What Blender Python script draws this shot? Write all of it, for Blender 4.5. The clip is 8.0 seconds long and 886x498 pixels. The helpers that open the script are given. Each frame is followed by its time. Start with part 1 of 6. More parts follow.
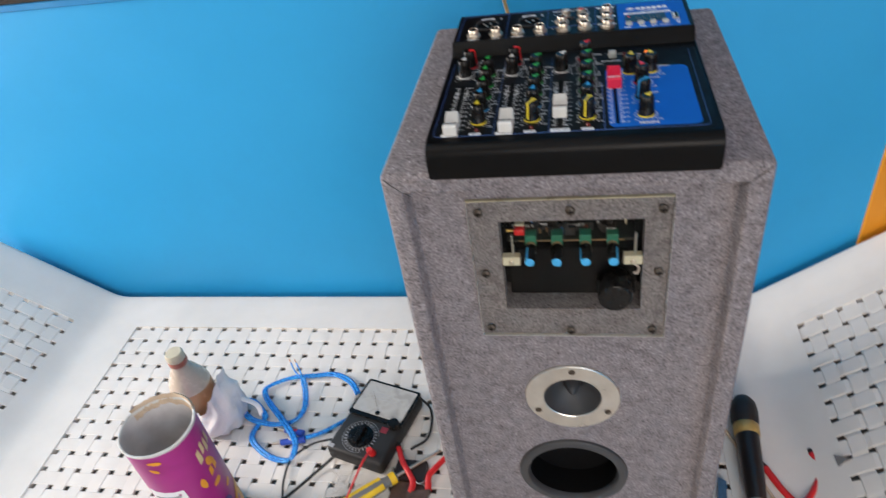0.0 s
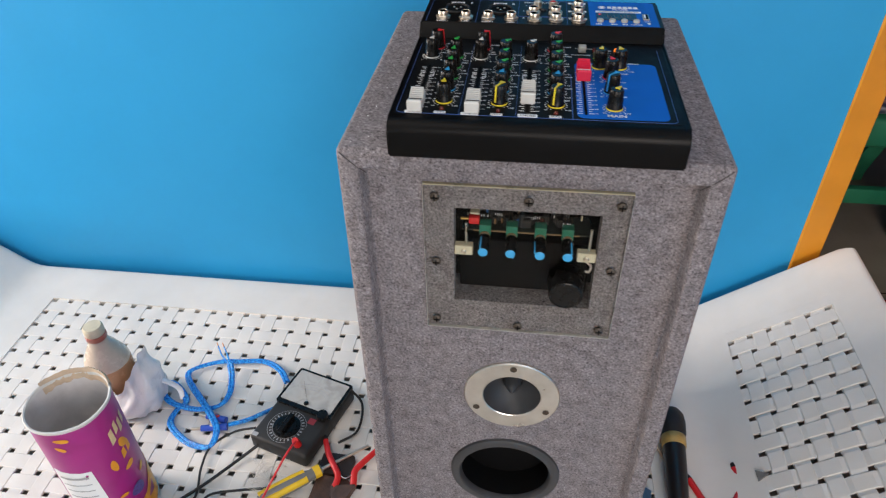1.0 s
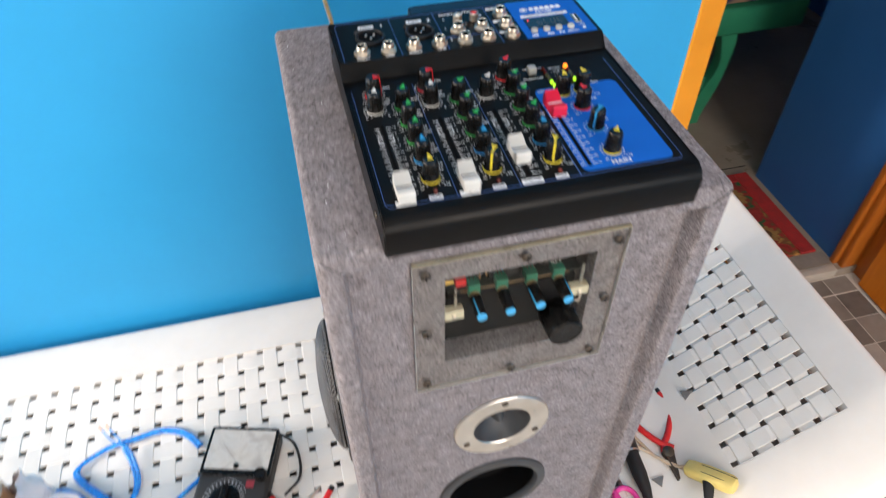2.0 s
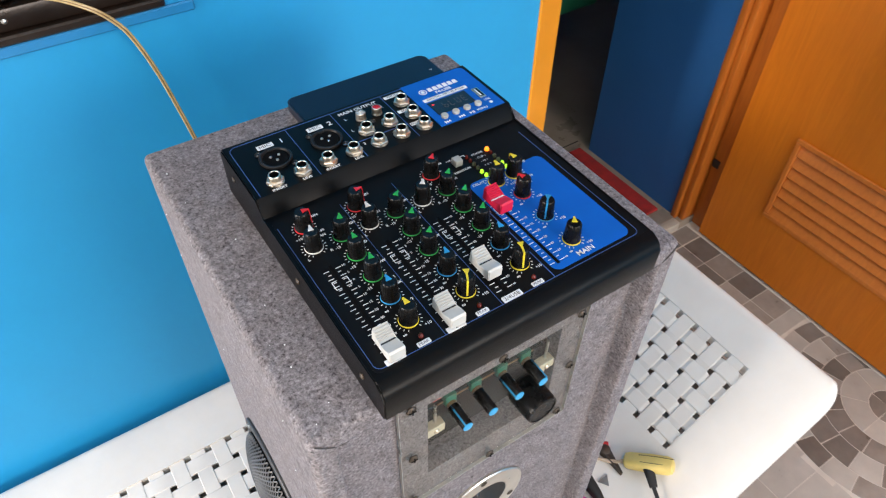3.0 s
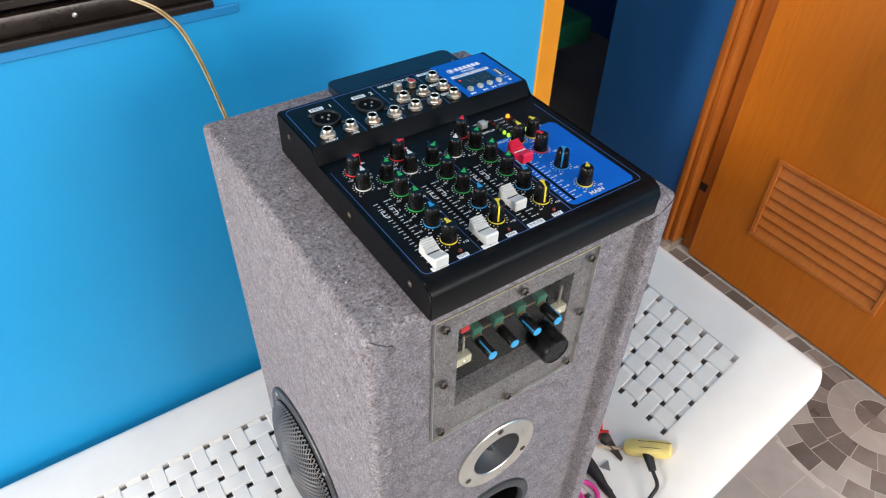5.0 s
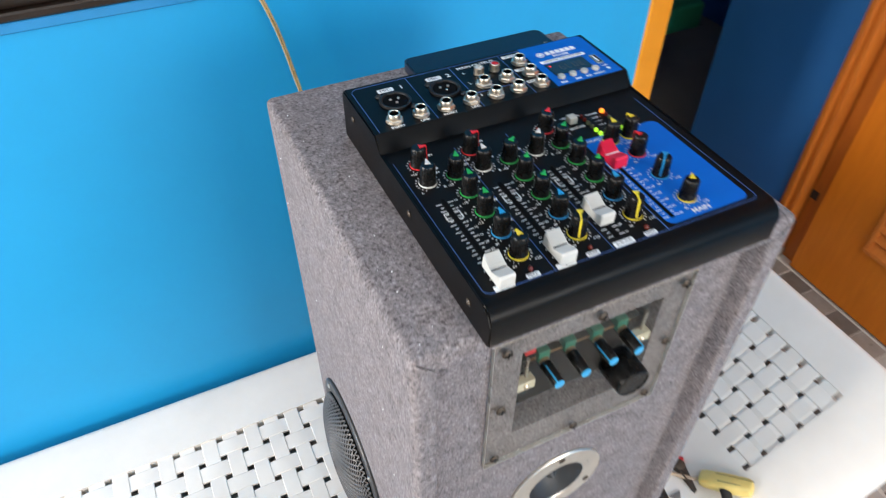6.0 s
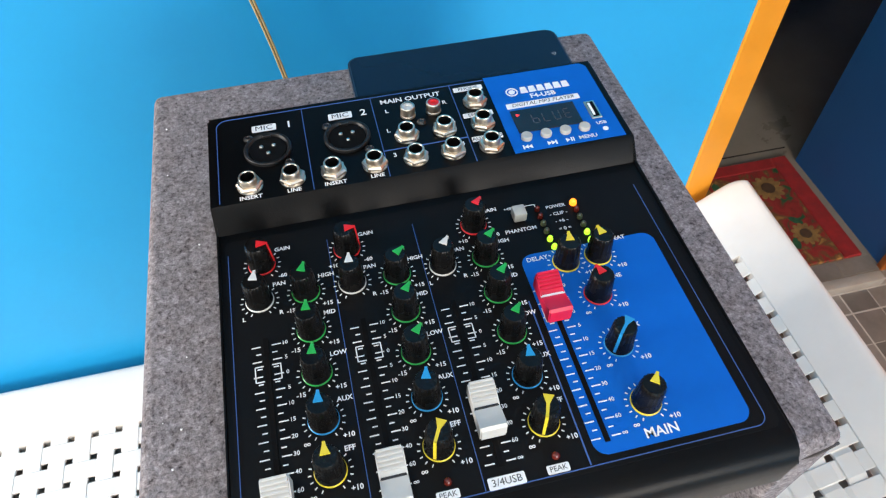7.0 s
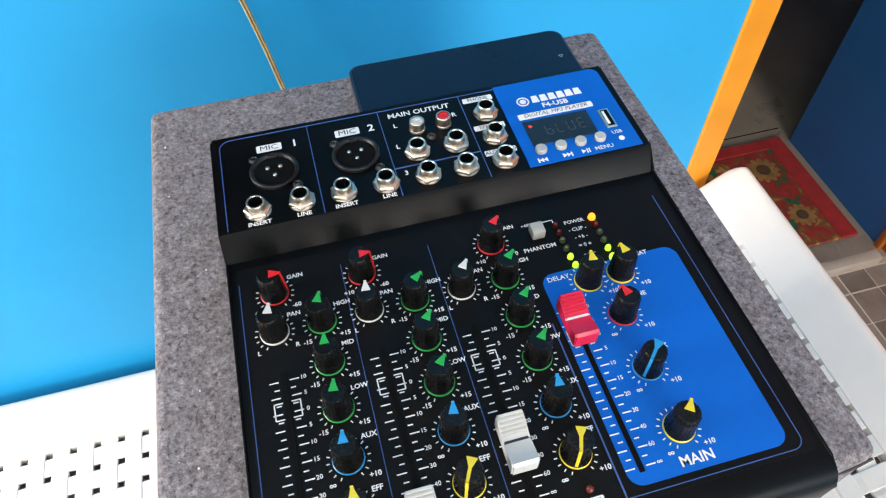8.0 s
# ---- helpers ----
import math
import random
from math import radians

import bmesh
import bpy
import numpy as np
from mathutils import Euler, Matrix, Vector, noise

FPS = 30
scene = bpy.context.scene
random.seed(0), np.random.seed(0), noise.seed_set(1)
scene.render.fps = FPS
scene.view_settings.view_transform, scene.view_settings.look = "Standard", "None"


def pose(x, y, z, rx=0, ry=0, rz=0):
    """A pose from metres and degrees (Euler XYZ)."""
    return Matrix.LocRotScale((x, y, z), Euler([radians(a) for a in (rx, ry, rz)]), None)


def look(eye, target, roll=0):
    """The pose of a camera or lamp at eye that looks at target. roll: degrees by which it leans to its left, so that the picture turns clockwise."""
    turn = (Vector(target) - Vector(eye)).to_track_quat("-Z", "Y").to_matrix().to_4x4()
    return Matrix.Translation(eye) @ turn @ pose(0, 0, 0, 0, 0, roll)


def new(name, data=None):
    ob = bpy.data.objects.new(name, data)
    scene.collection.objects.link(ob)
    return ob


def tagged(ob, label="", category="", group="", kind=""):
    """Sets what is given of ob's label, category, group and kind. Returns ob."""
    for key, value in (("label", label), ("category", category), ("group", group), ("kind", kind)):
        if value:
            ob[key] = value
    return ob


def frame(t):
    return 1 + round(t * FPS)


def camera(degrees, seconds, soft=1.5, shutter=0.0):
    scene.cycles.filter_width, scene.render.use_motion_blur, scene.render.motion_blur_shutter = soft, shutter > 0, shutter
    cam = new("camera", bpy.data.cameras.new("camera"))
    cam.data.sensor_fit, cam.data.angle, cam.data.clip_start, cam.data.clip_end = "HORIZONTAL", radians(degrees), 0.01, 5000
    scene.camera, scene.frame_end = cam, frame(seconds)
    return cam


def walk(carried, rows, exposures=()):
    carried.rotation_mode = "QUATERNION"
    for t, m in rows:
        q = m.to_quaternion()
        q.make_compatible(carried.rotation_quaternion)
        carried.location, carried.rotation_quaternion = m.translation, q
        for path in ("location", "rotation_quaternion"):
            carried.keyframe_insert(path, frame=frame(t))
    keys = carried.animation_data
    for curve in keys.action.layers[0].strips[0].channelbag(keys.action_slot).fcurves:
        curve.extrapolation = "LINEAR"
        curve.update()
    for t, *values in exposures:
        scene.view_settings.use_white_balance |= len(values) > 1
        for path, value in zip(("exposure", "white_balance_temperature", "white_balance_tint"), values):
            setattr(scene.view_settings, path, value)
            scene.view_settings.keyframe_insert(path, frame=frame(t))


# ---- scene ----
cam = camera(66.1, 8.0, soft=1.2, shutter=0.35)
PATH = [
    (0, (0.012, -0.468, 1.298), (-0.387, 1.058, 0.067), -10.0),
    (0.2, (0.029, -0.471, 1.284), (-0.312, 1.040, 0.018), -9.3),
    (0.5, (0.045, -0.48, 1.278), (-0.238, 1.012, -0.023), -3.8),
    (1, (-0.004, -0.464, 1.272), (-0.221, 1.094, 0.036), -1.2),
    (1.5, (-0.052, -0.441, 1.284), (-0.049, 1.096, 0.004), -0.5),
    (1.7, (-0.080, -0.421, 1.293), (0.053, 1.119, 0.024), 0.4),
    (2, (-0.15, -0.32, 1.326), (0.201, 1.037, -0.1), -0.0),
    (2.2, (-0.168, -0.257, 1.345), (0.296, 1.066, -0.081), -0.3),
    (3.3, (-0.217, -0.199, 1.37), (0.609, 0.909, -0.076), 2.0),
    (3.5, (-0.236, -0.213, 1.371), (0.606, 0.913, -0.051), 2.5),
    (4, (-0.274, -0.237, 1.362), (0.569, 0.936, -0.021), 3.2),
    (5.5, (-0.287, -0.283, 1.355), (0.564, 0.939, 0.02), 1.3),
    (6, (-0.244, -0.225, 1.329), (0.386, 1.066, -0.063), 0.5),
    (6.5, (-0.114, -0.122, 1.305), (0.31, 1.193, -0.142), 1.1),
    (7, (-0.047, -0.079, 1.295), (0.23, 1.133, -0.272), -0.7),
    (7.5, (-0.043, -0.054, 1.295), (0.22, 1.105, -0.314), -1.8),
    (8, (-0.054, -0.056, 1.298), (0.238, 1.115, -0.296), -1.6),
]
walk(cam, [(t, look(eye, target, roll)) for t, eye, target, roll in PATH],
     exposures=((0.0, 0.40, 6850, 14), (0.5, 0.35, 6850, 14), (1.0, 0.36, 6850, 14), (1.5, 0.40, 6800, 14), (1.7, 0.71, 6950, 14), (2.0, 0.95, 7000, 14), (3.5, 0.91, 6650, 12), (5.5, 0.89, 6550, 11), (6.5, 1.02, 6600, 10), (8.0, 1.22, 6700, 10)))

# ---- world, light, exposure ----
world = bpy.data.worlds.new("sky")
world.use_nodes = True
scene.world = world
wn = world.node_tree
sky = wn.nodes.new("ShaderNodeTexSky")
sky.sky_type = "NISHITA"
sky.sun_disc = False
sky.sun_elevation = radians(48)
sky.sun_rotation = radians(215)
wn.links.new(sky.outputs[0], wn.nodes["Background"].inputs[0])
wn.nodes["Background"].inputs[1].default_value = 0.06


def rect_lamp(name, place, aim, w, h, watts, colour=(1.0, 0.925, 0.85)):
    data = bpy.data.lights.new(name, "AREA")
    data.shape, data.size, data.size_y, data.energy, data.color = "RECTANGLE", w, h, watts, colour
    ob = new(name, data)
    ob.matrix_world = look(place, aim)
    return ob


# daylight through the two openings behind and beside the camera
rect_lamp("daylight_side", (-2.40, 0.10, 1.24), (0.0, 0.14, 0.80), 0.7, 1.0, 44)
rect_lamp("daylight_front", (0.56, -2.40, 1.52), (0.05, 0.0, 0.8), 1.2, 1.1, 32)
# added fill lamp under the solid ceiling, brightens faces that look up
rect_lamp("ceiling_daylight", (-0.5, -0.75, 2.55), (-0.5, -0.7, 0.0), 0.30, 1.2, 3.5, (1.0, 0.95, 0.88))

# ---- materials ----


def nodes_of(name):
    m = bpy.data.materials.new(name)
    m.use_nodes = True
    t = m.node_tree
    return m, t, t.nodes["Principled BSDF"]


def put(t, kind, **kw):
    n = t.nodes.new(kind)
    for k, v in kw.items():
        n.inputs[k.replace("_", " ")].default_value = v
    return n


def ramp(t, fac, stops):
    r = t.nodes.new("ShaderNodeValToRGB")
    r.color_ramp.elements[0].position, r.color_ramp.elements[0].color = stops[0][0], (*stops[0][1], 1)
    r.color_ramp.elements[1].position, r.color_ramp.elements[1].color = stops[-1][0], (*stops[-1][1], 1)
    for p, c in stops[1:-1]:
        e = r.color_ramp.elements.new(p)
        e.color = (*c, 1)
    t.links.new(fac, r.inputs[0])
    return r


def shade(c, f):
    return tuple(min(1.0, v * f) for v in c)


def surface(name, colour, rough=0.5, metal=0.0, vary=0.12, scale=12.0, grain=300.0, bump=0.05, spec=0.5, rough_vary=0.12, coat=0.0, per_object=0.0):
    """Paint, plastic or metal with stains at one scale and grain at a finer one."""
    m, t, b = nodes_of(name)
    co = t.nodes.new("ShaderNodeTexCoord")
    n1 = put(t, "ShaderNodeTexNoise", Scale=scale, Detail=5.0, Roughness=0.6)
    n2 = put(t, "ShaderNodeTexNoise", Scale=grain, Detail=3.0)
    for n in (n1, n2):
        t.links.new(co.outputs["Object"], n.inputs["Vector"])
    r = ramp(t, n1.outputs["Fac"], [(0.3, shade(colour, 1 - vary)), (0.7, shade(colour, 1 + vary))])
    out = r.outputs[0]
    if per_object:
        info = t.nodes.new("ShaderNodeObjectInfo")
        hsv = t.nodes.new("ShaderNodeHueSaturation")
        mr = put(t, "ShaderNodeMapRange", From_Min=0.0, From_Max=1.0, To_Min=1 - per_object, To_Max=1 + per_object)
        t.links.new(info.outputs["Random"], mr.inputs["Value"])
        t.links.new(mr.outputs[0], hsv.inputs["Value"])
        t.links.new(out, hsv.inputs["Color"])
        out = hsv.outputs[0]
    t.links.new(out, b.inputs["Base Color"])
    mr2 = put(t, "ShaderNodeMapRange", From_Min=0.3, From_Max=0.7, To_Min=max(0.02, rough - rough_vary), To_Max=min(1, rough + rough_vary))
    t.links.new(n1.outputs["Fac"], mr2.inputs["Value"])
    t.links.new(mr2.outputs[0], b.inputs["Roughness"])
    b.inputs["Metallic"].default_value = metal
    b.inputs["Specular IOR Level"].default_value = spec
    b.inputs["Coat Weight"].default_value = coat
    if bump:
        bp = put(t, "ShaderNodeBump", Strength=bump, Distance=0.002)
        t.links.new(n2.outputs["Fac"], bp.inputs["Height"])
        t.links.new(bp.outputs[0], b.inputs["Normal"])
    return m


def felt_material():
    m, t, b = nodes_of("grey_carpet_felt")
    co = t.nodes.new("ShaderNodeTexCoord")
    big = put(t, "ShaderNodeTexNoise", Scale=95.0, Detail=5.0, Roughness=0.6, Distortion=0.3)
    mid = put(t, "ShaderNodeTexNoise", Scale=430.0, Detail=4.0, Roughness=0.62, Distortion=0.4)
    fine = put(t, "ShaderNodeTexNoise", Scale=1000.0, Detail=3.0, Roughness=0.7, Distortion=0.3)
    for n in (big, mid, fine):
        t.links.new(co.outputs["Object"], n.inputs["Vector"])
    r = ramp(t, mid.outputs["Fac"], [(0.29, (0.034, 0.030, 0.032)), (0.39, (0.141, 0.128, 0.134)), (0.54, (0.226, 0.207, 0.216)), (0.74, (0.38, 0.355, 0.365))])
    f = ramp(t, fine.outputs["Fac"], [(0.34, (0.76, 0.75, 0.76)), (0.66, (1.19, 1.19, 1.18))])
    g = ramp(t, big.outputs["Fac"], [(0.34, (0.76, 0.74, 0.75)), (0.5, (0.98, 0.97, 0.98)), (0.68, (1.15, 1.14, 1.15))])
    a = t.nodes.new("ShaderNodeMixRGB")
    a.blend_type, a.inputs[0].default_value = "MULTIPLY", 1.0
    t.links.new(r.outputs[0], a.inputs[1])
    t.links.new(f.outputs[0], a.inputs[2])
    c = t.nodes.new("ShaderNodeMixRGB")
    c.blend_type, c.inputs[0].default_value = "MULTIPLY", 1.0
    t.links.new(a.outputs[0], c.inputs[1])
    t.links.new(g.outputs[0], c.inputs[2])
    t.links.new(c.outputs[0], b.inputs["Base Color"])
    b.inputs["Roughness"].default_value = 0.95
    b.inputs["Specular IOR Level"].default_value = 0.1
    b.inputs["Sheen Weight"].default_value = 0.06
    mx = put(t, "ShaderNodeMath")
    mx.operation = "ADD"
    t.links.new(mid.outputs["Fac"], mx.inputs[0])
    t.links.new(fine.outputs["Fac"], mx.inputs[1])
    bp = put(t, "ShaderNodeBump", Strength=0.4, Distance=0.0014)
    t.links.new(mx.outputs[0], bp.inputs["Height"])
    t.links.new(bp.outputs[0], b.inputs["Normal"])
    return m


def wood_material(name, dark, light, scale=7.0, axis_scale=(14.0, 14.0, 1.2), rough=0.4):
    m, t, b = nodes_of(name)
    co = t.nodes.new("ShaderNodeTexCoord")
    mp = t.nodes.new("ShaderNodeMapping")
    mp.inputs["Scale"].default_value = axis_scale
    n = put(t, "ShaderNodeTexNoise", Scale=scale, Detail=6.0, Roughness=0.65, Distortion=0.6)
    t.links.new(co.outputs["Object"], mp.inputs["Vector"])
    t.links.new(mp.outputs[0], n.inputs["Vector"])
    r = ramp(t, n.outputs["Fac"], [(0.3, dark), (0.7, light)])
    t.links.new(r.outputs[0], b.inputs["Base Color"])
    b.inputs["Roughness"].default_value = rough
    bp = put(t, "ShaderNodeBump", Strength=0.08, Distance=0.002)
    t.links.new(n.outputs["Fac"], bp.inputs["Height"])
    t.links.new(bp.outputs[0], b.inputs["Normal"])
    return m


def glow_material(name, colour, strength):
    m, t, b = nodes_of(name)
    b.inputs["Base Color"].default_value = (*colour, 1)
    b.inputs["Roughness"].default_value = 0.3
    b.inputs["Emission Color"].default_value = (*colour, 1)
    b.inputs["Emission Strength"].default_value = strength
    return m


def thin_clear_material(name, tint):
    """A thin clear sheet: straight transmission with a little gloss."""
    m, t, b = nodes_of(name)
    t.nodes.remove(b)
    clear = t.nodes.new("ShaderNodeBsdfTransparent")
    clear.inputs["Color"].default_value = (*tint, 1)
    gloss = t.nodes.new("ShaderNodeBsdfGlossy")
    gloss.inputs["Roughness"].default_value = 0.05
    mix = t.nodes.new("ShaderNodeMixShader")
    lw = put(t, "ShaderNodeLayerWeight", Blend=0.5)
    power = put(t, "ShaderNodeMath")
    power.operation, power.inputs[1].default_value = "POWER", 5.0
    scale = put(t, "ShaderNodeMath")
    scale.operation, scale.inputs[1].default_value, scale.inputs[2].default_value = "MULTIPLY_ADD", 0.9, 0.006
    t.links.new(lw.outputs["Facing"], power.inputs[0])
    t.links.new(power.outputs[0], scale.inputs[0])
    t.links.new(scale.outputs[0], mix.inputs[0])
    t.links.new(clear.outputs[0], mix.inputs[1])
    t.links.new(gloss.outputs[0], mix.inputs[2])
    t.links.new(mix.outputs[0], t.nodes["Material Output"].inputs["Surface"])
    return m


def blotch_material(name, colours, scale, rough=0.9, detail=2.0, bump=0.1, stops=None):
    """Cloth or print with blotches of several colours."""
    m, t, b = nodes_of(name)
    co = t.nodes.new("ShaderNodeTexCoord")
    n = put(t, "ShaderNodeTexNoise", Scale=scale, Detail=detail, Roughness=0.5, Distortion=0.8)
    t.links.new(co.outputs["Object"], n.inputs["Vector"])
    k = len(colours)
    r = ramp(t, n.outputs["Fac"], [(0.32 + 0.36 * i / (k - 1), c) for i, c in enumerate(colours)])
    f = put(t, "ShaderNodeTexNoise", Scale=scale * 25, Detail=3.0)
    t.links.new(co.outputs["Object"], f.inputs["Vector"])
    t.links.new(r.outputs[0], b.inputs["Base Color"])
    b.inputs["Roughness"].default_value = rough
    bp = put(t, "ShaderNodeBump", Strength=bump, Distance=0.002)
    t.links.new(f.outputs["Fac"], bp.inputs["Height"])
    t.links.new(bp.outputs[0], b.inputs["Normal"])
    return m


FELT = felt_material()
WALL_BLUE = surface("blue_wall_paint", (0.009, 0.300, 0.615), 0.46, spec=0.35, vary=0.05, scale=3.0, grain=90, bump=0.08, rough_vary=0.06)
# wall blue darkened: the shade beyond the doorway is in the colour
DEEP_BLUE = surface("shaded_blue_wall_paint", (0.019, 0.125, 0.36), 0.45, vary=0.10, scale=3.0, grain=90, bump=0.1)
PLAIN_WALL = surface("cream_wall_paint", (0.76, 0.745, 0.71), 0.6, vary=0.05, scale=2.0, grain=60, bump=0.08)
CEILING_MAT = surface("white_ceiling_paint", (0.82, 0.82, 0.81), 0.7, vary=0.04, scale=2.0, grain=60)
ORANGE = surface("orange_trim_paint", (0.62, 0.24, 0.012), 0.45, vary=0.10, scale=10, grain=80, bump=0.15)
WHITE_PLASTIC = surface("white_moulded_plastic", (0.73, 0.70, 0.66), 0.58, vary=0.05, scale=9, grain=160, bump=0.05, spec=0.30)
DOOR_WOOD = wood_material("orange_varnished_door", (0.58, 0.150, 0.006), (0.68, 0.190, 0.010), rough=0.42)
FRAME_WOOD = wood_material("orange_varnished_frame", (0.36, 0.095, 0.010), (0.50, 0.145, 0.016), rough=0.45)
LOUVRE_WOOD = wood_material("reddish_louvre_slat", (0.54, 0.15, 0.020), (0.66, 0.20, 0.030), rough=0.5)
POWDER = surface("black_powder_coat", (0.0026, 0.0026, 0.0029), 0.34, vary=0.15, scale=25, grain=1400, bump=0.08, spec=0.11, rough_vary=0.05)
SATIN_BLACK = surface("black_satin_steel", (0.012, 0.012, 0.013), 0.33, vary=0.12, scale=20, grain=1500, bump=0.06, rough_vary=0.05)
KNOB_BLACK = surface("black_knob_plastic", (0.006, 0.006, 0.0062), 0.27, vary=0.2, scale=80, grain=900, bump=0.05, spec=0.2)
RUBBER = surface("black_rubber", (0.010, 0.010, 0.011), 0.55, vary=0.2, scale=40, grain=500, bump=0.12)
CHARCOAL = surface("charcoal_plastic", (0.035, 0.036, 0.04), 0.5, vary=0.15, scale=30, grain=500, bump=0.08)
# near-black that puts the shade of holes, slots and gaps into colour; also joints
VOID = surface("shade_and_joint_black", (0.004, 0.004, 0.0045), 0.8, vary=0.2, scale=20, spec=0.08)
PANEL_BLUE = surface("blue_screen_print", (0.001, 0.108, 0.48), 0.45, vary=0.07, scale=18, grain=900, bump=0.04, rough_vary=0.05, spec=0.14)
LINE_BLUE = surface("blue_printed_line", (0.045, 0.11, 0.33), 0.45, vary=0.05, scale=30)
PRINT_WHITE = surface("white_print", (0.78, 0.79, 0.80), 0.5, vary=0.04, scale=60, bump=0)
PRINT_GREY = surface("grey_print", (0.35, 0.36, 0.38), 0.5, vary=0.04, scale=60, bump=0)
PRINT_BLACK = surface("black_print", (0.015, 0.015, 0.017), 0.5, vary=0.05, scale=60, bump=0)
CHROME = surface("bright_nickel", (0.72, 0.63, 0.52), 0.36, metal=1.0, vary=0.08, scale=150, grain=900, bump=0.02, rough_vary=0.07)
STEEL = surface("brushed_steel", (0.63, 0.60, 0.55), 0.33, metal=1.0, vary=0.10, scale=40, grain=900, bump=0.05, rough_vary=0.08)
DARK_STEEL = surface("dark_steel", (0.085, 0.068, 0.055), 0.55, metal=0.7, vary=0.25, scale=120, grain=900, bump=0.08)
CAP_RED = surface("red_pointer_cap", (0.62, 0.015, 0.02), 0.4, vary=0.08, scale=90)
CAP_GREEN = surface("green_pointer_cap", (0.015, 0.33, 0.06), 0.4, vary=0.08, scale=90)
CAP_BLUE = surface("blue_pointer_cap", (0.015, 0.26, 0.55), 0.4, vary=0.08, scale=90)
CAP_YELLOW = surface("yellow_pointer_cap", (0.68, 0.54, 0.03), 0.4, vary=0.08, scale=90)
CAP_WHITE = surface("white_pointer_cap", (0.60, 0.60, 0.58), 0.4, vary=0.06, scale=90)
FADER_WHITE = surface("white_fader_plastic", (0.56, 0.555, 0.53), 0.42, vary=0.05, scale=60, bump=0.05)
FADER_RED = surface("red_fader_plastic", (0.66, 0.012, 0.055), 0.42, vary=0.07, scale=60, bump=0.05)
BUTTON_GREY = surface("pale_grey_button", (0.42, 0.415, 0.38), 0.45, vary=0.06, scale=60)
LED_RED_OFF = surface("dark_red_lens", (0.10, 0.012, 0.008), 0.25, vary=0.1, scale=90)
LED_DIM = surface("unlit_green_lens", (0.05, 0.06, 0.03), 0.3, vary=0.1, scale=90)
LED_AMBER = glow_material("lit_amber_lens", (1.0, 0.22, 0.015), 1.3)
LED_GREEN = glow_material("lit_green_lens", (0.45, 1.0, 0.04), 0.55)
LED_RED = glow_material("lit_red_segment", (0.9, 0.03, 0.03), 0.7)
SEGMENT = glow_material("dim_display_segment", (0.06, 0.05, 0.05), 0.03)
DISPLAY = surface("black_display_window", (0.012, 0.010, 0.012), 0.12, vary=0.1, scale=40, bump=0)
GLASS_BLACK = surface("black_phone_glass", (0.006, 0.010, 0.024), 0.12, vary=0.1, scale=10, bump=0, rough_vary=0.03, spec=0.24)
ACRYLIC = thin_clear_material("clear_acrylic", (0.95, 0.95, 0.93))
ACRYLIC_EDGE = surface("yellowish_acrylic_edge", (0.34, 0.30, 0.20), 0.35, vary=0.25, scale=40)
ACRYLIC_PALE = surface("pale_acrylic_edge", (0.40, 0.385, 0.36), 0.35, vary=0.3, scale=30)
PCB_GREEN = surface("green_component", (0.016, 0.15, 0.092), 0.45, vary=0.15, scale=120)
PCB_DARK = surface("dark_circuit_board", (0.008, 0.012, 0.010), 0.5, vary=0.3, scale=200)
IVORY = surface("ivory_plastic", (0.62, 0.56, 0.42), 0.5, vary=0.08, scale=90)
SKY_BLUE = surface("sky_blue_plastic", (0.03, 0.33, 0.62), 0.4, vary=0.06, scale=90)
RED_PLASTIC = surface("red_plastic", (0.60, 0.018, 0.020), 0.42, vary=0.10, scale=60)
YELLOW_PLASTIC = surface("yellow_plastic", (0.74, 0.47, 0.02), 0.4, vary=0.10, scale=60)

# ---- mesh helpers ----


def thing(name, place, label, category, group="", kind=""):
    ob = new(name)
    ob.empty_display_size = 0.02
    ob.location = place
    return tagged(ob, label, category, group, kind)


def origin_of(ob):
    v = Vector((0, 0, 0))
    while ob is not None:
        v = v + ob.location
        ob = ob.parent
    return v


def finish(bm, material, name, angle=35):
    bmesh.ops.recalc_face_normals(bm, faces=bm.faces[:])
    me = bpy.data.meshes.new(name)
    bm.to_mesh(me)
    bm.free()
    for p in me.polygons:
        p.use_smooth = True
    me.set_sharp_from_angle(angle=radians(angle))
    me.materials.append(material)
    return me


def part(name, bm, material, parent, label="", angle=35):
    """One mesh, given in world coordinates, under a thing or a part."""
    bmesh.ops.translate(bm, verts=bm.verts[:], vec=-origin_of(parent))
    ob = new(name, finish(bm, material, name, angle))
    ob.parent = parent
    return tagged(ob, label)


def solid(name, bm, material, label, category, kind="", group="", angle=35):
    """A thing that is one mesh, given in world coordinates."""
    me = finish(bm, material, name, angle)
    c = sum((v.co for v in me.vertices), Vector()) / len(me.vertices)
    c.z = min(v.co.z for v in me.vertices)
    me.transform(Matrix.Translation(-c))
    ob = new(name, me)
    ob.location = c
    return tagged(ob, label, category, group, kind)


def place_mesh(name, me, parent, at, turn=0.0, label=""):
    """A part on shared mesh data, at a place given relative to its parent."""
    ob = new(name, me)
    ob.parent = parent
    ob.location = at
    ob.rotation_euler = (0, 0, turn)
    return tagged(ob, label)


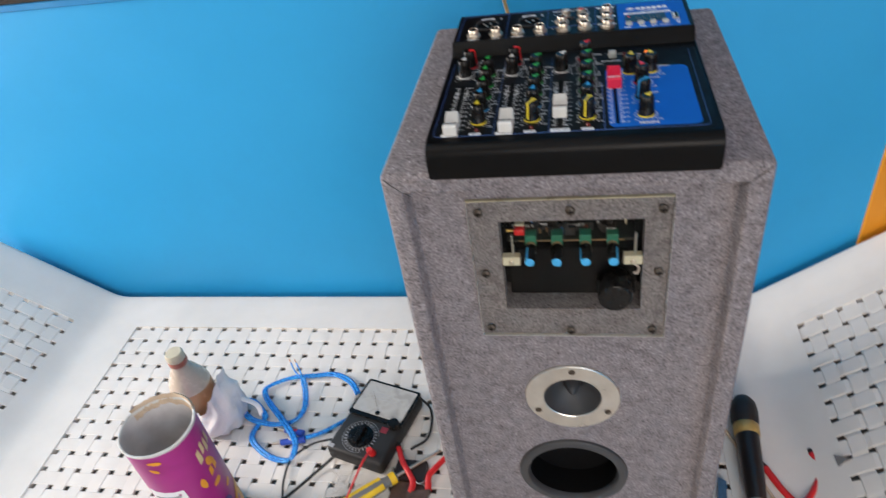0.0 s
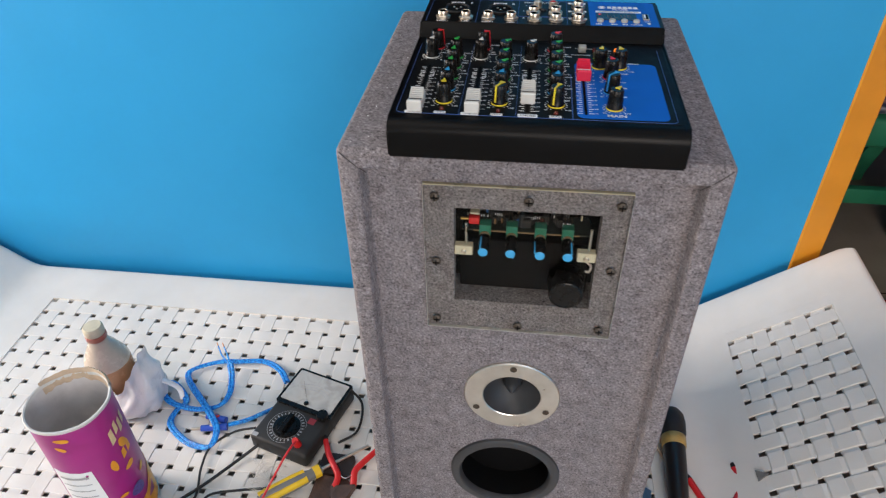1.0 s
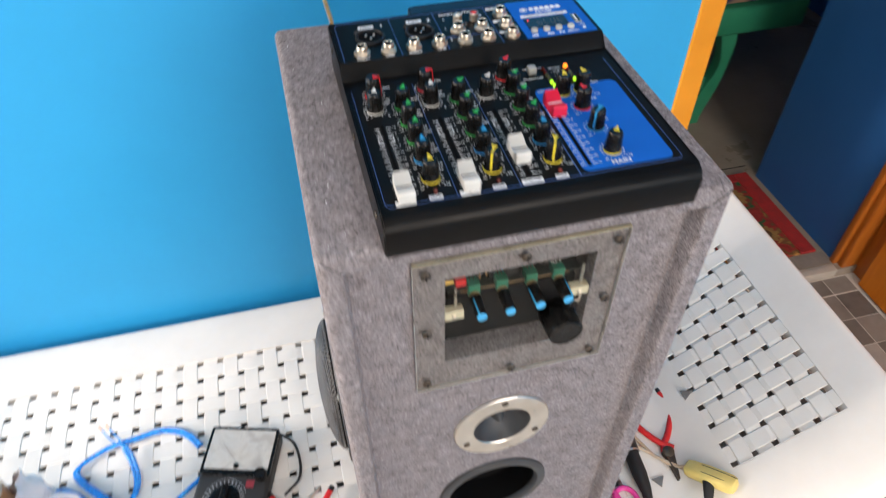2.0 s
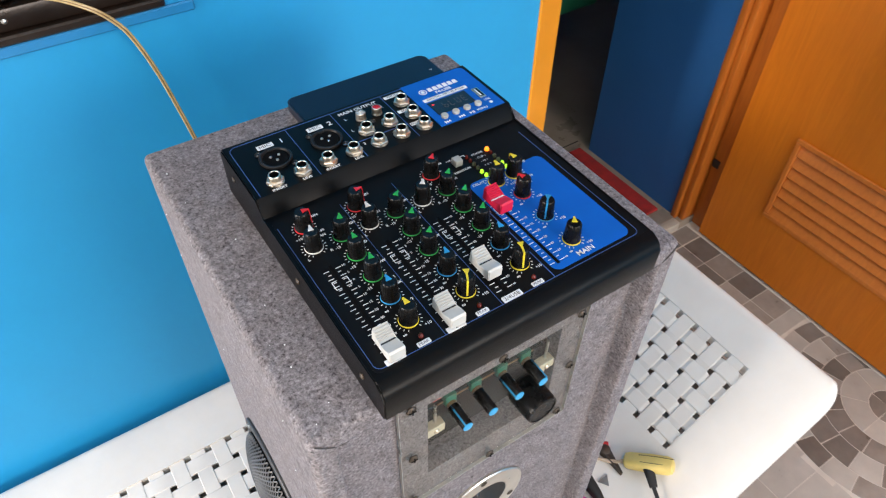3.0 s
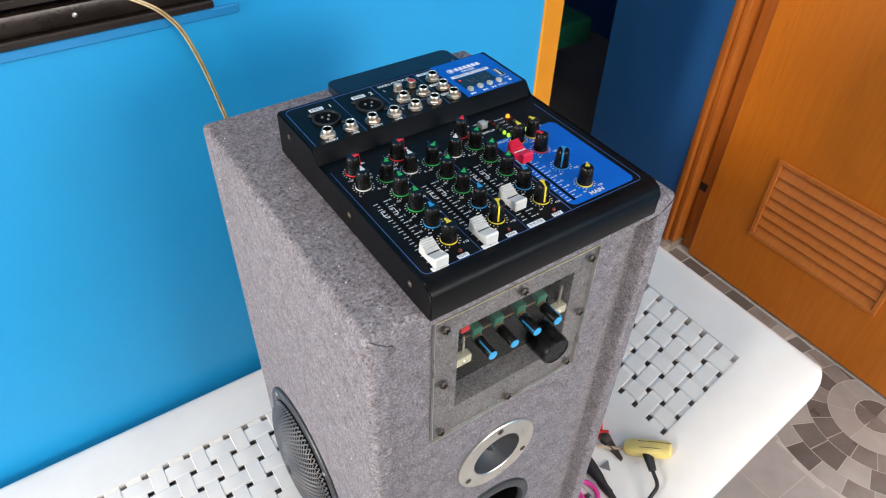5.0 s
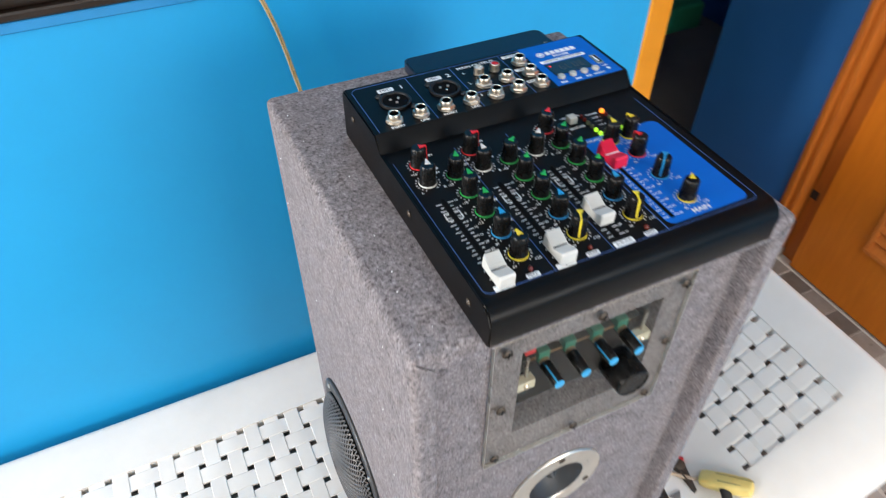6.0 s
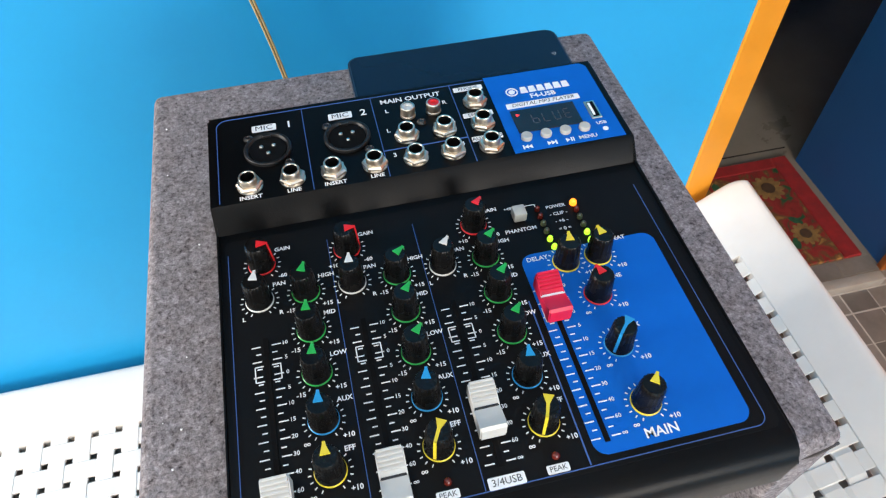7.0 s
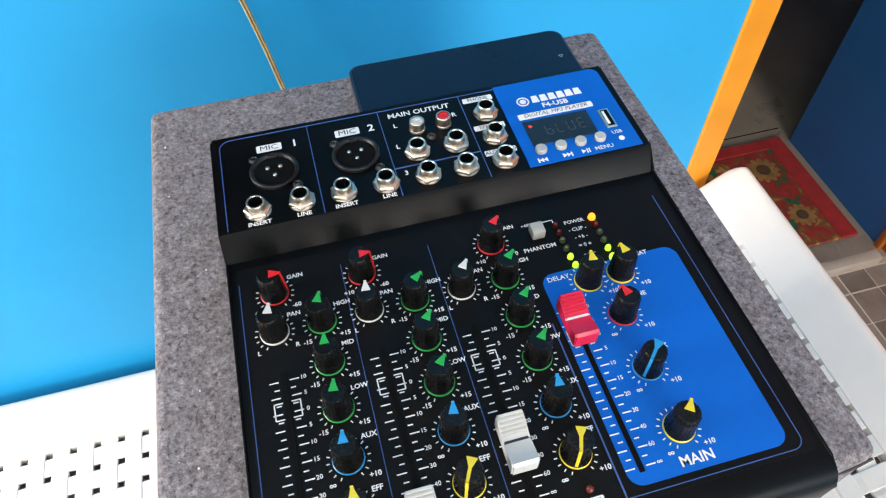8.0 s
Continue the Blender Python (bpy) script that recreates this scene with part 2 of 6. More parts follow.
def box(bm, x0, x1, y0, y1, z0, z1, bev=0.0, seg=2):
    r = bmesh.ops.create_cube(bm, size=1.0)
    vs = r["verts"]
    for v in vs:
        v.co = Vector((x0 + (v.co.x + 0.5) * (x1 - x0), y0 + (v.co.y + 0.5) * (y1 - y0), z0 + (v.co.z + 0.5) * (z1 - z0)))
    if bev:
        es = list({e for v in vs for e in v.link_edges})
        bmesh.ops.bevel(bm, geom=es, offset=bev, segments=seg, affect="EDGES", profile=0.5)
    return bm


def ring_face(bm, a, b):
    n = len(a)
    for i in range(n):
        bm.faces.new((a[i], a[(i + 1) % n], b[(i + 1) % n], b[i]))


def lathe(bm, profile, n=28, m=None, caps=(True, True)):
    """Turns (radius, height) pairs round z, then moves by m."""
    m = m or Matrix()
    rings = []
    for r, z in profile:
        rings.append([bm.verts.new(m @ Vector((r * math.cos(2 * math.pi * i / n), r * math.sin(2 * math.pi * i / n), z))) for i in range(n)])
    for a, b in zip(rings, rings[1:]):
        ring_face(bm, a, b)
    if caps[0]:
        bm.faces.new(rings[0][::-1])
    if caps[1]:
        bm.faces.new(rings[-1])
    return bm


def along(p0, p1):
    """The pose that carries z onto the way from p0 to p1."""
    d = Vector(p1) - Vector(p0)
    return Matrix.Translation(p0) @ d.to_track_quat("Z", "Y").to_matrix().to_4x4()


def rod(bm, p0, p1, r0, r1=None, n=14):
    length = (Vector(p1) - Vector(p0)).length
    return lathe(bm, [(r0, 0), (r0 if r1 is None else r1, length)], n, along(p0, p1))


def curve_points(pts, steps=8):
    """A smooth line through the points."""
    p = [Vector(q) for q in pts]
    p = [2 * p[0] - p[1]] + p + [2 * p[-1] - p[-2]]
    out = []
    for i in range(1, len(p) - 2):
        for k in range(steps):
            t = k / steps
            a, b, c, d = p[i - 1], p[i], p[i + 1], p[i + 2]
            out.append(0.5 * ((2 * b) + (c - a) * t + (2 * a - 5 * b + 4 * c - d) * t * t + (3 * b - a - 3 * c + d) * t ** 3))
    out.append(p[-2])
    return out


def sweep(bm, pts, r, n=8, steps=8, taper=None, flat=1.0):
    """A round (or flattened) cord along a smooth line."""
    line = curve_points(pts, steps) if steps > 1 else [Vector(q) for q in pts]
    rings, up = [], Vector((0, 0, 1))
    for i, q in enumerate(line):
        d = (line[min(i + 1, len(line) - 1)] - line[max(i - 1, 0)]).normalized()
        side = d.cross(up)
        side = side.normalized() if side.length > 1e-4 else Vector((1, 0, 0))
        top = side.cross(d).normalized()
        rr = r if taper is None else r * (taper[0] + (taper[1] - taper[0]) * i / (len(line) - 1))
        rings.append([bm.verts.new(q + rr * (math.cos(2 * math.pi * k / n) * side + flat * math.sin(2 * math.pi * k / n) * top)) for k in range(n)])
    for a, b in zip(rings, rings[1:]):
        ring_face(bm, a, b)
    bm.faces.new(rings[0][::-1])
    bm.faces.new(rings[-1])
    return bm


def prism(bm, outline, z0, z1, m=None):
    """A flat outline of (x, y) pairs with thickness."""
    m = m or Matrix()
    a = [bm.verts.new(m @ Vector((x, y, z0))) for x, y in outline]
    b = [bm.verts.new(m @ Vector((x, y, z1))) for x, y in outline]
    ring_face(bm, a, b)
    bm.faces.new(a[::-1])
    bm.faces.new(b)
    return bm


def round_rect(x0, x1, y0, y1, r, n=6):
    out = []
    for cx, cy, a0 in ((x1 - r, y1 - r, 0), (x0 + r, y1 - r, 90), (x0 + r, y0 + r, 180), (x1 - r, y0 + r, 270)):
        for k in range(n + 1):
            a = radians(a0 + 90 * k / n)
            out.append((cx + r * math.cos(a), cy + r * math.sin(a)))
    return out


def extrude_x(bm, outline, x0, x1):
    """An outline of (y, z) pairs drawn out along x."""
    a = [bm.verts.new((x0, y, z)) for y, z in outline]
    b = [bm.verts.new((x1, y, z)) for y, z in outline]
    ring_face(bm, a, b)
    bm.faces.new(a[::-1])
    bm.faces.new(b)
    return bm


def lettering(bm, words, x, y, z, size, align="CENTER", m=None, stretch=1.0, shear=0.0, thick=0.008):
    """Adds flat letters of the built-in font, standing on the plane z."""
    data = bpy.data.curves.new("letters", "FONT")
    data.body, data.size, data.align_x, data.align_y, data.resolution_u, data.shear = words, size, align, "CENTER", 2, shear
    data.offset = 1.5 * thick * size
    ob = bpy.data.objects.new("letters", data)
    me = bpy.data.meshes.new_from_object(ob)
    me.transform((m or Matrix()) @ pose(x, y, z) @ Matrix.Diagonal((stretch, 1, 1, 1)))
    bm.from_mesh(me)
    bpy.data.objects.remove(ob)
    bpy.data.meshes.remove(me)
    return bm


def B():
    return bmesh.new()


# ---- the room ----
FLOOR, INNER, SEAT, TOP = 0.045, 0.07, 0.380, 1.0
WALL_Y, DOOR_X = 0.543, 1.135

ground = solid("floor", box(B(), -2.6, DOOR_X + 0.15, -2.6, WALL_Y + 0.022, FLOOR - 0.12, FLOOR - 0.0005), surface("grey_grout", (0.58, 0.54, 0.49), 0.8, vary=0.12, scale=14), "pale grey grout under stone-look floor tiles", "floor", "structure")

# back wall with the window opening, ending at the doorway
WIN_Z, WIN_X1 = 1.017, -0.060
bm = B()
box(bm, -2.6, 0.479, WALL_Y, WALL_Y + 0.13, FLOOR - 0.1, WIN_Z)
box(bm, WIN_X1, 0.479, WALL_Y, WALL_Y + 0.13, WIN_Z, 2.6)
box(bm, -2.6, -1.35, WALL_Y, WALL_Y + 0.13, WIN_Z, 2.6)
box(bm, -1.35, WIN_X1, WALL_Y, WALL_Y + 0.13, 1.95, 2.6)
solid("wall_north", bm, WALL_BLUE, "bright sky-blue painted plaster wall behind the lounger", "wall", "structure")
bm = B()
box(bm, 0.479, 0.522, WALL_Y - 0.004, WALL_Y + 0.134, FLOOR, 2.1, 0.002, 1)
solid("trim", bm, ORANGE, "orange painted edge strip at the doorway corner", "trim", "structure")
bm = B()
box(bm, 0.479, DOOR_X + 0.15, WALL_Y, WALL_Y + 0.13, 2.1, 2.6)
solid("wall_lintel", bm, WALL_BLUE, "sky-blue wall over the open doorway", "wall", "structure")

# right wall with the louvred door
bm = B()
box(bm, DOOR_X + 0.01, DOOR_X + 0.15, -2.6, -0.36, FLOOR - 0.1, 2.6)
box(bm, DOOR_X + 0.01, DOOR_X + 0.15, -0.36, 0.59, 2.12, 2.6)
solid("wall_east", bm, WALL_BLUE, "sky-blue painted wall holding the wooden door", "wall", "structure")

bm = B()
box(bm, -2.6, -2.45, -2.6, -0.45, FLOOR - 0.1, 2.6)
box(bm, -2.6, -2.45, 0.48, WALL_Y, FLOOR - 0.1, 2.6)
box(bm, -2.6, -2.45, -0.45, 0.48, FLOOR - 0.1, 0.72)
box(bm, -2.6, -2.45, -0.45, 0.48, 2.08, 2.6)
solid("wall_west", bm, PLAIN_WALL, "plain cream wall with a wide window opening", "wall", "structure")
bm = B()
box(bm, -2.45, -0.05, -2.6, -2.45, FLOOR - 0.1, 2.6)
box(bm, -0.05, DOOR_X + 0.01, -2.6, -2.45, FLOOR - 0.1, 0.93)
box(bm, -0.05, DOOR_X + 0.01, -2.6, -2.45, 2.37, 2.6)
solid("wall_south", bm, PLAIN_WALL, "plain cream wall with a window opening", "wall", "structure")
solid("ceiling", box(B(), -2.6, 1.6, -2.6, 2.4, 2.6, 2.7), CEILING_MAT, "plain white painted ceiling", "ceiling", "structure")

# space beyond the doorway
bm = B()
box(bm, 0.479, 2.0, WALL_Y + 0.013, 2.3, FLOOR - 0.1, INNER)
solid("floor_inner", bm, surface("brown_stone_tile", (0.27, 0.225, 0.18), 0.35, vary=0.2, scale=5, grain=120, bump=0.06), "brown stone-look tiled floor beyond the doorway", "floor", "structure")
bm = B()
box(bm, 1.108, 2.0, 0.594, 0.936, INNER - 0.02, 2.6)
solid("wall_inner", bm, DEEP_BLUE, "blue painted wall beside the doorway, coloured darker for its shade", "wall", "structure")
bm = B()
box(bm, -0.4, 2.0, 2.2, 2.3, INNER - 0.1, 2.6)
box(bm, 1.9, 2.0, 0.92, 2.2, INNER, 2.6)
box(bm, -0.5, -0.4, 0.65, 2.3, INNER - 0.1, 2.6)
solid("wall_far", bm, DEEP_BLUE, "blue painted wall of the room beyond, coloured darker for its shade", "wall", "structure")

# ---- white plastic lounger ----
X_L, X_R, SLOPE = -1.0, 0.312, 0.75
Y_F, Y_B = -0.090, 0.526
END_L, END_R = -1.247, 0.559


def bed(x):
    """Height of the lounger's top along its length: flat, with both ends sloping up."""
    def rise(d):
        if d < -0.02:
            return 0.0
        if d < 0.02:
            return SLOPE * (d + 0.02) ** 2 / 0.08
        return SLOPE * d
    return SEAT + rise(x - X_R) + rise(X_L - x)


def edge_drop(d, r=0.014):
    return 0.0 if d >= r else r - math.sqrt(max(0.0, r * r - (r - d) ** 2))


def shell(bm, xs, ys, depth=0.016):
    """A moulded piece of the frame over the given lines, its outer edges rolled down."""
    def corner(x, y):
        r, k = 0.026, 0.0
        for e, s in ((END_R, 1), (END_L, -1)):
            d = (x - (e - s * r)) * s
            if d > 0:
                k = r - math.sqrt(max(0.0, r * r - d * d))
        mid, half = (Y_F + Y_B) / 2, (Y_B - Y_F) / 2
        return mid + (y - mid) * (half - k) / half
    top, low = [], []
    for x in xs:
        a, b = [], []
        for y in ys:
            yy = corner(x, y)
            d = min(y - Y_F, Y_B - y, x - END_L, END_R - x)
            a.append(bm.verts.new((x, yy, bed(x) - edge_drop(max(0.0, d)))))
            # deeper unseen skirt, added to keep light from under the seat
            side = (y - Y_F < 0.012 and X_L < x < X_R - 0.02) or (Y_B - y < 0.012 and x < END_R - 0.03)
            rim = 0.13 if side else 0.032 if min(y - Y_F, Y_B - y, x - END_L, END_R - x) < 0.012 else depth
            b.append(bm.verts.new((x, yy, bed(x) - rim)))
        top.append(a)
        low.append(b)
    nx, ny = len(xs), len(ys)
    for i in range(nx - 1):
        for j in range(ny - 1):
            bm.faces.new((top[i][j], top[i + 1][j], top[i + 1][j + 1], top[i][j + 1]))
            bm.faces.new((low[i][j + 1], low[i + 1][j + 1], low[i + 1][j], low[i][j]))
    for i in range(nx - 1):
        bm.faces.new((top[i][0], low[i][0], low[i + 1][0], top[i + 1][0]))
        bm.faces.new((top[i + 1][-1], low[i + 1][-1], low[i][-1], top[i][-1]))
    for j in range(ny - 1):
        bm.faces.new((top[0][j + 1], low[0][j + 1], low[0][j], top[0][j]))
        bm.faces.new((top[-1][j], low[-1][j], low[-1][j + 1], top[-1][j + 1]))
    return bm


def spread(a, b, step):
    n = max(1, round(abs(b - a) / step))
    return [a + (b - a) * i / n for i in range(n + 1)]


ROWS_Y = [0.4220 - 0.0334 * k for k in range(13)]
ENDS_Y = [0.4030 - 0.0317 * k for k in range(13)]
HEAD_Y = [0.4140 - 0.0321 * k for k in range(13)]
MESH_F, MESH_B = 0.0168, 0.4262
ROLL = [0.0, 0.0015, 0.004, 0.008, 0.014]
FLAT_X = [-0.899 + 0.0326 * k for k in range(35)]
RISE_X = [0.369 + 0.0252 * k for k in range(6)]
FALL_X = [-1.042 - 0.0252 * k for k in range(6)][::-1]

# shade below the weave, put into a grey
HOLE_SHADE = surface("grey_hole_shade", (0.30, 0.29, 0.28), 0.7, vary=0.2, scale=14)
lounger = thing("sun_lounger", (-0.33, 0.2, FLOOR), "white moulded plastic lounger with basket-weave panels and raised ends", "lounger")
back_y = spread(MESH_B, Y_B - 0.014, 0.03) + [Y_B - r for r in ROLL[::-1][1:]]
front_y = [Y_F + r for r in ROLL] + spread(Y_F + 0.014, MESH_F, 0.03)[1:]
mid_x = spread(FALL_X[0] - 0.006, RISE_X[-1] + 0.006, 0.014)
part("rail", shell(B(), mid_x, back_y), WHITE_PLASTIC, lounger, "smooth rolled white rim along the wall", 50)
part("rail", shell(B(), mid_x, front_y), WHITE_PLASTIC, lounger, "smooth rolled white rim at the open side", 50)
full_y = [Y_F + r for r in ROLL] + spread(Y_F + 0.014, Y_B - 0.014, 0.03)[1:] + [Y_B - r for r in ROLL[::-1][1:]]
inner_y = spread(MESH_F, MESH_B, 0.03)
part("end_rim", shell(B(), [*spread(RISE_X[-1] + 0.006, END_R - 0.014, 0.008), *[END_R - r for r in ROLL[::-1][1:]]], full_y), WHITE_PLASTIC, lounger, "rounded raised end", 50)
part("end_rim", shell(B(), [*[END_L + r for r in ROLL], *spread(END_L + 0.014, FALL_X[0] - 0.006, 0.008)[1:]], full_y), WHITE_PLASTIC, lounger, "rounded raised end", 50)
part("cross_band", shell(B(), spread(FLAT_X[-1] + 0.006, RISE_X[0] - 0.006, 0.01), inner_y), WHITE_PLASTIC, lounger, "", 50)
part("cross_band", shell(B(), spread(FALL_X[-1] + 0.006, FLAT_X[0] - 0.006, 0.01), inner_y), WHITE_PLASTIC, lounger, "", 50)


def weave(cols, rows, hx, hy, wave):
    """Strips of one woven panel: holes stay open where the lines of cols and rows cross."""
    rows = sorted(rows)
    px, py = cols[1] - cols[0], rows[1] - rows[0]

    def ribbon(run, across, horizontal, odd):
        bm = B()
        loops = []
        for cell, s in run:
            loop = []
            lift = wave * (1 if (cell % 2 == 0) == bool(odd) else -1) * (1 if horizontal else -1)
            for w, dz in ((0.02, -0.0045), (0.0, -0.0006), (0.04, 0.0), (0.96, 0.0), (1.0, -0.0006), (0.98, -0.0045)):
                c = across[0] + (across[1] - across[0]) * w
                x, y = (s, c) if horizontal else (c, s)
                loop.append(bm.verts.new((x, y, bed(x) - 0.0022 + lift + dz)))
            loops.append(loop)
        for a, b in zip(loops, loops[1:]):
            ring_face(bm, a, b)
        bm.faces.new(loops[0][::-1])
        bm.faces.new(loops[-1])
        part("strip", bm, WHITE_PLASTIC, lounger, "", 9)

    nx, ny = len(cols) - 1, len(rows) - 1
    xs = [(i, cols[0] + px * (i + f)) for i in range(nx) for f in (0.09, 0.91)]
    ys = [(i, rows[0] + py * (i + f)) for i in range(ny) for f in (0.09, 0.91)]
    xs = [(-1, cols[0] - 0.25 * px)] + xs + [(nx, cols[-1] + 0.25 * px)]
    ys = [(-1, rows[0] - 0.25 * py)] + ys + [(ny, rows[-1] + 0.25 * py)]
    for j in range(ny):
        ribbon(xs, (rows[j] + hy / 2, rows[j + 1] - hy / 2), True, j % 2)
    for i in range(nx):
        ribbon(ys, (cols[i] + hx / 2, cols[i + 1] - hx / 2), False, i % 2)


for cols, rows in ((RISE_X, ENDS_Y), (FALL_X, HEAD_Y)):
    across = spread(cols[0] - 0.006, cols[-1] + 0.006, 0.012)
    if MESH_B - rows[0] > 0.006:
        part("panel_border", shell(B(), across, [rows[0] + 0.004, 0.5 * (rows[0] + 0.004 + MESH_B), MESH_B - 0.0002]), WHITE_PLASTIC, lounger, "", 50)
    if rows[-1] - MESH_F > 0.0045:
        part("panel_border", shell(B(), across, [MESH_F + 0.0002, rows[-1] - 0.004]), WHITE_PLASTIC, lounger, "", 50)


weave(FLAT_X, ROWS_Y, 0.0098, 0.0086, 0.0004)
weave(RISE_X, ENDS_Y, 0.0078, 0.0080, 0.0009)
weave(FALL_X, HEAD_Y, 0.0078, 0.0080, 0.0009)
# added sheets under the woven panels; their grey paints the shade in the holes
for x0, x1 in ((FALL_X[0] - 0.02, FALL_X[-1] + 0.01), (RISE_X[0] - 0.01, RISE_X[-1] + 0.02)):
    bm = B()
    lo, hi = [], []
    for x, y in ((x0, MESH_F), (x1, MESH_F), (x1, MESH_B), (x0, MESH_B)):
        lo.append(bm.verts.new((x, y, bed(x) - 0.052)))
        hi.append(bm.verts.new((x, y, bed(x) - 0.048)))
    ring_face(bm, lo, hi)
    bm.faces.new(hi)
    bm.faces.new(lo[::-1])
    part("under_shell", bm, HOLE_SHADE, lounger, "added grey sheet under the raised end, shade of its holes in the colour")
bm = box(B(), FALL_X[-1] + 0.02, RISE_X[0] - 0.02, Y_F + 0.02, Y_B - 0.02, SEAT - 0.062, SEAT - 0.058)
part("under_shell", bm, HOLE_SHADE, lounger, "added grey sheet under the flat seat, shade of its holes in the colour")
for x in (-0.9, 0.22):
    for y in (-0.05, 0.45):
        bm = B()
        lathe(bm, [(0.02, 0), (0.024, 0.1), (0.03, SEAT - FLOOR - 0.016)], 16, pose(x, y, FLOOR))
        part("leg", bm, WHITE_PLASTIC, lounger)

# ---- loudspeaker box ----
BX, BR, BD = 0.1555, 0.1590, 0.326
RIM, BAFFLE = 0.0280, 0.018
speaker = thing("loudspeaker", (0, 0.16, SEAT), "tall loudspeaker box wrapped in grey carpet felt standing on the lounger", "loudspeaker")


bm = B()
box(bm, -BX, BR, 0, BD, SEAT, TOP, 0.0062, 4)
front = max((f for f in bm.faces if f.normal.y < -0.9), key=lambda f: f.calc_area())
bmesh.ops.inset_region(bm, faces=[front], thickness=RIM - 0.0062 - 0.0064)
for inset, depth in ((0.0012, -0.0006), (0.0014, -0.0026), (0.0014, -0.0120), (0.0010, -0.0018), (0.0014, -0.0008)):
    bmesh.ops.inset_region(bm, faces=[front], thickness=inset, depth=depth)
low = [v for v in front.verts if v.co.z < 0.5 * (SEAT + TOP)]
for v in low:
    v.co.z = SEAT + 0.012
grown = bmesh.ops.extrude_face_region(bm, geom=[front])
bmesh.ops.translate(bm, verts=[g for g in grown["geom"] if isinstance(g, bmesh.types.BMVert)], vec=(0, 0.0455, 0))
bmesh.ops.delete(bm, geom=[front], context="FACES_ONLY")
part("body", bm, FELT, speaker, "grey felt wrapping with a recessed front", 45)
WX0, WX1, WZ0, WZ1 = -0.061, 0.066, 0.829, 0.936


def plate_with_holes(bm, x0, x1, z0, z1, y_front, y_back, rects, circles, n=40):
    """An upright board with square and round openings right through it."""
    def strip(xa, xb, za, zb):
        if xb - xa > 1e-5 and zb - za > 1e-5:
            box(bm, xa, xb, y_front, y_back, za, zb)
    z = z0
    items = sorted([(c[1] - c[2] * 1.02, c[1] + c[2] * 1.02, "c", c) for c in circles] + [(r[2], r[3], "r", r) for r in rects])
    for lo, hi, kind, it in items:
        strip(x0, x1, z, lo)
        if kind == "r":
            strip(x0, it[0], lo, hi)
            strip(it[1], x1, lo, hi)
        else:
            cx, cz, r = it
            h = r * 1.02
            strip(x0, cx - h, lo, hi)
            strip(cx + h, x1, lo, hi)
            rings = []
            for yy in (y_front, y_back):
                inner, outer = [], []
                for k in range(n):
                    a = 2 * math.pi * k / n
                    c, s = math.cos(a), math.sin(a)
                    q = h / max(abs(c), abs(s))
                    inner.append(bm.verts.new((cx + r * c, yy, cz + r * s)))
                    outer.append(bm.verts.new((cx + q * c, yy, cz + q * s)))
                rings.append((inner, outer))
            ring_face(bm, rings[0][0], rings[0][1])
            ring_face(bm, rings[1][1], rings[1][0])
            ring_face(bm, rings[0][0], rings[1][0])
        z = hi
    strip(x0, x1, z, z1)
    bmesh.ops.remove_doubles(bm, verts=bm.verts[:], dist=1e-5)
    return bm


PORT, PORT_R = (-0.002, 0.5545), 0.054
TWEETER = (0.0, 0.6965)
bm = B()
plate_with_holes(bm, -BX + 0.0190, BR - 0.0190, SEAT + 0.0115, TOP - 0.0190, BAFFLE, 0.032, [(WX0, WX1, WZ0, WZ1)], [(*PORT, PORT_R), (*TWEETER, 0.031)])
part("baffle", bm, FELT, speaker, "felt-covered recessed front board")
SEAM = surface("dark_felt_crease", (0.07, 0.065, 0.068), 0.95, vary=0.3, scale=200)
for sgn, edge in ((-1, BX), (1, BR)):
    bm = sweep(B(), [(sgn * (edge - 0.0040), -0.0002, TOP - 0.0040), (sgn * (edge - 0.014), -0.0004, TOP - 0.0135), (sgn * (edge - RIM + 0.004), 0.0035, TOP - RIM + 0.004)], 0.0007, 6, 6, None, 0.5)
    part("seam", bm, SEAM, speaker, "mitred felt seam at the corner")
rl = random.Random(21)
lint = B()
for k in range(18):
    if k % 2:
        p = Vector((rl.uniform(-0.152, -0.118), rl.uniform(0.01, 0.31), TOP + 0.0004))
    else:
        p = Vector((-BX - 0.0004, rl.uniform(0.01, 0.31), rl.uniform(0.6, 0.99)))
    q = rl.uniform(0.0003, 0.0007)
    bmesh.ops.create_icosphere(lint, subdivisions=1, radius=q, matrix=Matrix.Translation(p))
tagged(part("lint", lint, PRINT_WHITE, speaker, "scattered pale lint specks on the felt"), kind="stuff")

# dark lining behind the amplifier window, port and tweeter: shade put in as black
bm = B()
box(bm, WX0 - 0.004, WX1 + 0.004, 0.0322, 0.0595, WZ0 - 0.004, WZ0 - 0.001)
part("cavity_floor", bm, FELT, speaker, "grey felt bottom of the amplifier opening")
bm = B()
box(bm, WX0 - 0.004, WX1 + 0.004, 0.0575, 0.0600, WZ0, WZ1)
part("cavity_back", bm, VOID, speaker, "back of the amplifier opening, its shade put in as black")

# added block in near-black, so that the lower opening stays dark
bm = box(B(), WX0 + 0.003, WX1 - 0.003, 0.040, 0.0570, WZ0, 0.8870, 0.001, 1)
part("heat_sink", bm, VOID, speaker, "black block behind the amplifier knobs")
# clear acrylic cover
PX0, PX1, PZ0, PZ1, PY = -0.087, 0.0885, 0.7955, 0.9605, 0.0140
cover = part("cover_panel", box(B(), PX0, PX1, PY, 0.0176, PZ0, PZ1, 0.0006, 1), ACRYLIC, speaker, "clear acrylic cover plate screwed over the amplifier")
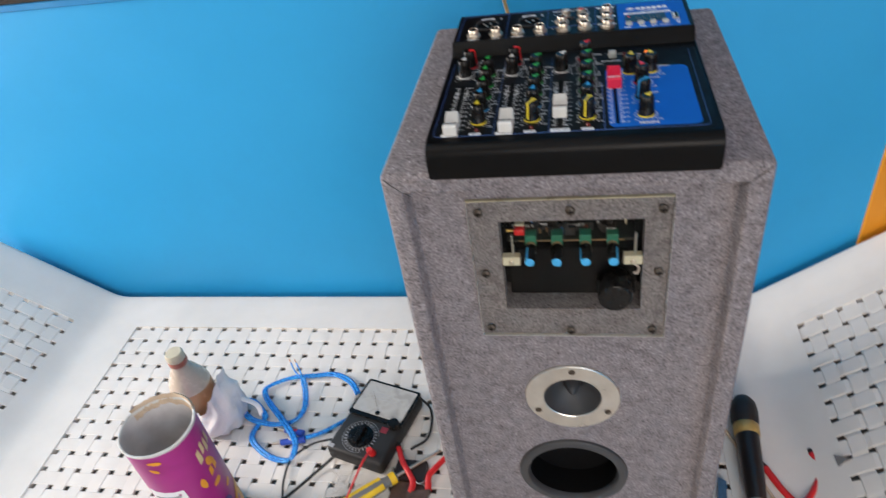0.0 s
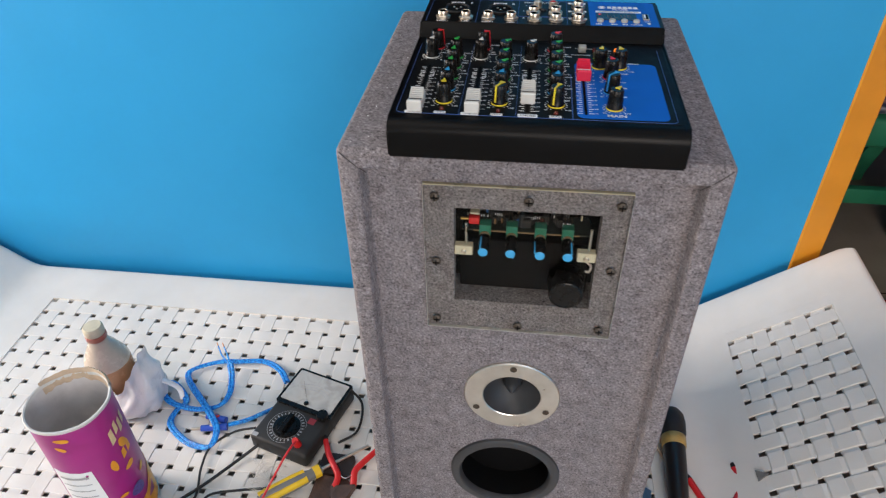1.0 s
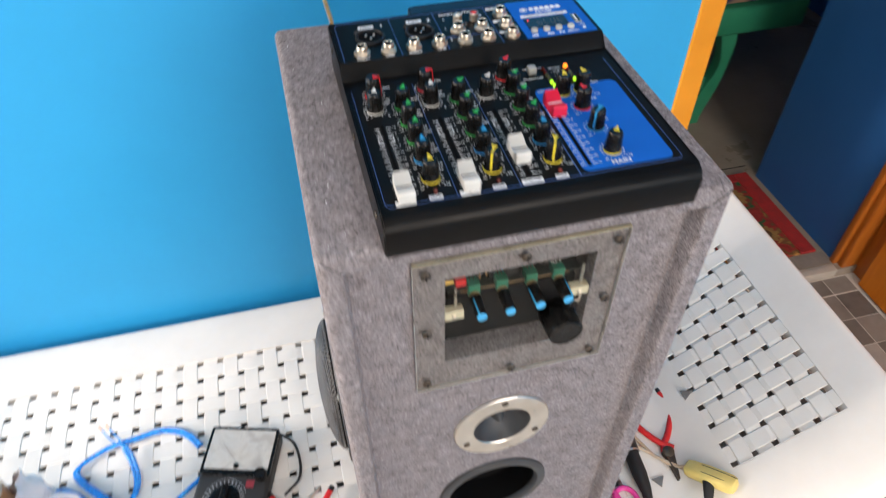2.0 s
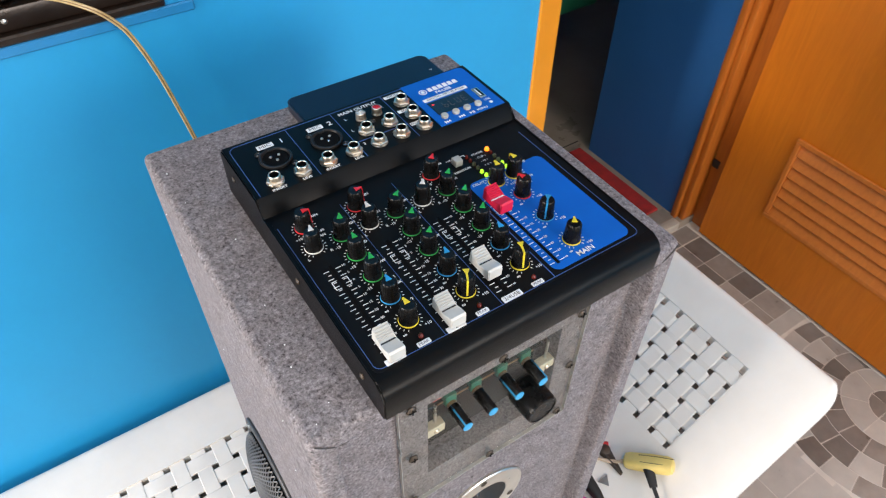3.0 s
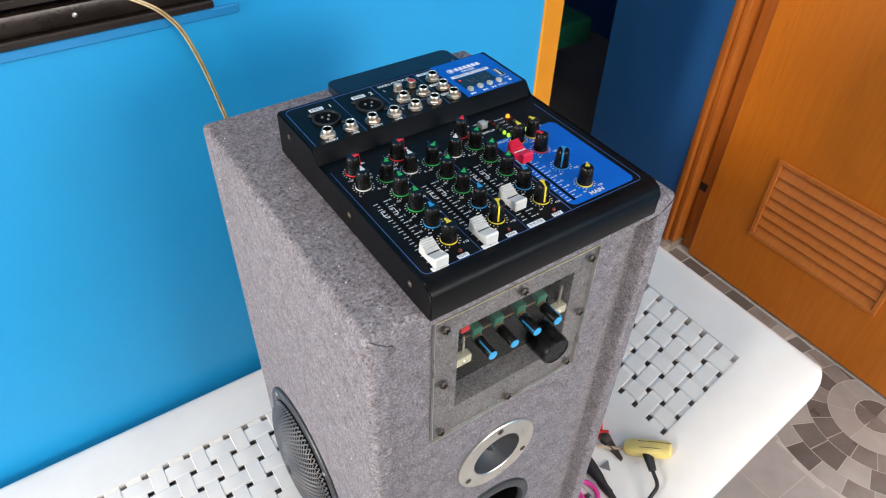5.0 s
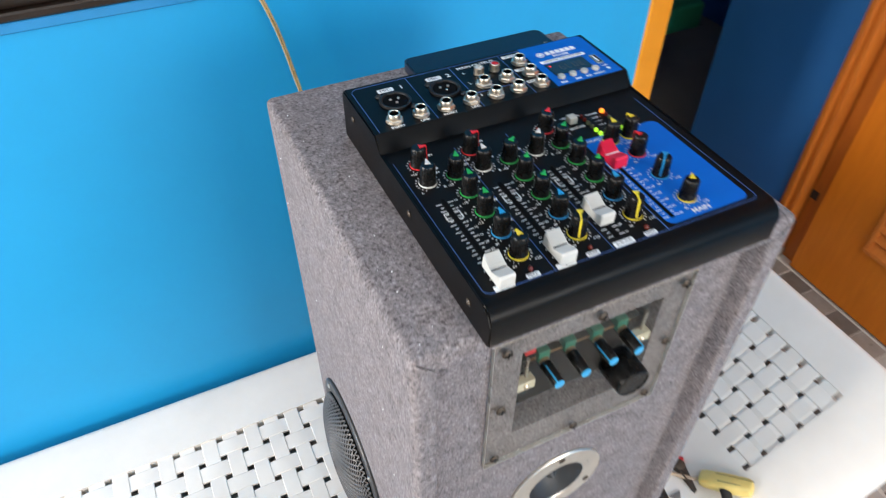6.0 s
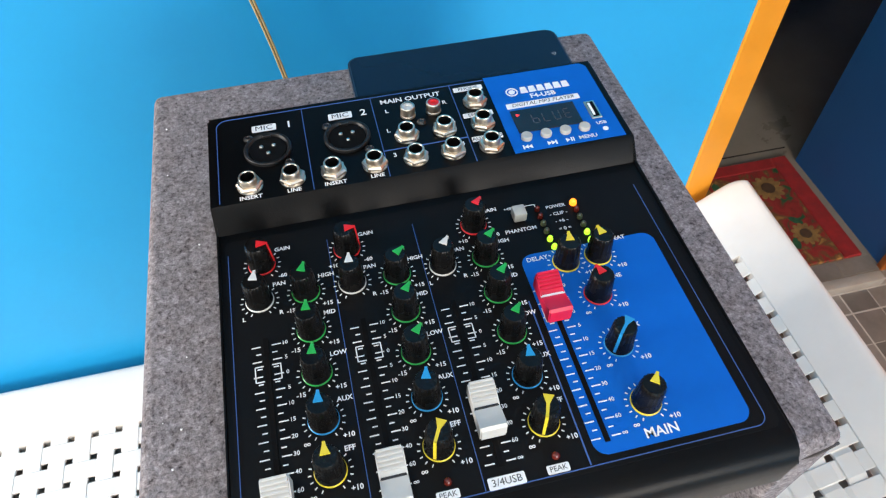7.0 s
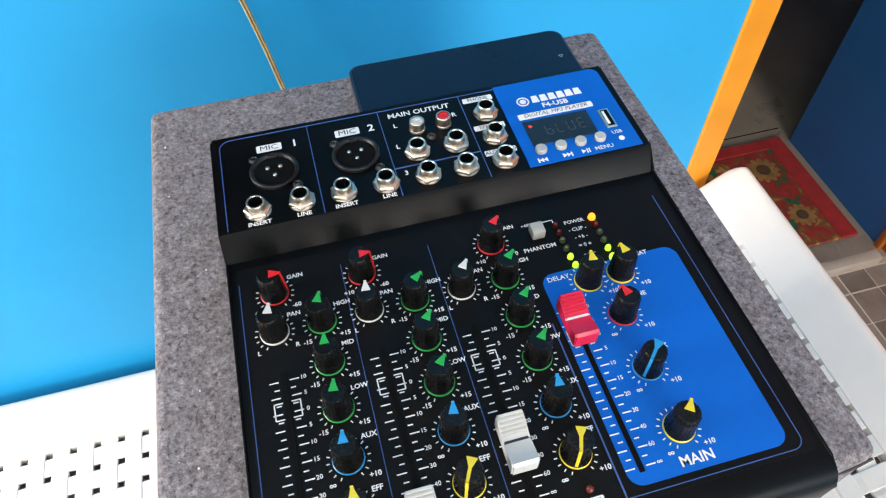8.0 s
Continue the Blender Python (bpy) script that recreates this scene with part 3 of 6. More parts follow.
for name, d in (("top_edge", (PX0, PX1, PY, 0.0174, PZ1 + 0.0002, PZ1 + 0.0013)), ("bottom_edge", (PX0, PX1, PY, 0.0174, PZ0 - 0.0007, PZ0 - 0.0002)), ("side_edge", (PX0 - 0.0005, PX0 - 0.0002, PY, 0.0174, PZ0, PZ1)), ("side_edge", (PX1 + 0.0002, PX1 + 0.0005, PY, 0.0174, PZ0, PZ1))):
    part(name, box(B(), *d), ACRYLIC_EDGE if name == "top_edge" else ACRYLIC_PALE, cover, "sawn yellowish acrylic edge" if name == "top_edge" else "sawn pale acrylic edge")


def face_y(x, y, z):
    """The pose that turns z towards the viewer in front of the box."""
    return pose(x, y, z, 90, 0, 0)


def screw(parent, x, y, z, r=0.0042):
    bm = B()
    lathe(bm, [(r, 0), (r, 0.0008), (r * 0.7, 0.0019), (r * 0.3, 0.0023), (r * 0.28, 0.0012)], 16, face_y(x, y, z))
    s = part("screw", bm, DARK_STEEL, parent, "dark cross-head screw")
    bm = B()
    box(bm, x - r * 0.7, x + r * 0.7, y - 0.0026, y - 0.0021, z - 0.0005, z + 0.0005)
    box(bm, x - 0.0005, x + 0.0005, y - 0.00265, y - 0.00205, z - r * 0.7, z + r * 0.7)
    part("slot", bm, VOID, s)


for x, z in ((-0.077, 0.949), (0.003, 0.949), (0.080, 0.949), (-0.077, 0.878), (0.080, 0.879), (-0.078, 0.806), (0.001, 0.803), (0.078, 0.805)):
    screw(speaker, x, PY, z)

# amplifier board and its controls
BOARD_Z = 0.905
amp = part("circuit_board", box(B(), WX0 + 0.006, WX1 - 0.006, 0.030, 0.0570, BOARD_Z - 0.001, BOARD_Z + 0.0006), PCB_DARK, speaker, "dark printed circuit board of the amplifier")
rnd = random.Random(4)
RESISTOR_TAN = surface("tan_component", (0.22, 0.13, 0.06), 0.5, vary=0.2, scale=90)
RUST_RED = surface("dull_red_component", (0.20, 0.03, 0.02), 0.5, vary=0.2, scale=90)
for i in range(44):
    x, y = rnd.uniform(WX0 + 0.010, WX1 - 0.010), rnd.uniform(0.037, 0.055)
    k = rnd.choice(["cap", "chip", "chip", "res", "film"])
    z = BOARD_Z + 0.0007
    if k == "cap":
        hgt = rnd.uniform(0.006, 0.015)
        bm = lathe(B(), [(0.0024, 0), (0.0026, 0.0006), (0.0026, hgt), (0.0021, hgt + 0.0005)], 12, pose(x, y, z))
        part("capacitor", bm, rnd.choice([KNOB_BLACK, PRINT_BLACK, DEEP_BLUE]), amp)
    elif k == "chip":
        bm = box(B(), x - 0.0045, x + 0.0045, y - 0.0020, y + 0.0020, z, z + 0.0090, 0.0003, 1)
        part("chip", bm, PRINT_BLACK, amp)
        bm = B()
        for q in range(5):
            box(bm, x - 0.0041 + q * 0.0019, x - 0.0034 + q * 0.0019, y - 0.0027, y - 0.0021, z + 0.0060, z + 0.0085)
        part("pins", bm, PRINT_WHITE if i % 3 == 0 else DARK_STEEL, amp)
    elif k == "res":
        bm = lathe(B(), [(0.0003, 0), (0.0009, 0.001), (0.0009, 0.005), (0.0003, 0.006)], 10, pose(x, y, z + 0.0003, 0, 0, 0))
        part("resistor", bm, rnd.choice([IVORY, RESISTOR_TAN]), amp)
    else:
        bm = box(B(), x - 0.0018, x + 0.0018, y - 0.0012, y + 0.0012, z, z + rnd.uniform(0.004, 0.008), 0.0006, 2)
        part("film_capacitor", bm, rnd.choice([RESISTOR_TAN, PCB_GREEN, RUST_RED]), amp)
bm = box(B(), WX0 + 0.016, WX1 - 0.016, 0.0292, 0.0300, BOARD_Z - 0.0008, BOARD_Z + 0.0003)
part("board_edge", bm, RESISTOR_TAN, amp, "tan cut edge of the circuit board")
TONE_X = (-0.034, -0.010, 0.0155, 0.0395)
TONE_TURN = (30, 210, 60, 320)
for x, a in zip(TONE_X, TONE_TURN):
    bm = box(B(), x - 0.0052, x + 0.0052, 0.0262, 0.0370, BOARD_Z - 0.0040, BOARD_Z + 0.0080, 0.0006, 1)
    part("potentiometer", bm, PCB_GREEN, amp, "green potentiometer body")
    part("bushing", lathe(B(), [(0.0046, 0), (0.0046, 0.0012), (0.0038, 0.0014), (0.0041, 0.0024), (0.0037, 0.0032), (0.0041, 0.0042), (0.0036, 0.0052)], 20, face_y(x, 0.0262, 0.9020)), RESISTOR_TAN, amp, "bronze potentiometer bushing")
    for q in (-0.003, 0.0, 0.003):
        part("leg", rod(B(), (x + q, 0.0300, BOARD_Z + 0.0115), (x + q, 0.0370, BOARD_Z + 0.0135), 0.0005), DARK_STEEL, amp)
    bm = lathe(B(), [(0.0056, 0), (0.0056, 0.002), (0.0052, 0.003), (0.0046, 0.0192), (0.0042, 0.0198)], 24, face_y(x, 0.0235, 0.9005))
    knob = part("tone_knob", bm, KNOB_BLACK, speaker, "small black tone knob with a sky-blue cap and line")
    bm = lathe(B(), [(0.0043, 0.0199), (0.0043, 0.0206), (0.0036, 0.0210)], 20, face_y(x, 0.0235, 0.9005))
    ca, sa = math.cos(radians(a)), math.sin(radians(a))
    bm2 = B()
    box(bm2, -0.0007, 0.0007, 0.0041, 0.0055, 0.004, 0.0202)
    bmesh.ops.transform(bm2, matrix=face_y(x, 0.0235, 0.9005) @ pose(0, 0, 0, 0, 0, a), verts=bm2.verts[:])
    part("cap", bm, SKY_BLUE, knob, "sky-blue end cap")
    part("line", bm2, SKY_BLUE, knob, "sky-blue pointer line")
bm = lathe(B(), [(0.0150, 0), (0.0160, 0.002), (0.0156, 0.0260), (0.0150, 0.0280), (0.0138, 0.0285), (0.0134, 0.0277)], 36, face_y(0.0415, 0.0270, 0.8600))
part("volume_knob", bm, KNOB_BLACK, speaker, "large glossy black volume knob")
for x in (-0.0525, 0.0575):
    bm = box(B(), x - 0.0082, x + 0.0082, 0.0190, 0.0270, 0.8835, 0.8935, 0.0006, 1)
    br = part("bracket", bm, IVORY, speaker, "small ivory mounting block with a screw")
    bm = lathe(B(), [(0.0026, 0), (0.0026, 0.0006), (0.0014, 0.0016)], 14, face_y(x, 0.0190, 0.8880))
    part("screw", bm, CHROME, br)
    bm = rod(B(), (x + 0.002, 0.024, 0.8937), (x + 0.002, 0.024, 0.9165), 0.0013)
    part("stud", bm, STEEL, br)
bm = box(B(), -0.0490, -0.0395, 0.030, 0.038, 0.9105, 0.9175, 0.001, 2)
part("terminal", bm, RED_PLASTIC, speaker, "red plug beside the circuit board")
bm = box(B(), -0.0480, -0.0395, 0.031, 0.038, 0.9205, 0.9225, 0.0006, 1)
part("terminal", bm, IVORY, speaker, "pale plug beside the circuit board")
bm = rod(B(), (-0.0565, 0.034, 0.9140), (-0.0495, 0.034, 0.9140), 0.0014)
part("plug_tip", bm, surface("brass", (0.60, 0.40, 0.13), 0.3, metal=1.0), speaker)
bm = sweep(B(), [(0.0565, 0.028, 0.883), (0.060, 0.026, 0.878), (0.0635, 0.027, 0.874), (0.0625, 0.026, 0.868), (0.059, 0.027, 0.867)], 0.0011, 8)
part("wire", bm, surface("pale_wire", (0.62, 0.55, 0.52), 0.45), speaker, "short pale wire loop")

# tweeter
tx, tz = TWEETER
bm = B()
lathe(bm, [(0.0305, 0.0), (0.0305, 0.0022), (0.0315, 0.0030), (0.0500, 0.0030), (0.0510, 0.0020), (0.0512, 0.0)], 64, face_y(tx, BAFFLE, tz), (False, False))
tweeter = part("tweeter_flange", bm, STEEL, speaker, "round brushed-metal tweeter flange with three screw holes", 25)
bm = lathe(B(), [(0.0304, 0.0025), (0.0285, -0.003), (0.0215, -0.013), (0.0120, -0.021), (0.0115, -0.024), (0.0, -0.024)], 48, face_y(tx, BAFFLE, tz), (False, False))
part("horn", bm, CHARCOAL, tweeter, "dark grey horn throat")
bm = lathe(B(), [(0.0105, -0.0238), (0.0085, -0.014), (0.004, -0.0055), (0.0008, -0.0025)], 28, face_y(tx, BAFFLE, tz), (False, True))
part("phase_plug", bm, CHARCOAL, tweeter, "pointed phase plug")
for a in (90, 209, 331):
    x, z = tx + 0.0430 * math.cos(radians(a)), tz + 0.0430 * math.sin(radians(a))
    bm = lathe(B(), [(0.0036, 0.0031), (0.0036, 0.0036), (0.0020, 0.0034), (0.0018, 0.0026)], 16, face_y(x, BAFFLE, z))
    part("screw", bm, DARK_STEEL, tweeter)
# bass port
px, pz = PORT
bm = lathe(B(), [(0.0520, -0.003), (0.0520, 0.0), (0.0545, 0.0045), (0.0600, 0.0052), (0.0640, 0.0030), (0.0648, 0.0)], 64, face_y(px, BAFFLE, pz), (False, False))
part("bass_port", bm, CHARCOAL, speaker, "round dark plastic bass-reflex port ring", 40)
# near-black tube and closing disc paint the shade inside the port
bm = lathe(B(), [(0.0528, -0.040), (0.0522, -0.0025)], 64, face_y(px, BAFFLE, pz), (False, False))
part("port_tube", bm, VOID, speaker, "inside of the port, its shade put in as black")
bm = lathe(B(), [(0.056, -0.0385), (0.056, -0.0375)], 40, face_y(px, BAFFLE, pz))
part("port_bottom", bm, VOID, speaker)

# woofer grille in the left side
MESH_GREY = surface("dusty_black_mesh", (0.075, 0.075, 0.078), 0.45, vary=0.25, scale=60, bump=0.1)
GY, GZ = 0.188, 0.584


def face_x(x, y, z):
    return pose(x, y, z, 0, -90, 0)


bm = lathe(B(), [(0.084, 0.0), (0.084, 0.0030), (0.0855, 0.0040), (0.0985, 0.0036), (0.1000, 0.0022), (0.1000, 0.0)], 72, face_x(-BX, GY, GZ), (False, False))
grille = part("woofer_frame", bm, CHARCOAL, speaker, "black round woofer frame in the side", 30)
bm = B()
rings = []
for r, hgt in [(0.083 * math.cos(radians(q)), 0.003 + 0.022 * math.sin(radians(q))) for q in range(0, 90, 10)]:
    rings.append((r, hgt))
lathe(bm, rings + [(0.004, 0.0251)], 72, face_x(-BX, GY, GZ), (False, True))
part("cone_cloth", bm, VOID, grille, "dark backing behind the mesh")
bm = B()
M = face_x(-BX, GY, GZ)
for ring in range(3, 30):
    r = 0.084 * ring / 30.0
    q = math.acos(min(1.0, r / 0.084))
    hgt = 0.0036 + 0.022 * math.sin(q)
    n = max(10, int(2 * math.pi * r / 0.0058))
    for k in range(n):
        a0 = 2 * math.pi * (k + 0.5 * (ring % 2)) / n
        for da, dr in ((0.5 / n * 2 * math.pi, 0.0028), (-0.5 / n * 2 * math.pi, 0.0028)):
            r2 = min(0.0838, r + dr)
            h2 = 0.0036 + 0.022 * math.sin(math.acos(min(1.0, r2 / 0.084)))
            p0 = M @ Vector((r * math.cos(a0), r * math.sin(a0), hgt))
            p1 = M @ Vector((r2 * math.cos(a0 + da), r2 * math.sin(a0 + da), h2))
            d = (p1 - p0).normalized()
            s = d.cross(Vector((-1, 0, 0))).normalized() * 0.0011
            u = Vector((-0.0008, 0, 0))
            v = [bm.verts.new(p) for p in (p0 - s, p0 + s, p0 + u, p1 - s, p1 + s, p1 + u)]
            bm.faces.new((v[0], v[2], v[5], v[3]))
            bm.faces.new((v[2], v[1], v[4], v[5]))
tagged(part("mesh_grille", bm, MESH_GREY, grille, "domed black steel mesh grille"), kind="stuff")
for a in (45, 135, 225, 315):
    y, z = GY + 0.0925 * math.cos(radians(a)), GZ + 0.0925 * math.sin(radians(a))
    part("screw", lathe(B(), [(0.0035, 0), (0.0035, 0.0008), (0.0018, 0.0018)], 14, face_x(-BX - 0.0038, y, z)), STEEL, grille)

# ---- mixing desk ----
MX0, MX1, MY0, MY1 = -0.109, 0.1165, -0.006, 0.2430
DECK, UPPER = TOP + 0.0315, TOP + 0.0440
mixer = thing("audio_mixer", (0.004, 0.12, TOP), "compact black metal four-channel audio mixer on the loudspeaker", "mixer")
arc = [(MY0 + 0.010 - 0.010 * math.cos(radians(a)), DECK - 0.010 + 0.010 * math.sin(radians(a))) for a in range(0, 91, 15)]
profile = [(MY0 + 0.001, TOP + 0.001), (MY0, TOP + 0.003)] + arc + [(0.1640, DECK), (0.1708, UPPER - 0.0015), (0.1725, UPPER), (MY1 - 0.003, UPPER), (MY1, UPPER - 0.003), (MY1, TOP + 0.001)]
bm = B()
extrude_x(bm, profile, MX0, MX1)
bmesh.ops.bevel(bm, geom=[e for e in bm.edges if abs(e.verts[0].co.x - e.verts[1].co.x) < 1e-6], offset=0.0012, segments=2, affect="EDGES")
part("case", bm, POWDER, mixer, "bent black sheet-metal case", 30)
D0 = DECK + 0.0002
deck = part("deck_overlay", prism(B(), round_rect(MX0 + 0.0035, MX1 - 0.0035, 0.0075, 0.1590, 0.004), DECK - 0.001, D0), surface("black_overlay_film", (0.0040, 0.0040, 0.0045), 0.5, vary=0.2, scale=30, grain=900, bump=0.04, spec=0.12), mixer, "black printed control surface")
blue = part("master_panel", prism(B(), round_rect(0.0345, 0.1030, 0.0125, 0.1160, 0.006), D0 - 0.0006, D0 + 0.0003), PANEL_BLUE, mixer, "bright blue master section print")
player = part("player_panel", prism(B(), [(0.0495, 0.1735), (0.1120, 0.1735)] + [(0.1070 + 0.005 * math.cos(radians(a)), 0.2335 + 0.005 * math.sin(radians(a))) for a in range(0, 91, 15)] + [(0.0495, 0.2385)], UPPER - 0.0006, UPPER + 0.0004), PANEL_BLUE, mixer, "bright blue player section print")


def stroke(bm, pts, w, z, t=0.0003):
    """A thin printed line along points on a plane."""
    for (x0, y0), (x1, y1) in zip(pts, pts[1:]):
        d = Vector((x1 - x0, y1 - y0, 0)).normalized()
        s = Vector((-d.y, d.x, 0)) * (w / 2)
        p = [Vector((x0, y0, 0)) - s, Vector((x1, y1, 0)) - s, Vector((x1, y1, 0)) + s, Vector((x0, y0, 0)) + s]
        a = [bm.verts.new((q.x, q.y, z)) for q in p]
        b = [bm.verts.new((q.x, q.y, z + t)) for q in p]
        ring_face(bm, a, b)
        bm.faces.new(b)
    return bm


def arc_pts(cx, cy, r, a0, a1, n=8):
    return [(cx + r * math.cos(radians(a0 + (a1 - a0) * k / n)), cy + r * math.sin(radians(a0 + (a1 - a0) * k / n))) for k in range(n + 1)]


bm = B()
border = [(-0.1040, 0.1500)] + arc_pts(-0.0990, 0.0145, 0.005, 180, 270) + arc_pts(0.1030, 0.0095 + 0.005, 0.005, 270, 360) + [(0.1080, 0.1480)]
stroke(bm, border, 0.00030, D0)
for x in (-0.0555, -0.0120):
    stroke(bm, [(x, 0.1490), (x, 0.0100)], 0.00030, D0)
stroke(bm, [(0.0310, 0.0100), (0.0310, 0.0900)], 0.0006, D0)
part("border_line_print", bm, LINE_BLUE, deck, "thin blue channel border lines")
bm = B()
stroke(bm, [(-0.1040, 0.1740)] + arc_pts(-0.0980, 0.2310, 0.006, 180, 90) + [(0.0490, 0.2370)], 0.0004, UPPER)
stroke(bm, [(-0.0570, 0.2370), (-0.0570, 0.1730)], 0.0004, UPPER)
stroke(bm, [(-0.0178, 0.2370), (-0.0178, 0.1730)], 0.0004, UPPER)
stroke(bm, [(0.0285, 0.2370), (0.0285, 0.1730)], 0.0004, UPPER)
stroke(bm, [(-0.0178, 0.1920), (0.0285, 0.1920)], 0.0006, UPPER)
part("border_line_print", bm, LINE_BLUE, mixer, "thin blue lines between the sockets")


# knobs: one body mesh, one pointer and ring for each colour
def knob_meshes():
    flutes, n = 18, 72
    bm = B()
    rows = []
    for r, z, deep in ((0.0063, 0.0, 0), (0.0063, 0.0020, 0), (0.0060, 0.0028, 0.2), (0.0055, 0.0115, 1), (0.0053, 0.0150, 1), (0.0046, 0.0160, 0.4)):
        rows.append([bm.verts.new(((r - 0.00035 * deep * (0.5 + 0.5 * math.cos(flutes * 2 * math.pi * i / n))) * math.cos(2 * math.pi * i / n), (r - 0.00035 * deep * (0.5 + 0.5 * math.cos(flutes * 2 * math.pi * i / n))) * math.sin(2 * math.pi * i / n), z)) for i in range(n)])
    for a, b in zip(rows, rows[1:]):
        ring_face(bm, a, b)
    bm.faces.new(rows[-1])
    body = finish(bm, KNOB_BLACK, "knob", 50)
    tips, rings = {}, {}
    for key, m in (("red", CAP_RED), ("green", CAP_GREEN), ("blue", CAP_BLUE), ("yellow", CAP_YELLOW), ("white", CAP_WHITE)):
        bm = B()
        prism(bm, [(-0.0020, 0.0004), (0.0020, 0.0004), (0.0005, 0.0050), (-0.0005, 0.0050)], 0.0160, 0.0166)
        a = [bm.verts.new(p) for p in ((-0.0006, 0.0050, 0.0164), (0.0006, 0.0050, 0.0164), (0.0006, 0.0061, 0.0028), (-0.0006, 0.0061, 0.0028))]
        b = [bm.verts.new(v.co + Vector((0, 0.0006, 0.0002))) for v in a]
        ring_face(bm, a, b)
        bm.faces.new(b)
        long_bm = bm.copy()
        bmesh.ops.delete(long_bm, geom=[v for v in long_bm.verts if v.co.z > 0.0159 and v.co.y < 0.00495], context="VERTS")
        prism(long_bm, [(-0.0022, -0.0044), (0.0022, -0.0044), (0.0007, -0.0006), (0.0006, 0.0050), (-0.0006, 0.0050), (-0.0007, -0.0006)], 0.0160, 0.0166)
        tips[key] = finish(bm, m, "pointer", 30)
        tips[key + " long"] = finish(long_bm, m, "pointer", 30)
        bm = lathe(B(), [(0.0063, 0.0), (0.0066, 0.0002), (0.0066, 0.0009), (0.0063, 0.0012)], 40, None, (False, False))
        rings[key] = finish(bm, m, "skirt_ring", 40)
    return body, tips, rings


KNOB, TIPS, RINGS = knob_meshes()
COLS = (-0.0905, -0.0690, -0.0470, -0.0255, -0.0030, 0.0185)
R6, R5, R4, R3, R2, R1 = 0.1405, 0.1195, 0.0980, 0.0758, 0.0535, 0.0315
KNOBS = []
for gain, pan, col, x0 in ((-0.0880, -0.0905, COLS[1], 0), (-0.0465, -0.0470, COLS[3], 1), (0.0180, -0.0030, COLS[5], 2)):
    KNOBS.append((gain, R6, "red", (95, 92, 45)[x0], "GAIN", "+10", "-60"))
    KNOBS.append((pan, R5, "white", (12, 6, 38)[x0], "PAN", "L", "R"))
    KNOBS.append((col, R5, "green", (20, 52, 48)[x0], "HIGH", "-15", "+15"))
    KNOBS.append((col, R4, "green", (5, 38, 45)[x0], "MID", "-15", "+15"))
    KNOBS.append((col, R3, "green", (9, 42, 42)[x0], "LOW", "-15", "+15"))
    KNOBS.append((col, R2, "blue", (4, 12, 8)[x0], "AUX", "\u221e", "+10"))
    KNOBS.append((col, R1, "yellow", (0, 208, 202)[x0], "EFF", "\u221e", "+10"))
KNOBS += [(0.0555, 0.1075, "yellow", 10, "DELAY", "\u221e", "+10"), (0.0720, 0.1078, "yellow", 350, "REPEAT", "", "+10"), (0.0635, 0.0862, "red", 345, "TONE", "\u221e", "+10"), (0.0625, 0.0585, "blue", 224, "AUX", "\u221e", "+10"), (0.0628, 0.0302, "yellow", 36, "", "\u221e", "+10")]
base = mixer.location
scale_bm, word_bm = B(), B()
KZ = D0 + 0.0003
for x, y, key, turn, word, lo, hi in KNOBS:
    ob = place_mesh("knob", KNOB, mixer, Vector((x, y, KZ)) - base, radians(-turn), "fluted black knob with a %s pointer" % key)
    place_mesh("pointer", TIPS[key + (" long" if 150 < turn < 250 else "")], ob, (0, 0, 0), 0, "%s pointer" % key)
    place_mesh("skirt_ring", RINGS[key], ob, (0, 0, 0), 0, "%s ring" % key)
    for k in range(16):
        a = radians(-60 + 20 * k)
        c, s = math.cos(a), math.sin(a)
        stroke(scale_bm, [(x + 0.0077 * c, y + 0.0077 * s), (x + 0.0090 * c, y + 0.0090 * s)], 0.00045, KZ, 0.0002)
    if word and word != "DELAY":
        lettering(word_bm, word, x + 0.0064, y + 0.0078, KZ + 0.0002, 0.0032, "LEFT", thick=0.016)
    if lo:
        lettering(word_bm, lo, x - 0.0078, y - 0.0090, KZ + 0.0002, 0.0031, thick=0.016)
    lettering(word_bm, hi, x + 0.0092, y - 0.0086, KZ + 0.0002, 0.0031, thick=0.016)
lettering(word_bm, "DELAY", 0.0425, 0.1125, KZ + 0.0002, 0.0036)
lettering(word_bm, "MAIN", 0.0640, 0.0168, KZ + 0.0002, 0.0060, thick=0.012)


# faders
def fader_mesh(material):
    bm = B()
    prof = [(-0.0112, 0.0010), (-0.0112, 0.0085), (-0.0100, 0.0098), (-0.0062, 0.0082), (-0.0018, 0.0062), (-0.0004, 0.0060), (0.0004, 0.0060), (0.0018, 0.0064), (0.0062, 0.0090), (0.0090, 0.0104), (0.0104, 0.0098), (0.0112, 0.0010)]
    extrude_x(bm, prof, -0.0056, 0.0056)
    bmesh.ops.bevel(bm, geom=[e for e in bm.edges if abs(e.verts[0].co.x - e.verts[1].co.x) < 1e-6 and max(v.co.z for v in e.verts) > 0.003], offset=0.0006, segments=2, affect="EDGES")
    return finish(bm, material, "fader_cap", 40)


def grip_mesh(material):
    bm = B()
    for k in range(5):
        y = 0.0028 + 0.0016 * k
        z = 0.0070 + (y - 0.0018) * 0.56
        box(bm, -0.0050, 0.0050, y - 0.0004, y + 0.0004, z - 0.0006, z + 0.0006)
    return finish(bm, material, "grip", 40)


FW, FR = fader_mesh(FADER_WHITE), fader_mesh(FADER_RED)
GW, GR = grip_mesh(FADER_WHITE), grip_mesh(FADER_RED)
bm = box(B(), -0.0052, 0.0052, -0.0005, 0.0005, 0.0056, 0.0063)
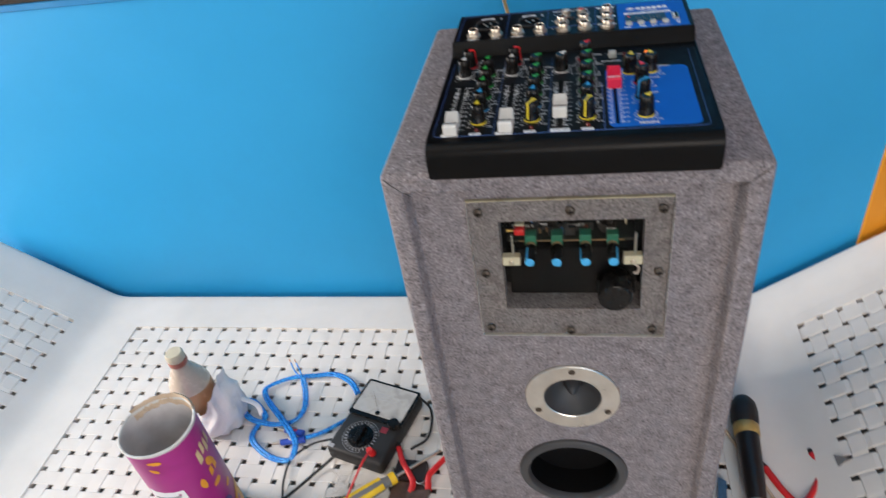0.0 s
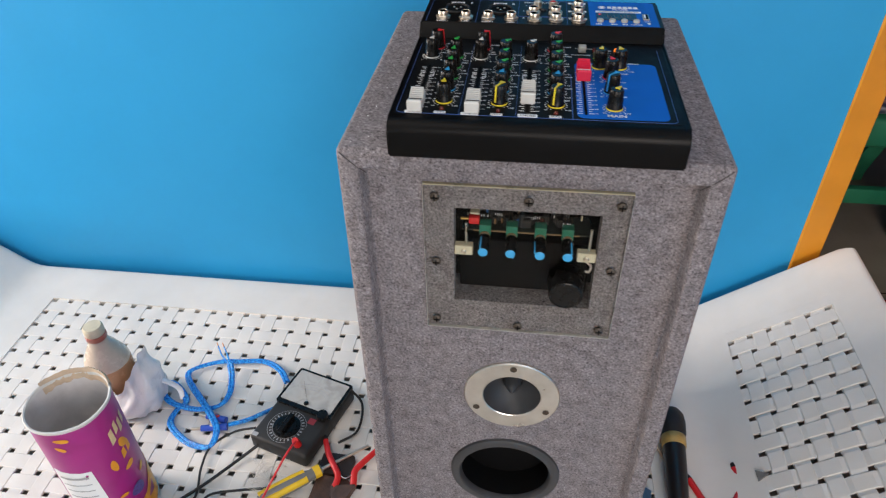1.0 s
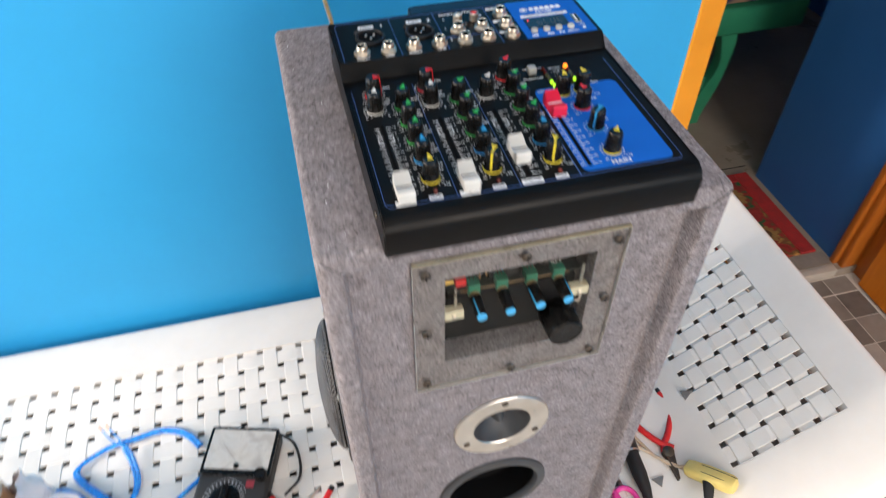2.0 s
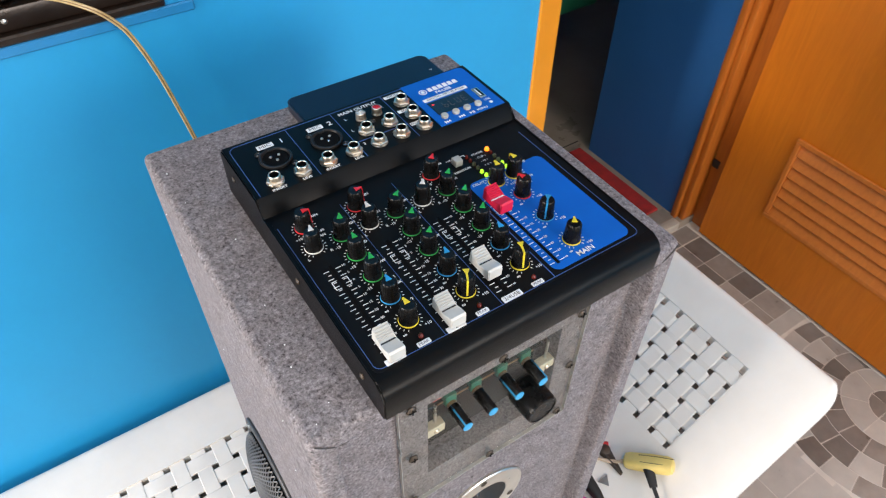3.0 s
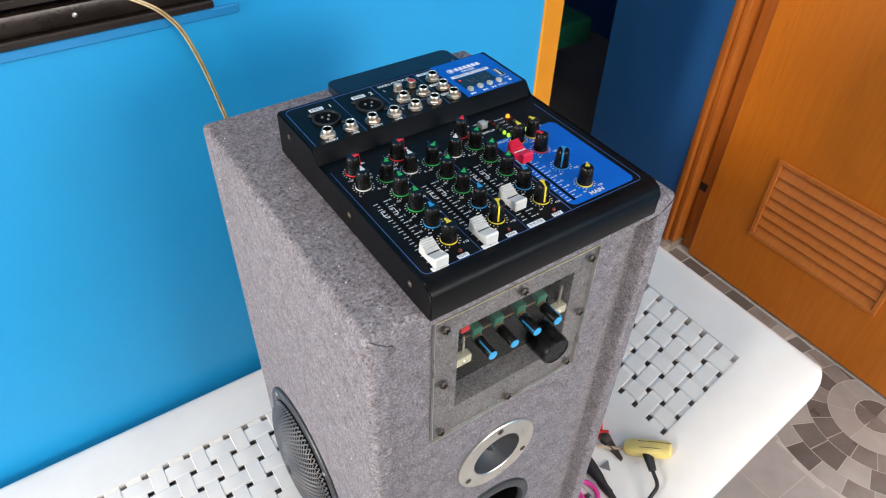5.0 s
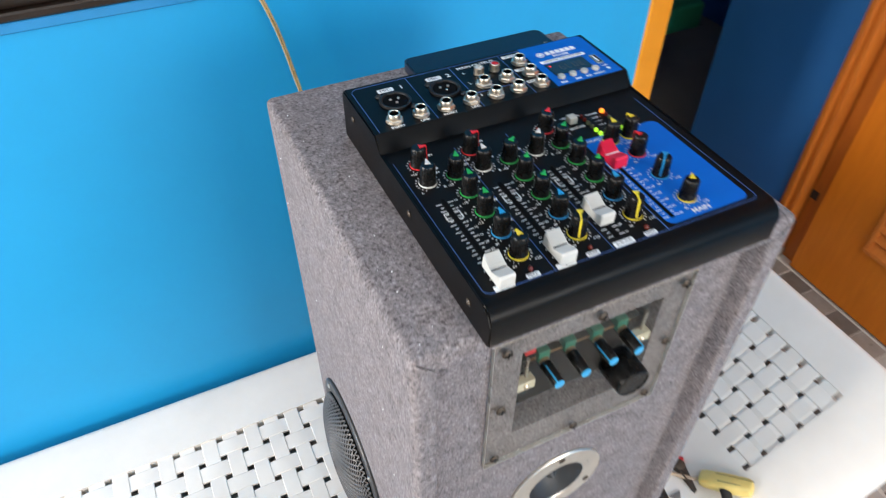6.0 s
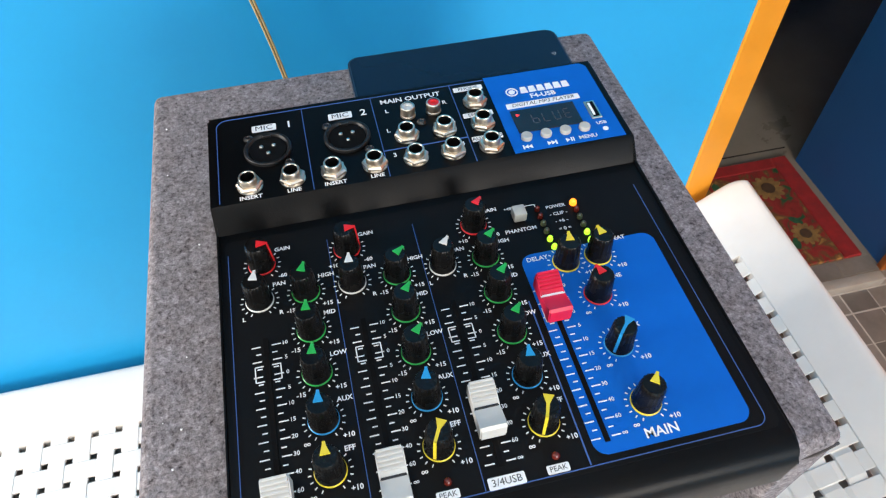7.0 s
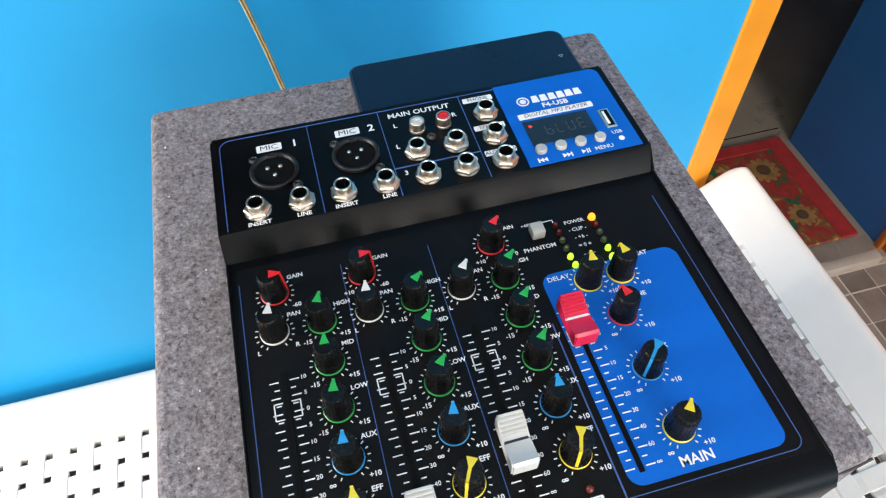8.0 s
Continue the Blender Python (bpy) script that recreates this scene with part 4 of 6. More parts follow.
LINE_DARK = finish(bm, PRINT_BLACK, "centre_line")
bm = box(B(), -0.0057, 0.0057, -0.0005, 0.0005, 0.0056, 0.0064)
LINE_PALE = finish(bm, PRINT_WHITE, "centre_line")
MARKS = ("10", "5", "0", "5", "10", "15", "20", "30", "40", "60", "\u221e")
SLOT = box(B(), -0.0011, 0.0011, 0.0175, 0.0985, 0.0, 0.0005)
SLOT_ME = finish(SLOT, VOID, "fader_slot")
for x, y, red in ((-0.0895, 0.0205, 0), (-0.0455, 0.0215, 0), (-0.0034, 0.0408, 0), (0.0410, 0.0870, 1)):
    place_mesh("fader_slot", SLOT_ME, mixer, Vector((x, 0, KZ)) - base)
    cap = place_mesh("fader_cap", FR if red else FW, mixer, Vector((x, y, KZ)) - base, 0, "red master fader cap" if red else "white ridged fader cap")
    place_mesh("grip", GR if red else GW, cap, (0, 0, 0))
    place_mesh("centre_line", LINE_PALE if red else LINE_DARK, cap, (0, 0, 0))
    for k in range(21):
        yy = 0.0945 - 0.0750 * k / 20
        w = 0.0040 if k % 2 == 0 else 0.0022
        stroke(scale_bm, [(x - 0.0024 - w, yy), (x - 0.0024, yy)], 0.0005, KZ, 0.0002)
        stroke(scale_bm, [(x + 0.0024, yy), (x + 0.0024 + w, yy)], 0.0005, KZ, 0.0002)
        if k % 2 == 0:
            lettering(word_bm, MARKS[k // 2], x + 0.0082, yy, KZ + 0.0002, 0.0027)
    for s in (-1, 1):
        stroke(scale_bm, [(x + s * 0.0018, 0.0845), (x + s * 0.0055, 0.0845), (x + s * 0.0055, 0.0770), (x + s * 0.0018, 0.0770)], 0.0005, KZ, 0.0002)

# name strips, peak lamps, phantom key and level meter
plate_bm, dark_bm = B(), B()
for x, y, w, h, word in ((-0.0905, 0.0065, 0.0135, 0.0042, "1"), (-0.0470, 0.0065, 0.0135, 0.0042, "2"), (-0.0030, 0.0115, 0.0150, 0.0048, "3/4USB"), (-0.0700, 0.0115, 0.0092, 0.0036, "PEAK"), (-0.0265, 0.0115, 0.0092, 0.0036, "PEAK"), (0.0180, 0.0115, 0.0092, 0.0036, "PEAK")):
    y = max(y, 0.0118) if word != "PEAK" else 0.0118
    y = y - (0.0008 if word in "12" else 0)
    prism(plate_bm, round_rect(x - w / 2, x + w / 2, y - h / 2, y + h / 2, 0.0006, 2), KZ, KZ + 0.0002)
    lettering(dark_bm, word, x, y, KZ + 0.0003, h * 0.86, thick=0.0)
for x in (-0.0690, -0.0255, 0.0185):
    bm = lathe(B(), [(0.0017, 0), (0.0017, 0.0010), (0.0012, 0.0020), (0.0005, 0.0024)], 16, pose(x, 0.0168, KZ))
    part("peak_lamp", bm, LED_RED_OFF, mixer, "small dark red peak lamp")
key_bm = box(B(), 0.0385, 0.0452, 0.1370, 0.1440, KZ, KZ + 0.0058, 0.0008, 2)
part("phantom_key", key_bm, BUTTON_GREY, mixer, "square pale grey push key")
lettering(word_bm, "PHANTOM", 0.0405, 0.1318, KZ + 0.0002, 0.0034)
lettering(word_bm, "+48V", 0.0385, 0.1468, KZ + 0.0002, 0.0026)
stroke(scale_bm, [(0.0415, 0.1468), (0.0522, 0.1468), (0.0522, 0.1448)], 0.0004, KZ, 0.0002)
for word, y in (("POWER", 0.1430), ("- CLIP -", 0.1380), ("- +6 -", 0.1330), ("= 0 =", 0.1278), ("- -6 -", 0.1225)):
    lettering(word_bm, word, 0.0625, y, KZ + 0.0002, 0.0030)
lamp = [("r", 0.0525, 0.1428), ("r", 0.0525, 0.1378), ("d", 0.0525, 0.1328), ("d", 0.0525, 0.1276), ("g", 0.0525, 0.1224), ("g", 0.0530, 0.1172), ("a", 0.0720, 0.1428), ("o", 0.0720, 0.1378), ("d", 0.0720, 0.1328), ("d", 0.0720, 0.1276), ("g", 0.0720, 0.1224), ("g", 0.0720, 0.1172)]
for kind_of, x, y in lamp:
    big = kind_of == "a"
    r = 0.0019 if big else 0.0015
    bm = lathe(B(), [(r, 0), (r, 0.0012), (r * 0.75, 0.0024), (r * 0.3, 0.0029)], 14, pose(x, y, KZ))
    part("meter_lamp", bm, {"r": LED_RED_OFF, "d": LED_DIM, "g": LED_GREEN, "a": LED_AMBER, "o": LED_RED_OFF}[kind_of], mixer, {"r": "unlit red lamp", "d": "unlit level lamp", "g": "lit green level lamp", "a": "lit amber power lamp", "o": "unlit red lamp"}[kind_of])

# sockets
UZ = UPPER + 0.0003
SOCKET_BLACK = surface("matt_black_socket_plastic", (0.010, 0.010, 0.011), 0.42, vary=0.2, scale=60, spec=0.30)


def jack_meshes():
    bm = lathe(B(), [(0.0066, 0.0), (0.0066, 0.0006), (0.0060, 0.0009)], 32, None, (False, True))
    washer = finish(bm, CHROME, "washer")
    bm = lathe(B(), [(0.0069, 0.0009), (0.0069, 0.0022), (0.0060, 0.0029), (0.0045, 0.0029)], 6, None, (False, False))
    nut = finish(bm, CHROME, "nut", 25)
    bm = lathe(B(), [(0.0046, 0.0030), (0.0046, 0.0064), (0.0043, 0.0070), (0.0037, 0.0070), (0.0035, 0.0066)], 32, None, (False, False))
    sleeve = finish(bm, CHROME, "sleeve", 35)
    bm = lathe(B(), [(0.0035, 0.0067), (0.0034, 0.0050), (0.0033, 0.0012), (0.0020, 0.0011)], 24, None, (False, True))
    hole = finish(bm, VOID, "hole")
    return washer, nut, sleeve, hole


WASHER, NUT, SLEEVE, HOLE = jack_meshes()
JACKS = [(-0.0885, 0.1830), (-0.0668, 0.1830), (-0.0457, 0.1830), (-0.0240, 0.1830), (-0.0022, 0.1827), (0.0180, 0.1827), (0.0388, 0.1823), (-0.0035, 0.2005), (0.0175, 0.2005), (0.0390, 0.2002), (0.0395, 0.2190)]
for i, (x, y) in enumerate(JACKS):
    j = place_mesh("jack_socket", WASHER, mixer, Vector((x, y, UZ)) - base, 0, "nickel-plated jack socket with a hexagon nut")
    place_mesh("nut", NUT, j, (0, 0, 0), radians(17 * i))
    place_mesh("sleeve", SLEEVE, j, (0, 0, 0))
    place_mesh("hole", HOLE, j, (0, 0, 0))
for x, colour, m in ((0.0005, "white", CAP_WHITE), (0.0150, "red", CAP_RED)):
    bm = lathe(B(), [(0.0043, 0), (0.0043, 0.0012), (0.0040, 0.0014), (0.0040, 0.0062), (0.0036, 0.0066), (0.0032, 0.0066)], 28, pose(x, 0.2172, UZ), (True, False))
    rca = part("phono_socket", bm, CHROME, mixer, "nickel phono socket with a %s centre" % colour)
    bm = lathe(B(), [(0.0032, 0.0050), (0.0032, 0.0061), (0.0016, 0.0063), (0.0014, 0.0055)], 24, pose(x, 0.2172, UZ))
    part("insulator", bm, m, rca)
for x in (-0.0775, -0.0350):
    y = 0.2072
    bm = lathe(B(), [(0.0126, 0), (0.0126, 0.0016), (0.0121, 0.0021), (0.0110, 0.0021), (0.0105, 0.0015), (0.0100, 0.0004)], 48, pose(x, y, UZ), (False, False))
    mic_socket = part("microphone_socket", bm, SOCKET_BLACK, mixer, "round black three-pin microphone socket")
    part("face", lathe(B(), [(0.0100, 0.0004), (0.0098, 0.0010), (0.0086, 0.0011)], 40, pose(x, y, UZ)), VOID, mic_socket)
    for a in (145, 35, 270):
        hx, hy = x + 0.0040 * math.cos(radians(a)), y + 0.0034 * math.sin(radians(a))
        part("pin_hole", lathe(B(), [(0.0011, 0.0011), (0.0011, 0.0018), (0.0006, 0.0022)], 12, pose(hx, hy, UZ)), STEEL, mic_socket)
    part("latch", box(B(), x - 0.0022, x + 0.0022, y + 0.0086, y + 0.0104, UZ + 0.0010, UZ + 0.0026, 0.0003, 1), SOCKET_BLACK, mic_socket)
    for sx, sy in ((-0.0098, 0.0110), (0.0102, -0.0120)):
        part("screw", lathe(B(), [(0.0026, 0), (0.0026, 0.0006), (0.0014, 0.0016), (0.0010, 0.0010)], 14, pose(x + sx, y + sy, UZ)), SATIN_BLACK, mic_socket)
part("panel_screw", lathe(B(), [(0.0026, 0), (0.0026, 0.0006), (0.0014, 0.0016), (0.0010, 0.0010)], 14, pose(0.0065, 0.2095, UZ)), SATIN_BLACK, mixer)
for x, y, s in ((-0.0785, 0.2255, 0.0), (-0.0365, 0.2255, 0.0)):
    prism(plate_bm, round_rect(x - 0.0066, x + 0.0066, y - 0.0026, y + 0.0026, 0.0007, 2), UZ, UZ + 0.0002)
    lettering(dark_bm, "MIC", x, y, UZ + 0.0003, 0.0050, stretch=1.15, thick=0.0)
lettering(word_bm, "1", -0.0650, 0.2255, UZ, 0.0072, thick=0.012)
lettering(word_bm, "2", -0.0235, 0.2255, UZ, 0.0072, thick=0.012)
lettering(word_bm, "MAIN OUTPUT", 0.0045, 0.2312, UZ, 0.0050, stretch=1.04, thick=0.014)
for word, x, y in (("L", -0.0105, 0.2230), ("R", 0.0225, 0.2230), ("L", -0.0125, 0.2070), ("R", 0.0235, 0.2070), ("3", -0.0125, 0.1875), ("4", 0.0245, 0.1875)):
    lettering(word_bm, word, x, y, UZ, 0.0042, thick=0.014)
for word, x in (("INSERT", -0.0885), ("LINE", -0.0668), ("INSERT", -0.0457), ("LINE", -0.0240)):
    lettering(word_bm, word, x, 0.1749, UZ, 0.0036, thick=0.014)
for word, y in (("PHONE", 0.2315), ("EFFECT", 0.2085), ("AUX SEND", 0.1890)):
    x = 0.0385
    prism(plate_bm, round_rect(x - 0.0085, x + 0.0085, y - 0.0019, y + 0.0019, 0.0004, 2), UZ, UZ + 0.0002)
    lettering(dark_bm, word, x, y, UZ + 0.0003, 0.0035, thick=0.0)
PZ = UPPER + 0.0004
bm = B()
lathe(bm, [(0.0036, 0), (0.0036, 0.0002), (0.0028, 0.0002), (0.0028, 0.0)], 24, pose(0.0622, 0.2220, PZ), (False, False))
lathe(bm, [(0.0020, 0), (0.0020, 0.0002)], 6, pose(0.0622, 0.2220, PZ), (False, True))
part("maker_mark", bm, PRINT_WHITE, player, "plain white printed disc")
for k in range(6):
    x = 0.0672 + 0.0050 * k
    part("mark_block", prism(B(), [(x, 0.2198), (x + 0.0043, 0.2198), (x + 0.0038, 0.2250), (x + 0.0005, 0.2250)], PZ, PZ + 0.0002), PRINT_WHITE, player)
lettering(word_bm, "F4-USB", 0.0790, 0.2162, PZ + 0.0001, 0.0050, thick=0.02)
prism(plate_bm, round_rect(0.0555, 0.0985, 0.2080, 0.2123, 0.0005, 2), PZ, PZ + 0.0002)
lettering(dark_bm, "DIGITAL MP3 PLAYER", 0.0770, 0.2102, PZ + 0.0003, 0.0039, thick=0.0, shear=0.25)
disp = part("display_window", box(B(), 0.0560, 0.0930, 0.1875, 0.2060, PZ, PZ + 0.0005, 0.0002, 1), DISPLAY, player, "dark display window with faint segments")
bm = B()
SEVEN = {"t": ((0, 2), (1, 2)), "m": ((0, 1), (1, 1)), "b": ((0, 0), (1, 0)), "ul": ((0, 1), (0, 2)), "ll": ((0, 0), (0, 1)), "ur": ((1, 1), (1, 2)), "lr": ((1, 0), (1, 1))}
for k, lit in enumerate((("ul", "ll", "m", "b", "lr"), ("ul", "ll", "b"), ("ul", "ll", "b", "lr", "ur"), ("t", "ul", "ll", "m", "b"))):
    x = 0.0665 + 0.0062 * k
    for name in lit:
        (ax, ay), (bx, by) = [(x + 0.0034 * q[0], 0.1933 + 0.0037 * q[1]) for q in SEVEN[name]]
        stroke(bm, [(ax * 0.88 + bx * 0.12, ay * 0.88 + by * 0.12), (ax * 0.12 + bx * 0.88, ay * 0.12 + by * 0.88)], 0.0005, PZ + 0.0005, 0.0001)
part("segments", bm, SEGMENT, disp, "faint lit segments")
part("segment_lamp", prism(B(), [(0.0585, 0.2025), (0.0605, 0.2015), (0.0585, 0.2005)], PZ + 0.0005, PZ + 0.0007), LED_RED, disp, "tiny red play mark")
for k in range(4):
    bm = lathe(B(), [(0.0031, 0), (0.0031, 0.0018), (0.0026, 0.0024)], 22, pose(0.0588 + 0.0110 * k, 0.1835, PZ))
    part("push_button", bm, BUTTON_GREY, mixer, "round pale grey push button")
icon = B()
for x, s in ((0.0588, -1), (0.0698, 1)):
    for q in (0.0, 0.0022):
        prism(icon, [(x + s * q - s * 0.0012, 0.1752), (x + s * q - s * 0.0012, 0.1782), (x + s * q + s * 0.0010, 0.1767)][::1 if s < 0 else -1], PZ, PZ + 0.0002)
    prism(icon, round_rect(x + s * 0.0036 - 0.0004, x + s * 0.0036 + 0.0004, 0.1752, 0.1782, 0.0001, 1), PZ, PZ + 0.0002)
prism(icon, [(0.0790, 0.1752), (0.0812, 0.1767), (0.0790, 0.1782)], PZ, PZ + 0.0002)
for q in (0.0820, 0.0832):
    prism(icon, round_rect(q - 0.0003, q + 0.0003, 0.1752, 0.1782, 0.0001, 1), PZ, PZ + 0.0002)
part("button_icons", icon, PRINT_WHITE, player, "white transport icons")
lettering(word_bm, "MENU", 0.0915, 0.1767, PZ + 0.0001, 0.0038)
lettering(word_bm, "USB", 0.1025, 0.1855, PZ + 0.0001, 0.0034)
lathe(icon2 := B(), [(0.0016, 0), (0.0016, 0.0002)], 16, pose(0.1030, 0.1805, PZ))
part("wireless_mark", icon2, PRINT_WHITE, player, "small white printed disc")
usb = part("usb_port", box(B(), 0.0985, 0.1045, 0.1890, 0.2035, PZ, PZ + 0.0010, 0.0003, 1), CHROME, mixer, "upright metal USB socket")
part("opening", box(B(), 0.0996, 0.1034, 0.1902, 0.2023, PZ + 0.0010, PZ + 0.0012), VOID, usb)
part("tongue", box(B(), 0.0998, 0.1012, 0.1912, 0.2013, PZ + 0.0012, PZ + 0.0015, 0.0001, 1), PRINT_WHITE, usb, "white contact tongue")
tagged(part("scale_print", scale_bm, PRINT_WHITE, deck, "white printed tick marks"), kind="stuff")
tagged(part("lettering_print", word_bm, PRINT_WHITE, deck, "white printed lettering"), kind="stuff")
tagged(part("label_print", plate_bm, PRINT_WHITE, deck, "white printed label strips"), kind="stuff")
tagged(part("label_lettering", dark_bm, PRINT_BLACK, deck, "black lettering on the strips"), kind="stuff")
for y in (0.020, 0.110, 0.2190):
    part("side_screw", lathe(B(), [(0.0026, 0), (0.0026, 0.0006), (0.0014, 0.0014)], 14, face_x(MX0, y, TOP + (0.018 if y < 0.2 else 0.030))), DARK_STEEL, mixer)

mixer.location.y -= 0.005  # the desk reaches a little over the front edge

# phone behind the mixing desk
phone = thing("smartphone", (0.0525, 0.282, TOP), "black smartphone lying face up with a dark screen behind the mixer", "phone")
part("case", prism(B(), round_rect(-0.0225, 0.1275, 0.2425, 0.3215, 0.008), TOP, TOP + 0.0085), surface("dark_blue_phone_case", (0.010, 0.014, 0.028), 0.35, vary=0.1, scale=20), phone)
part("screen", prism(B(), round_rect(-0.0210, 0.1260, 0.2440, 0.3200, 0.007), TOP + 0.0085, TOP + 0.0092), GLASS_BLACK, phone, "unlit glossy black glass")
bm = B()
stroke(bm, [(0.1170, 0.2640), (0.1200, 0.2640), (0.1200, 0.2660), (0.1170, 0.2660), (0.1170, 0.2640)], 0.0003, TOP + 0.0092, 0.0001)
stroke(bm, [(0.1170, 0.2930), (0.1200, 0.2930), (0.1185, 0.2905), (0.1170, 0.2930)], 0.0003, TOP + 0.0092, 0.0001)
part("touch_marks", bm, PRINT_GREY, phone, "faint grey touch key marks")

# ---- window in the back wall ----
DARK_BROWN = surface("dark_brown_aluminium", (0.018, 0.011, 0.008), 0.35, vary=0.25, scale=15, grain=200, metal=0.3, bump=0.1)
TINTED = surface("smoked_glass", (0.012, 0.011, 0.011), 0.08, vary=0.1, scale=6, bump=0)
win = thing("window_1", (-0.70, WALL_Y, WIN_Z), "dark brown louvred window with smoked glass blades", "window", "", "structure")
part("sill", box(B(), -1.35, WIN_X1, WALL_Y - 0.006, WALL_Y + 0.08, WIN_Z + 0.0005, WIN_Z + 0.010, 0.002, 1), DARK_BROWN, win)
part("window_frame", box(B(), -1.35, WIN_X1 - 0.001, WALL_Y + 0.002, WALL_Y + 0.020, WIN_Z + 0.0105, WIN_Z + 0.034, 0.003, 2), DARK_BROWN, win)
part("window_frame", box(B(), WIN_X1 - 0.032, WIN_X1 - 0.001, WALL_Y + 0.004, WALL_Y + 0.07, WIN_Z + 0.0345, 1.948, 0.003, 2), DARK_BROWN, win)
for k in range(10):
    z = WIN_Z + 0.040 + k * 0.088
    bm = box(B(), -1.345, WIN_X1 - 0.033, -0.003, 0.003, 0, 0.092, 0.001, 1)
    bmesh.ops.transform(bm, matrix=pose(0, WALL_Y + 0.025, z, -28, 0, 0), verts=bm.verts[:])
    part("blade", bm, TINTED, win, "smoked glass blade")
    part("blade_clip", box(B(), -1.345, WIN_X1 - 0.033, WALL_Y + 0.012, WALL_Y + 0.022, z - 0.004, z + 0.005, 0.0015, 1), DARK_BROWN, win)
for x in (-0.072, -0.21):
    part("screw", lathe(B(), [(0.0028, 0), (0.0028, 0.0006), (0.0014, 0.0015)], 12, face_y(x, WALL_Y + 0.002, WIN_Z + 0.022)), STEEL, win)
# added panel in near-black, makes the view past the blades dark
solid("wall_behind_window", box(B(), -1.5, 0.3, WALL_Y + 0.14, WALL_Y + 0.16, WIN_Z - 0.05, 2.05), surface("dark_outside", (0.02, 0.018, 0.016), 0.8), "added dark panel behind the window blades", "wall", "structure")
# ledge in a darker wall blue, which holds its slight shade
bm = B()
box(bm, -1.36, WIN_X1 + 0.03, WALL_Y - 0.0045, WALL_Y - 0.0002, WIN_Z - 0.0115, WIN_Z, 0.0015, 1)
solid("window_ledge", bm, surface("shaded_ledge_blue", (0.010, 0.20, 0.46), 0.4, vary=0.08, scale=8), "blue plaster band under the window, slight shade in its colour", "ledge", "structure")

# speaker cord hanging from the window
cord = thing("speaker_cord", (-0.10, WALL_Y - 0.02, SEAT), "twin-strand clear gold speaker cord hanging from the window", "cord")
GOLD = surface("gold_clear_insulation", (0.44, 0.32, 0.14), 0.3, vary=0.15, scale=60, coat=0.4)
path = [(-0.215, WALL_Y - 0.005, WIN_Z + 0.050), (-0.170, WALL_Y - 0.012, WIN_Z + 0.040), (-0.139, WALL_Y - 0.018, 1.040), (-0.122, WALL_Y - 0.018, 1.022), (-0.110, WALL_Y - 0.018, 1.000), (-0.097, WALL_Y - 0.018, 0.955), (-0.086, WALL_Y - 0.020, 0.895), (-0.078, WALL_Y - 0.026, 0.845), (-0.063, WALL_Y - 0.036, 0.76), (-0.045, WALL_Y - 0.055, 0.66), (-0.02, WALL_Y - 0.10, 0.51), (0.0, BD + 0.02, SEAT + 0.012)]
for d in (-0.0012, 0.0012):
    part("strand", sweep(B(), [(x + 0.005 + d, y, z + d * 0.6) for x, y, z in path], 0.00125, 10, 8), GOLD, cord)
part("web", sweep(B(), [(x + 0.005, y - 0.0003, z) for x, y, z in path], 0.0006, 6, 8), surface("brown_copper_core", (0.14, 0.06, 0.03), 0.4, vary=0.2, scale=90), cord, "brown line between the strands")

# ---- louvred wooden door and its frame ----
door = thing("door_1", (DOOR_X, 0.1, FLOOR), "closed orange-varnished wooden door with a louvred panel", "door", "", "structure")
LZ0, LZ1, LY0, LY1 = 0.244, 0.450, 0.041, 0.360
bm = B()
for d in ((-0.34, 0.513, 0.054, LZ0), (-0.34, 0.513, LZ1, 2.05), (-0.34, LY0, LZ0, LZ1), (LY1, 0.513, LZ0, LZ1)):
    box(bm, DOOR_X, DOOR_X + 0.035, d[0], d[1], d[2], d[3])
part("leaf", bm, DOOR_WOOD, door, "flat orange-brown varnished leaf")
bm = B()
t = 0.012
for d in ((LY0 - t, LY1 + t, LZ0 - t, LZ0), (LY0 - t, LY1 + t, LZ1, LZ1 + t), (LY0 - t, LY0, LZ0, LZ1), (LY1, LY1 + t, LZ0, LZ1)):
    box(bm, DOOR_X - 0.006, DOOR_X - 0.0005, *d, 0.0015, 1)
part("louvre_frame", bm, LOUVRE_WOOD, door)
n = 7
for k in range(n):
    z = LZ0 + (k + 0.5) * (LZ1 - LZ0) / n
    bm = box(B(), -0.0035, 0.0035, LY0, LY1, -0.019, 0.019, 0.0015, 1)
    bmesh.ops.transform(bm, matrix=pose(DOOR_X + 0.005, 0, z, 0, 25, 0), verts=bm.verts[:])
    part("slat", bm, LOUVRE_WOOD, door)
part("backing", box(B(), DOOR_X + 0.020, DOOR_X + 0.030, LY0 - 0.002, LY1 + 0.002, LZ0 - 0.002, LZ1 + 0.002), VOID, door)
for name, d in (("jamb", (DOOR_X + 0.022, DOOR_X + 0.06, 0.5165, 0.5590)), ("casing", (DOOR_X - 0.022, DOOR_X + 0.06, 0.5595, 0.5760)), ("casing", (DOOR_X - 0.034, DOOR_X + 0.06, 0.5770, 0.5935))):
    part(name, box(B(), d[0], d[1], d[2], d[3], FLOOR, 2.1, 0.003, 2), FRAME_WOOD, door)
part("casing", box(B(), DOOR_X - 0.026, DOOR_X + 0.06, -0.40, -0.345, FLOOR, 2.1, 0.003, 2), FRAME_WOOD, door)
part("casing", box(B(), DOOR_X - 0.026, DOOR_X + 0.06, -0.3445, 0.5590, 2.055, 2.11, 0.003, 2), FRAME_WOOD, door)
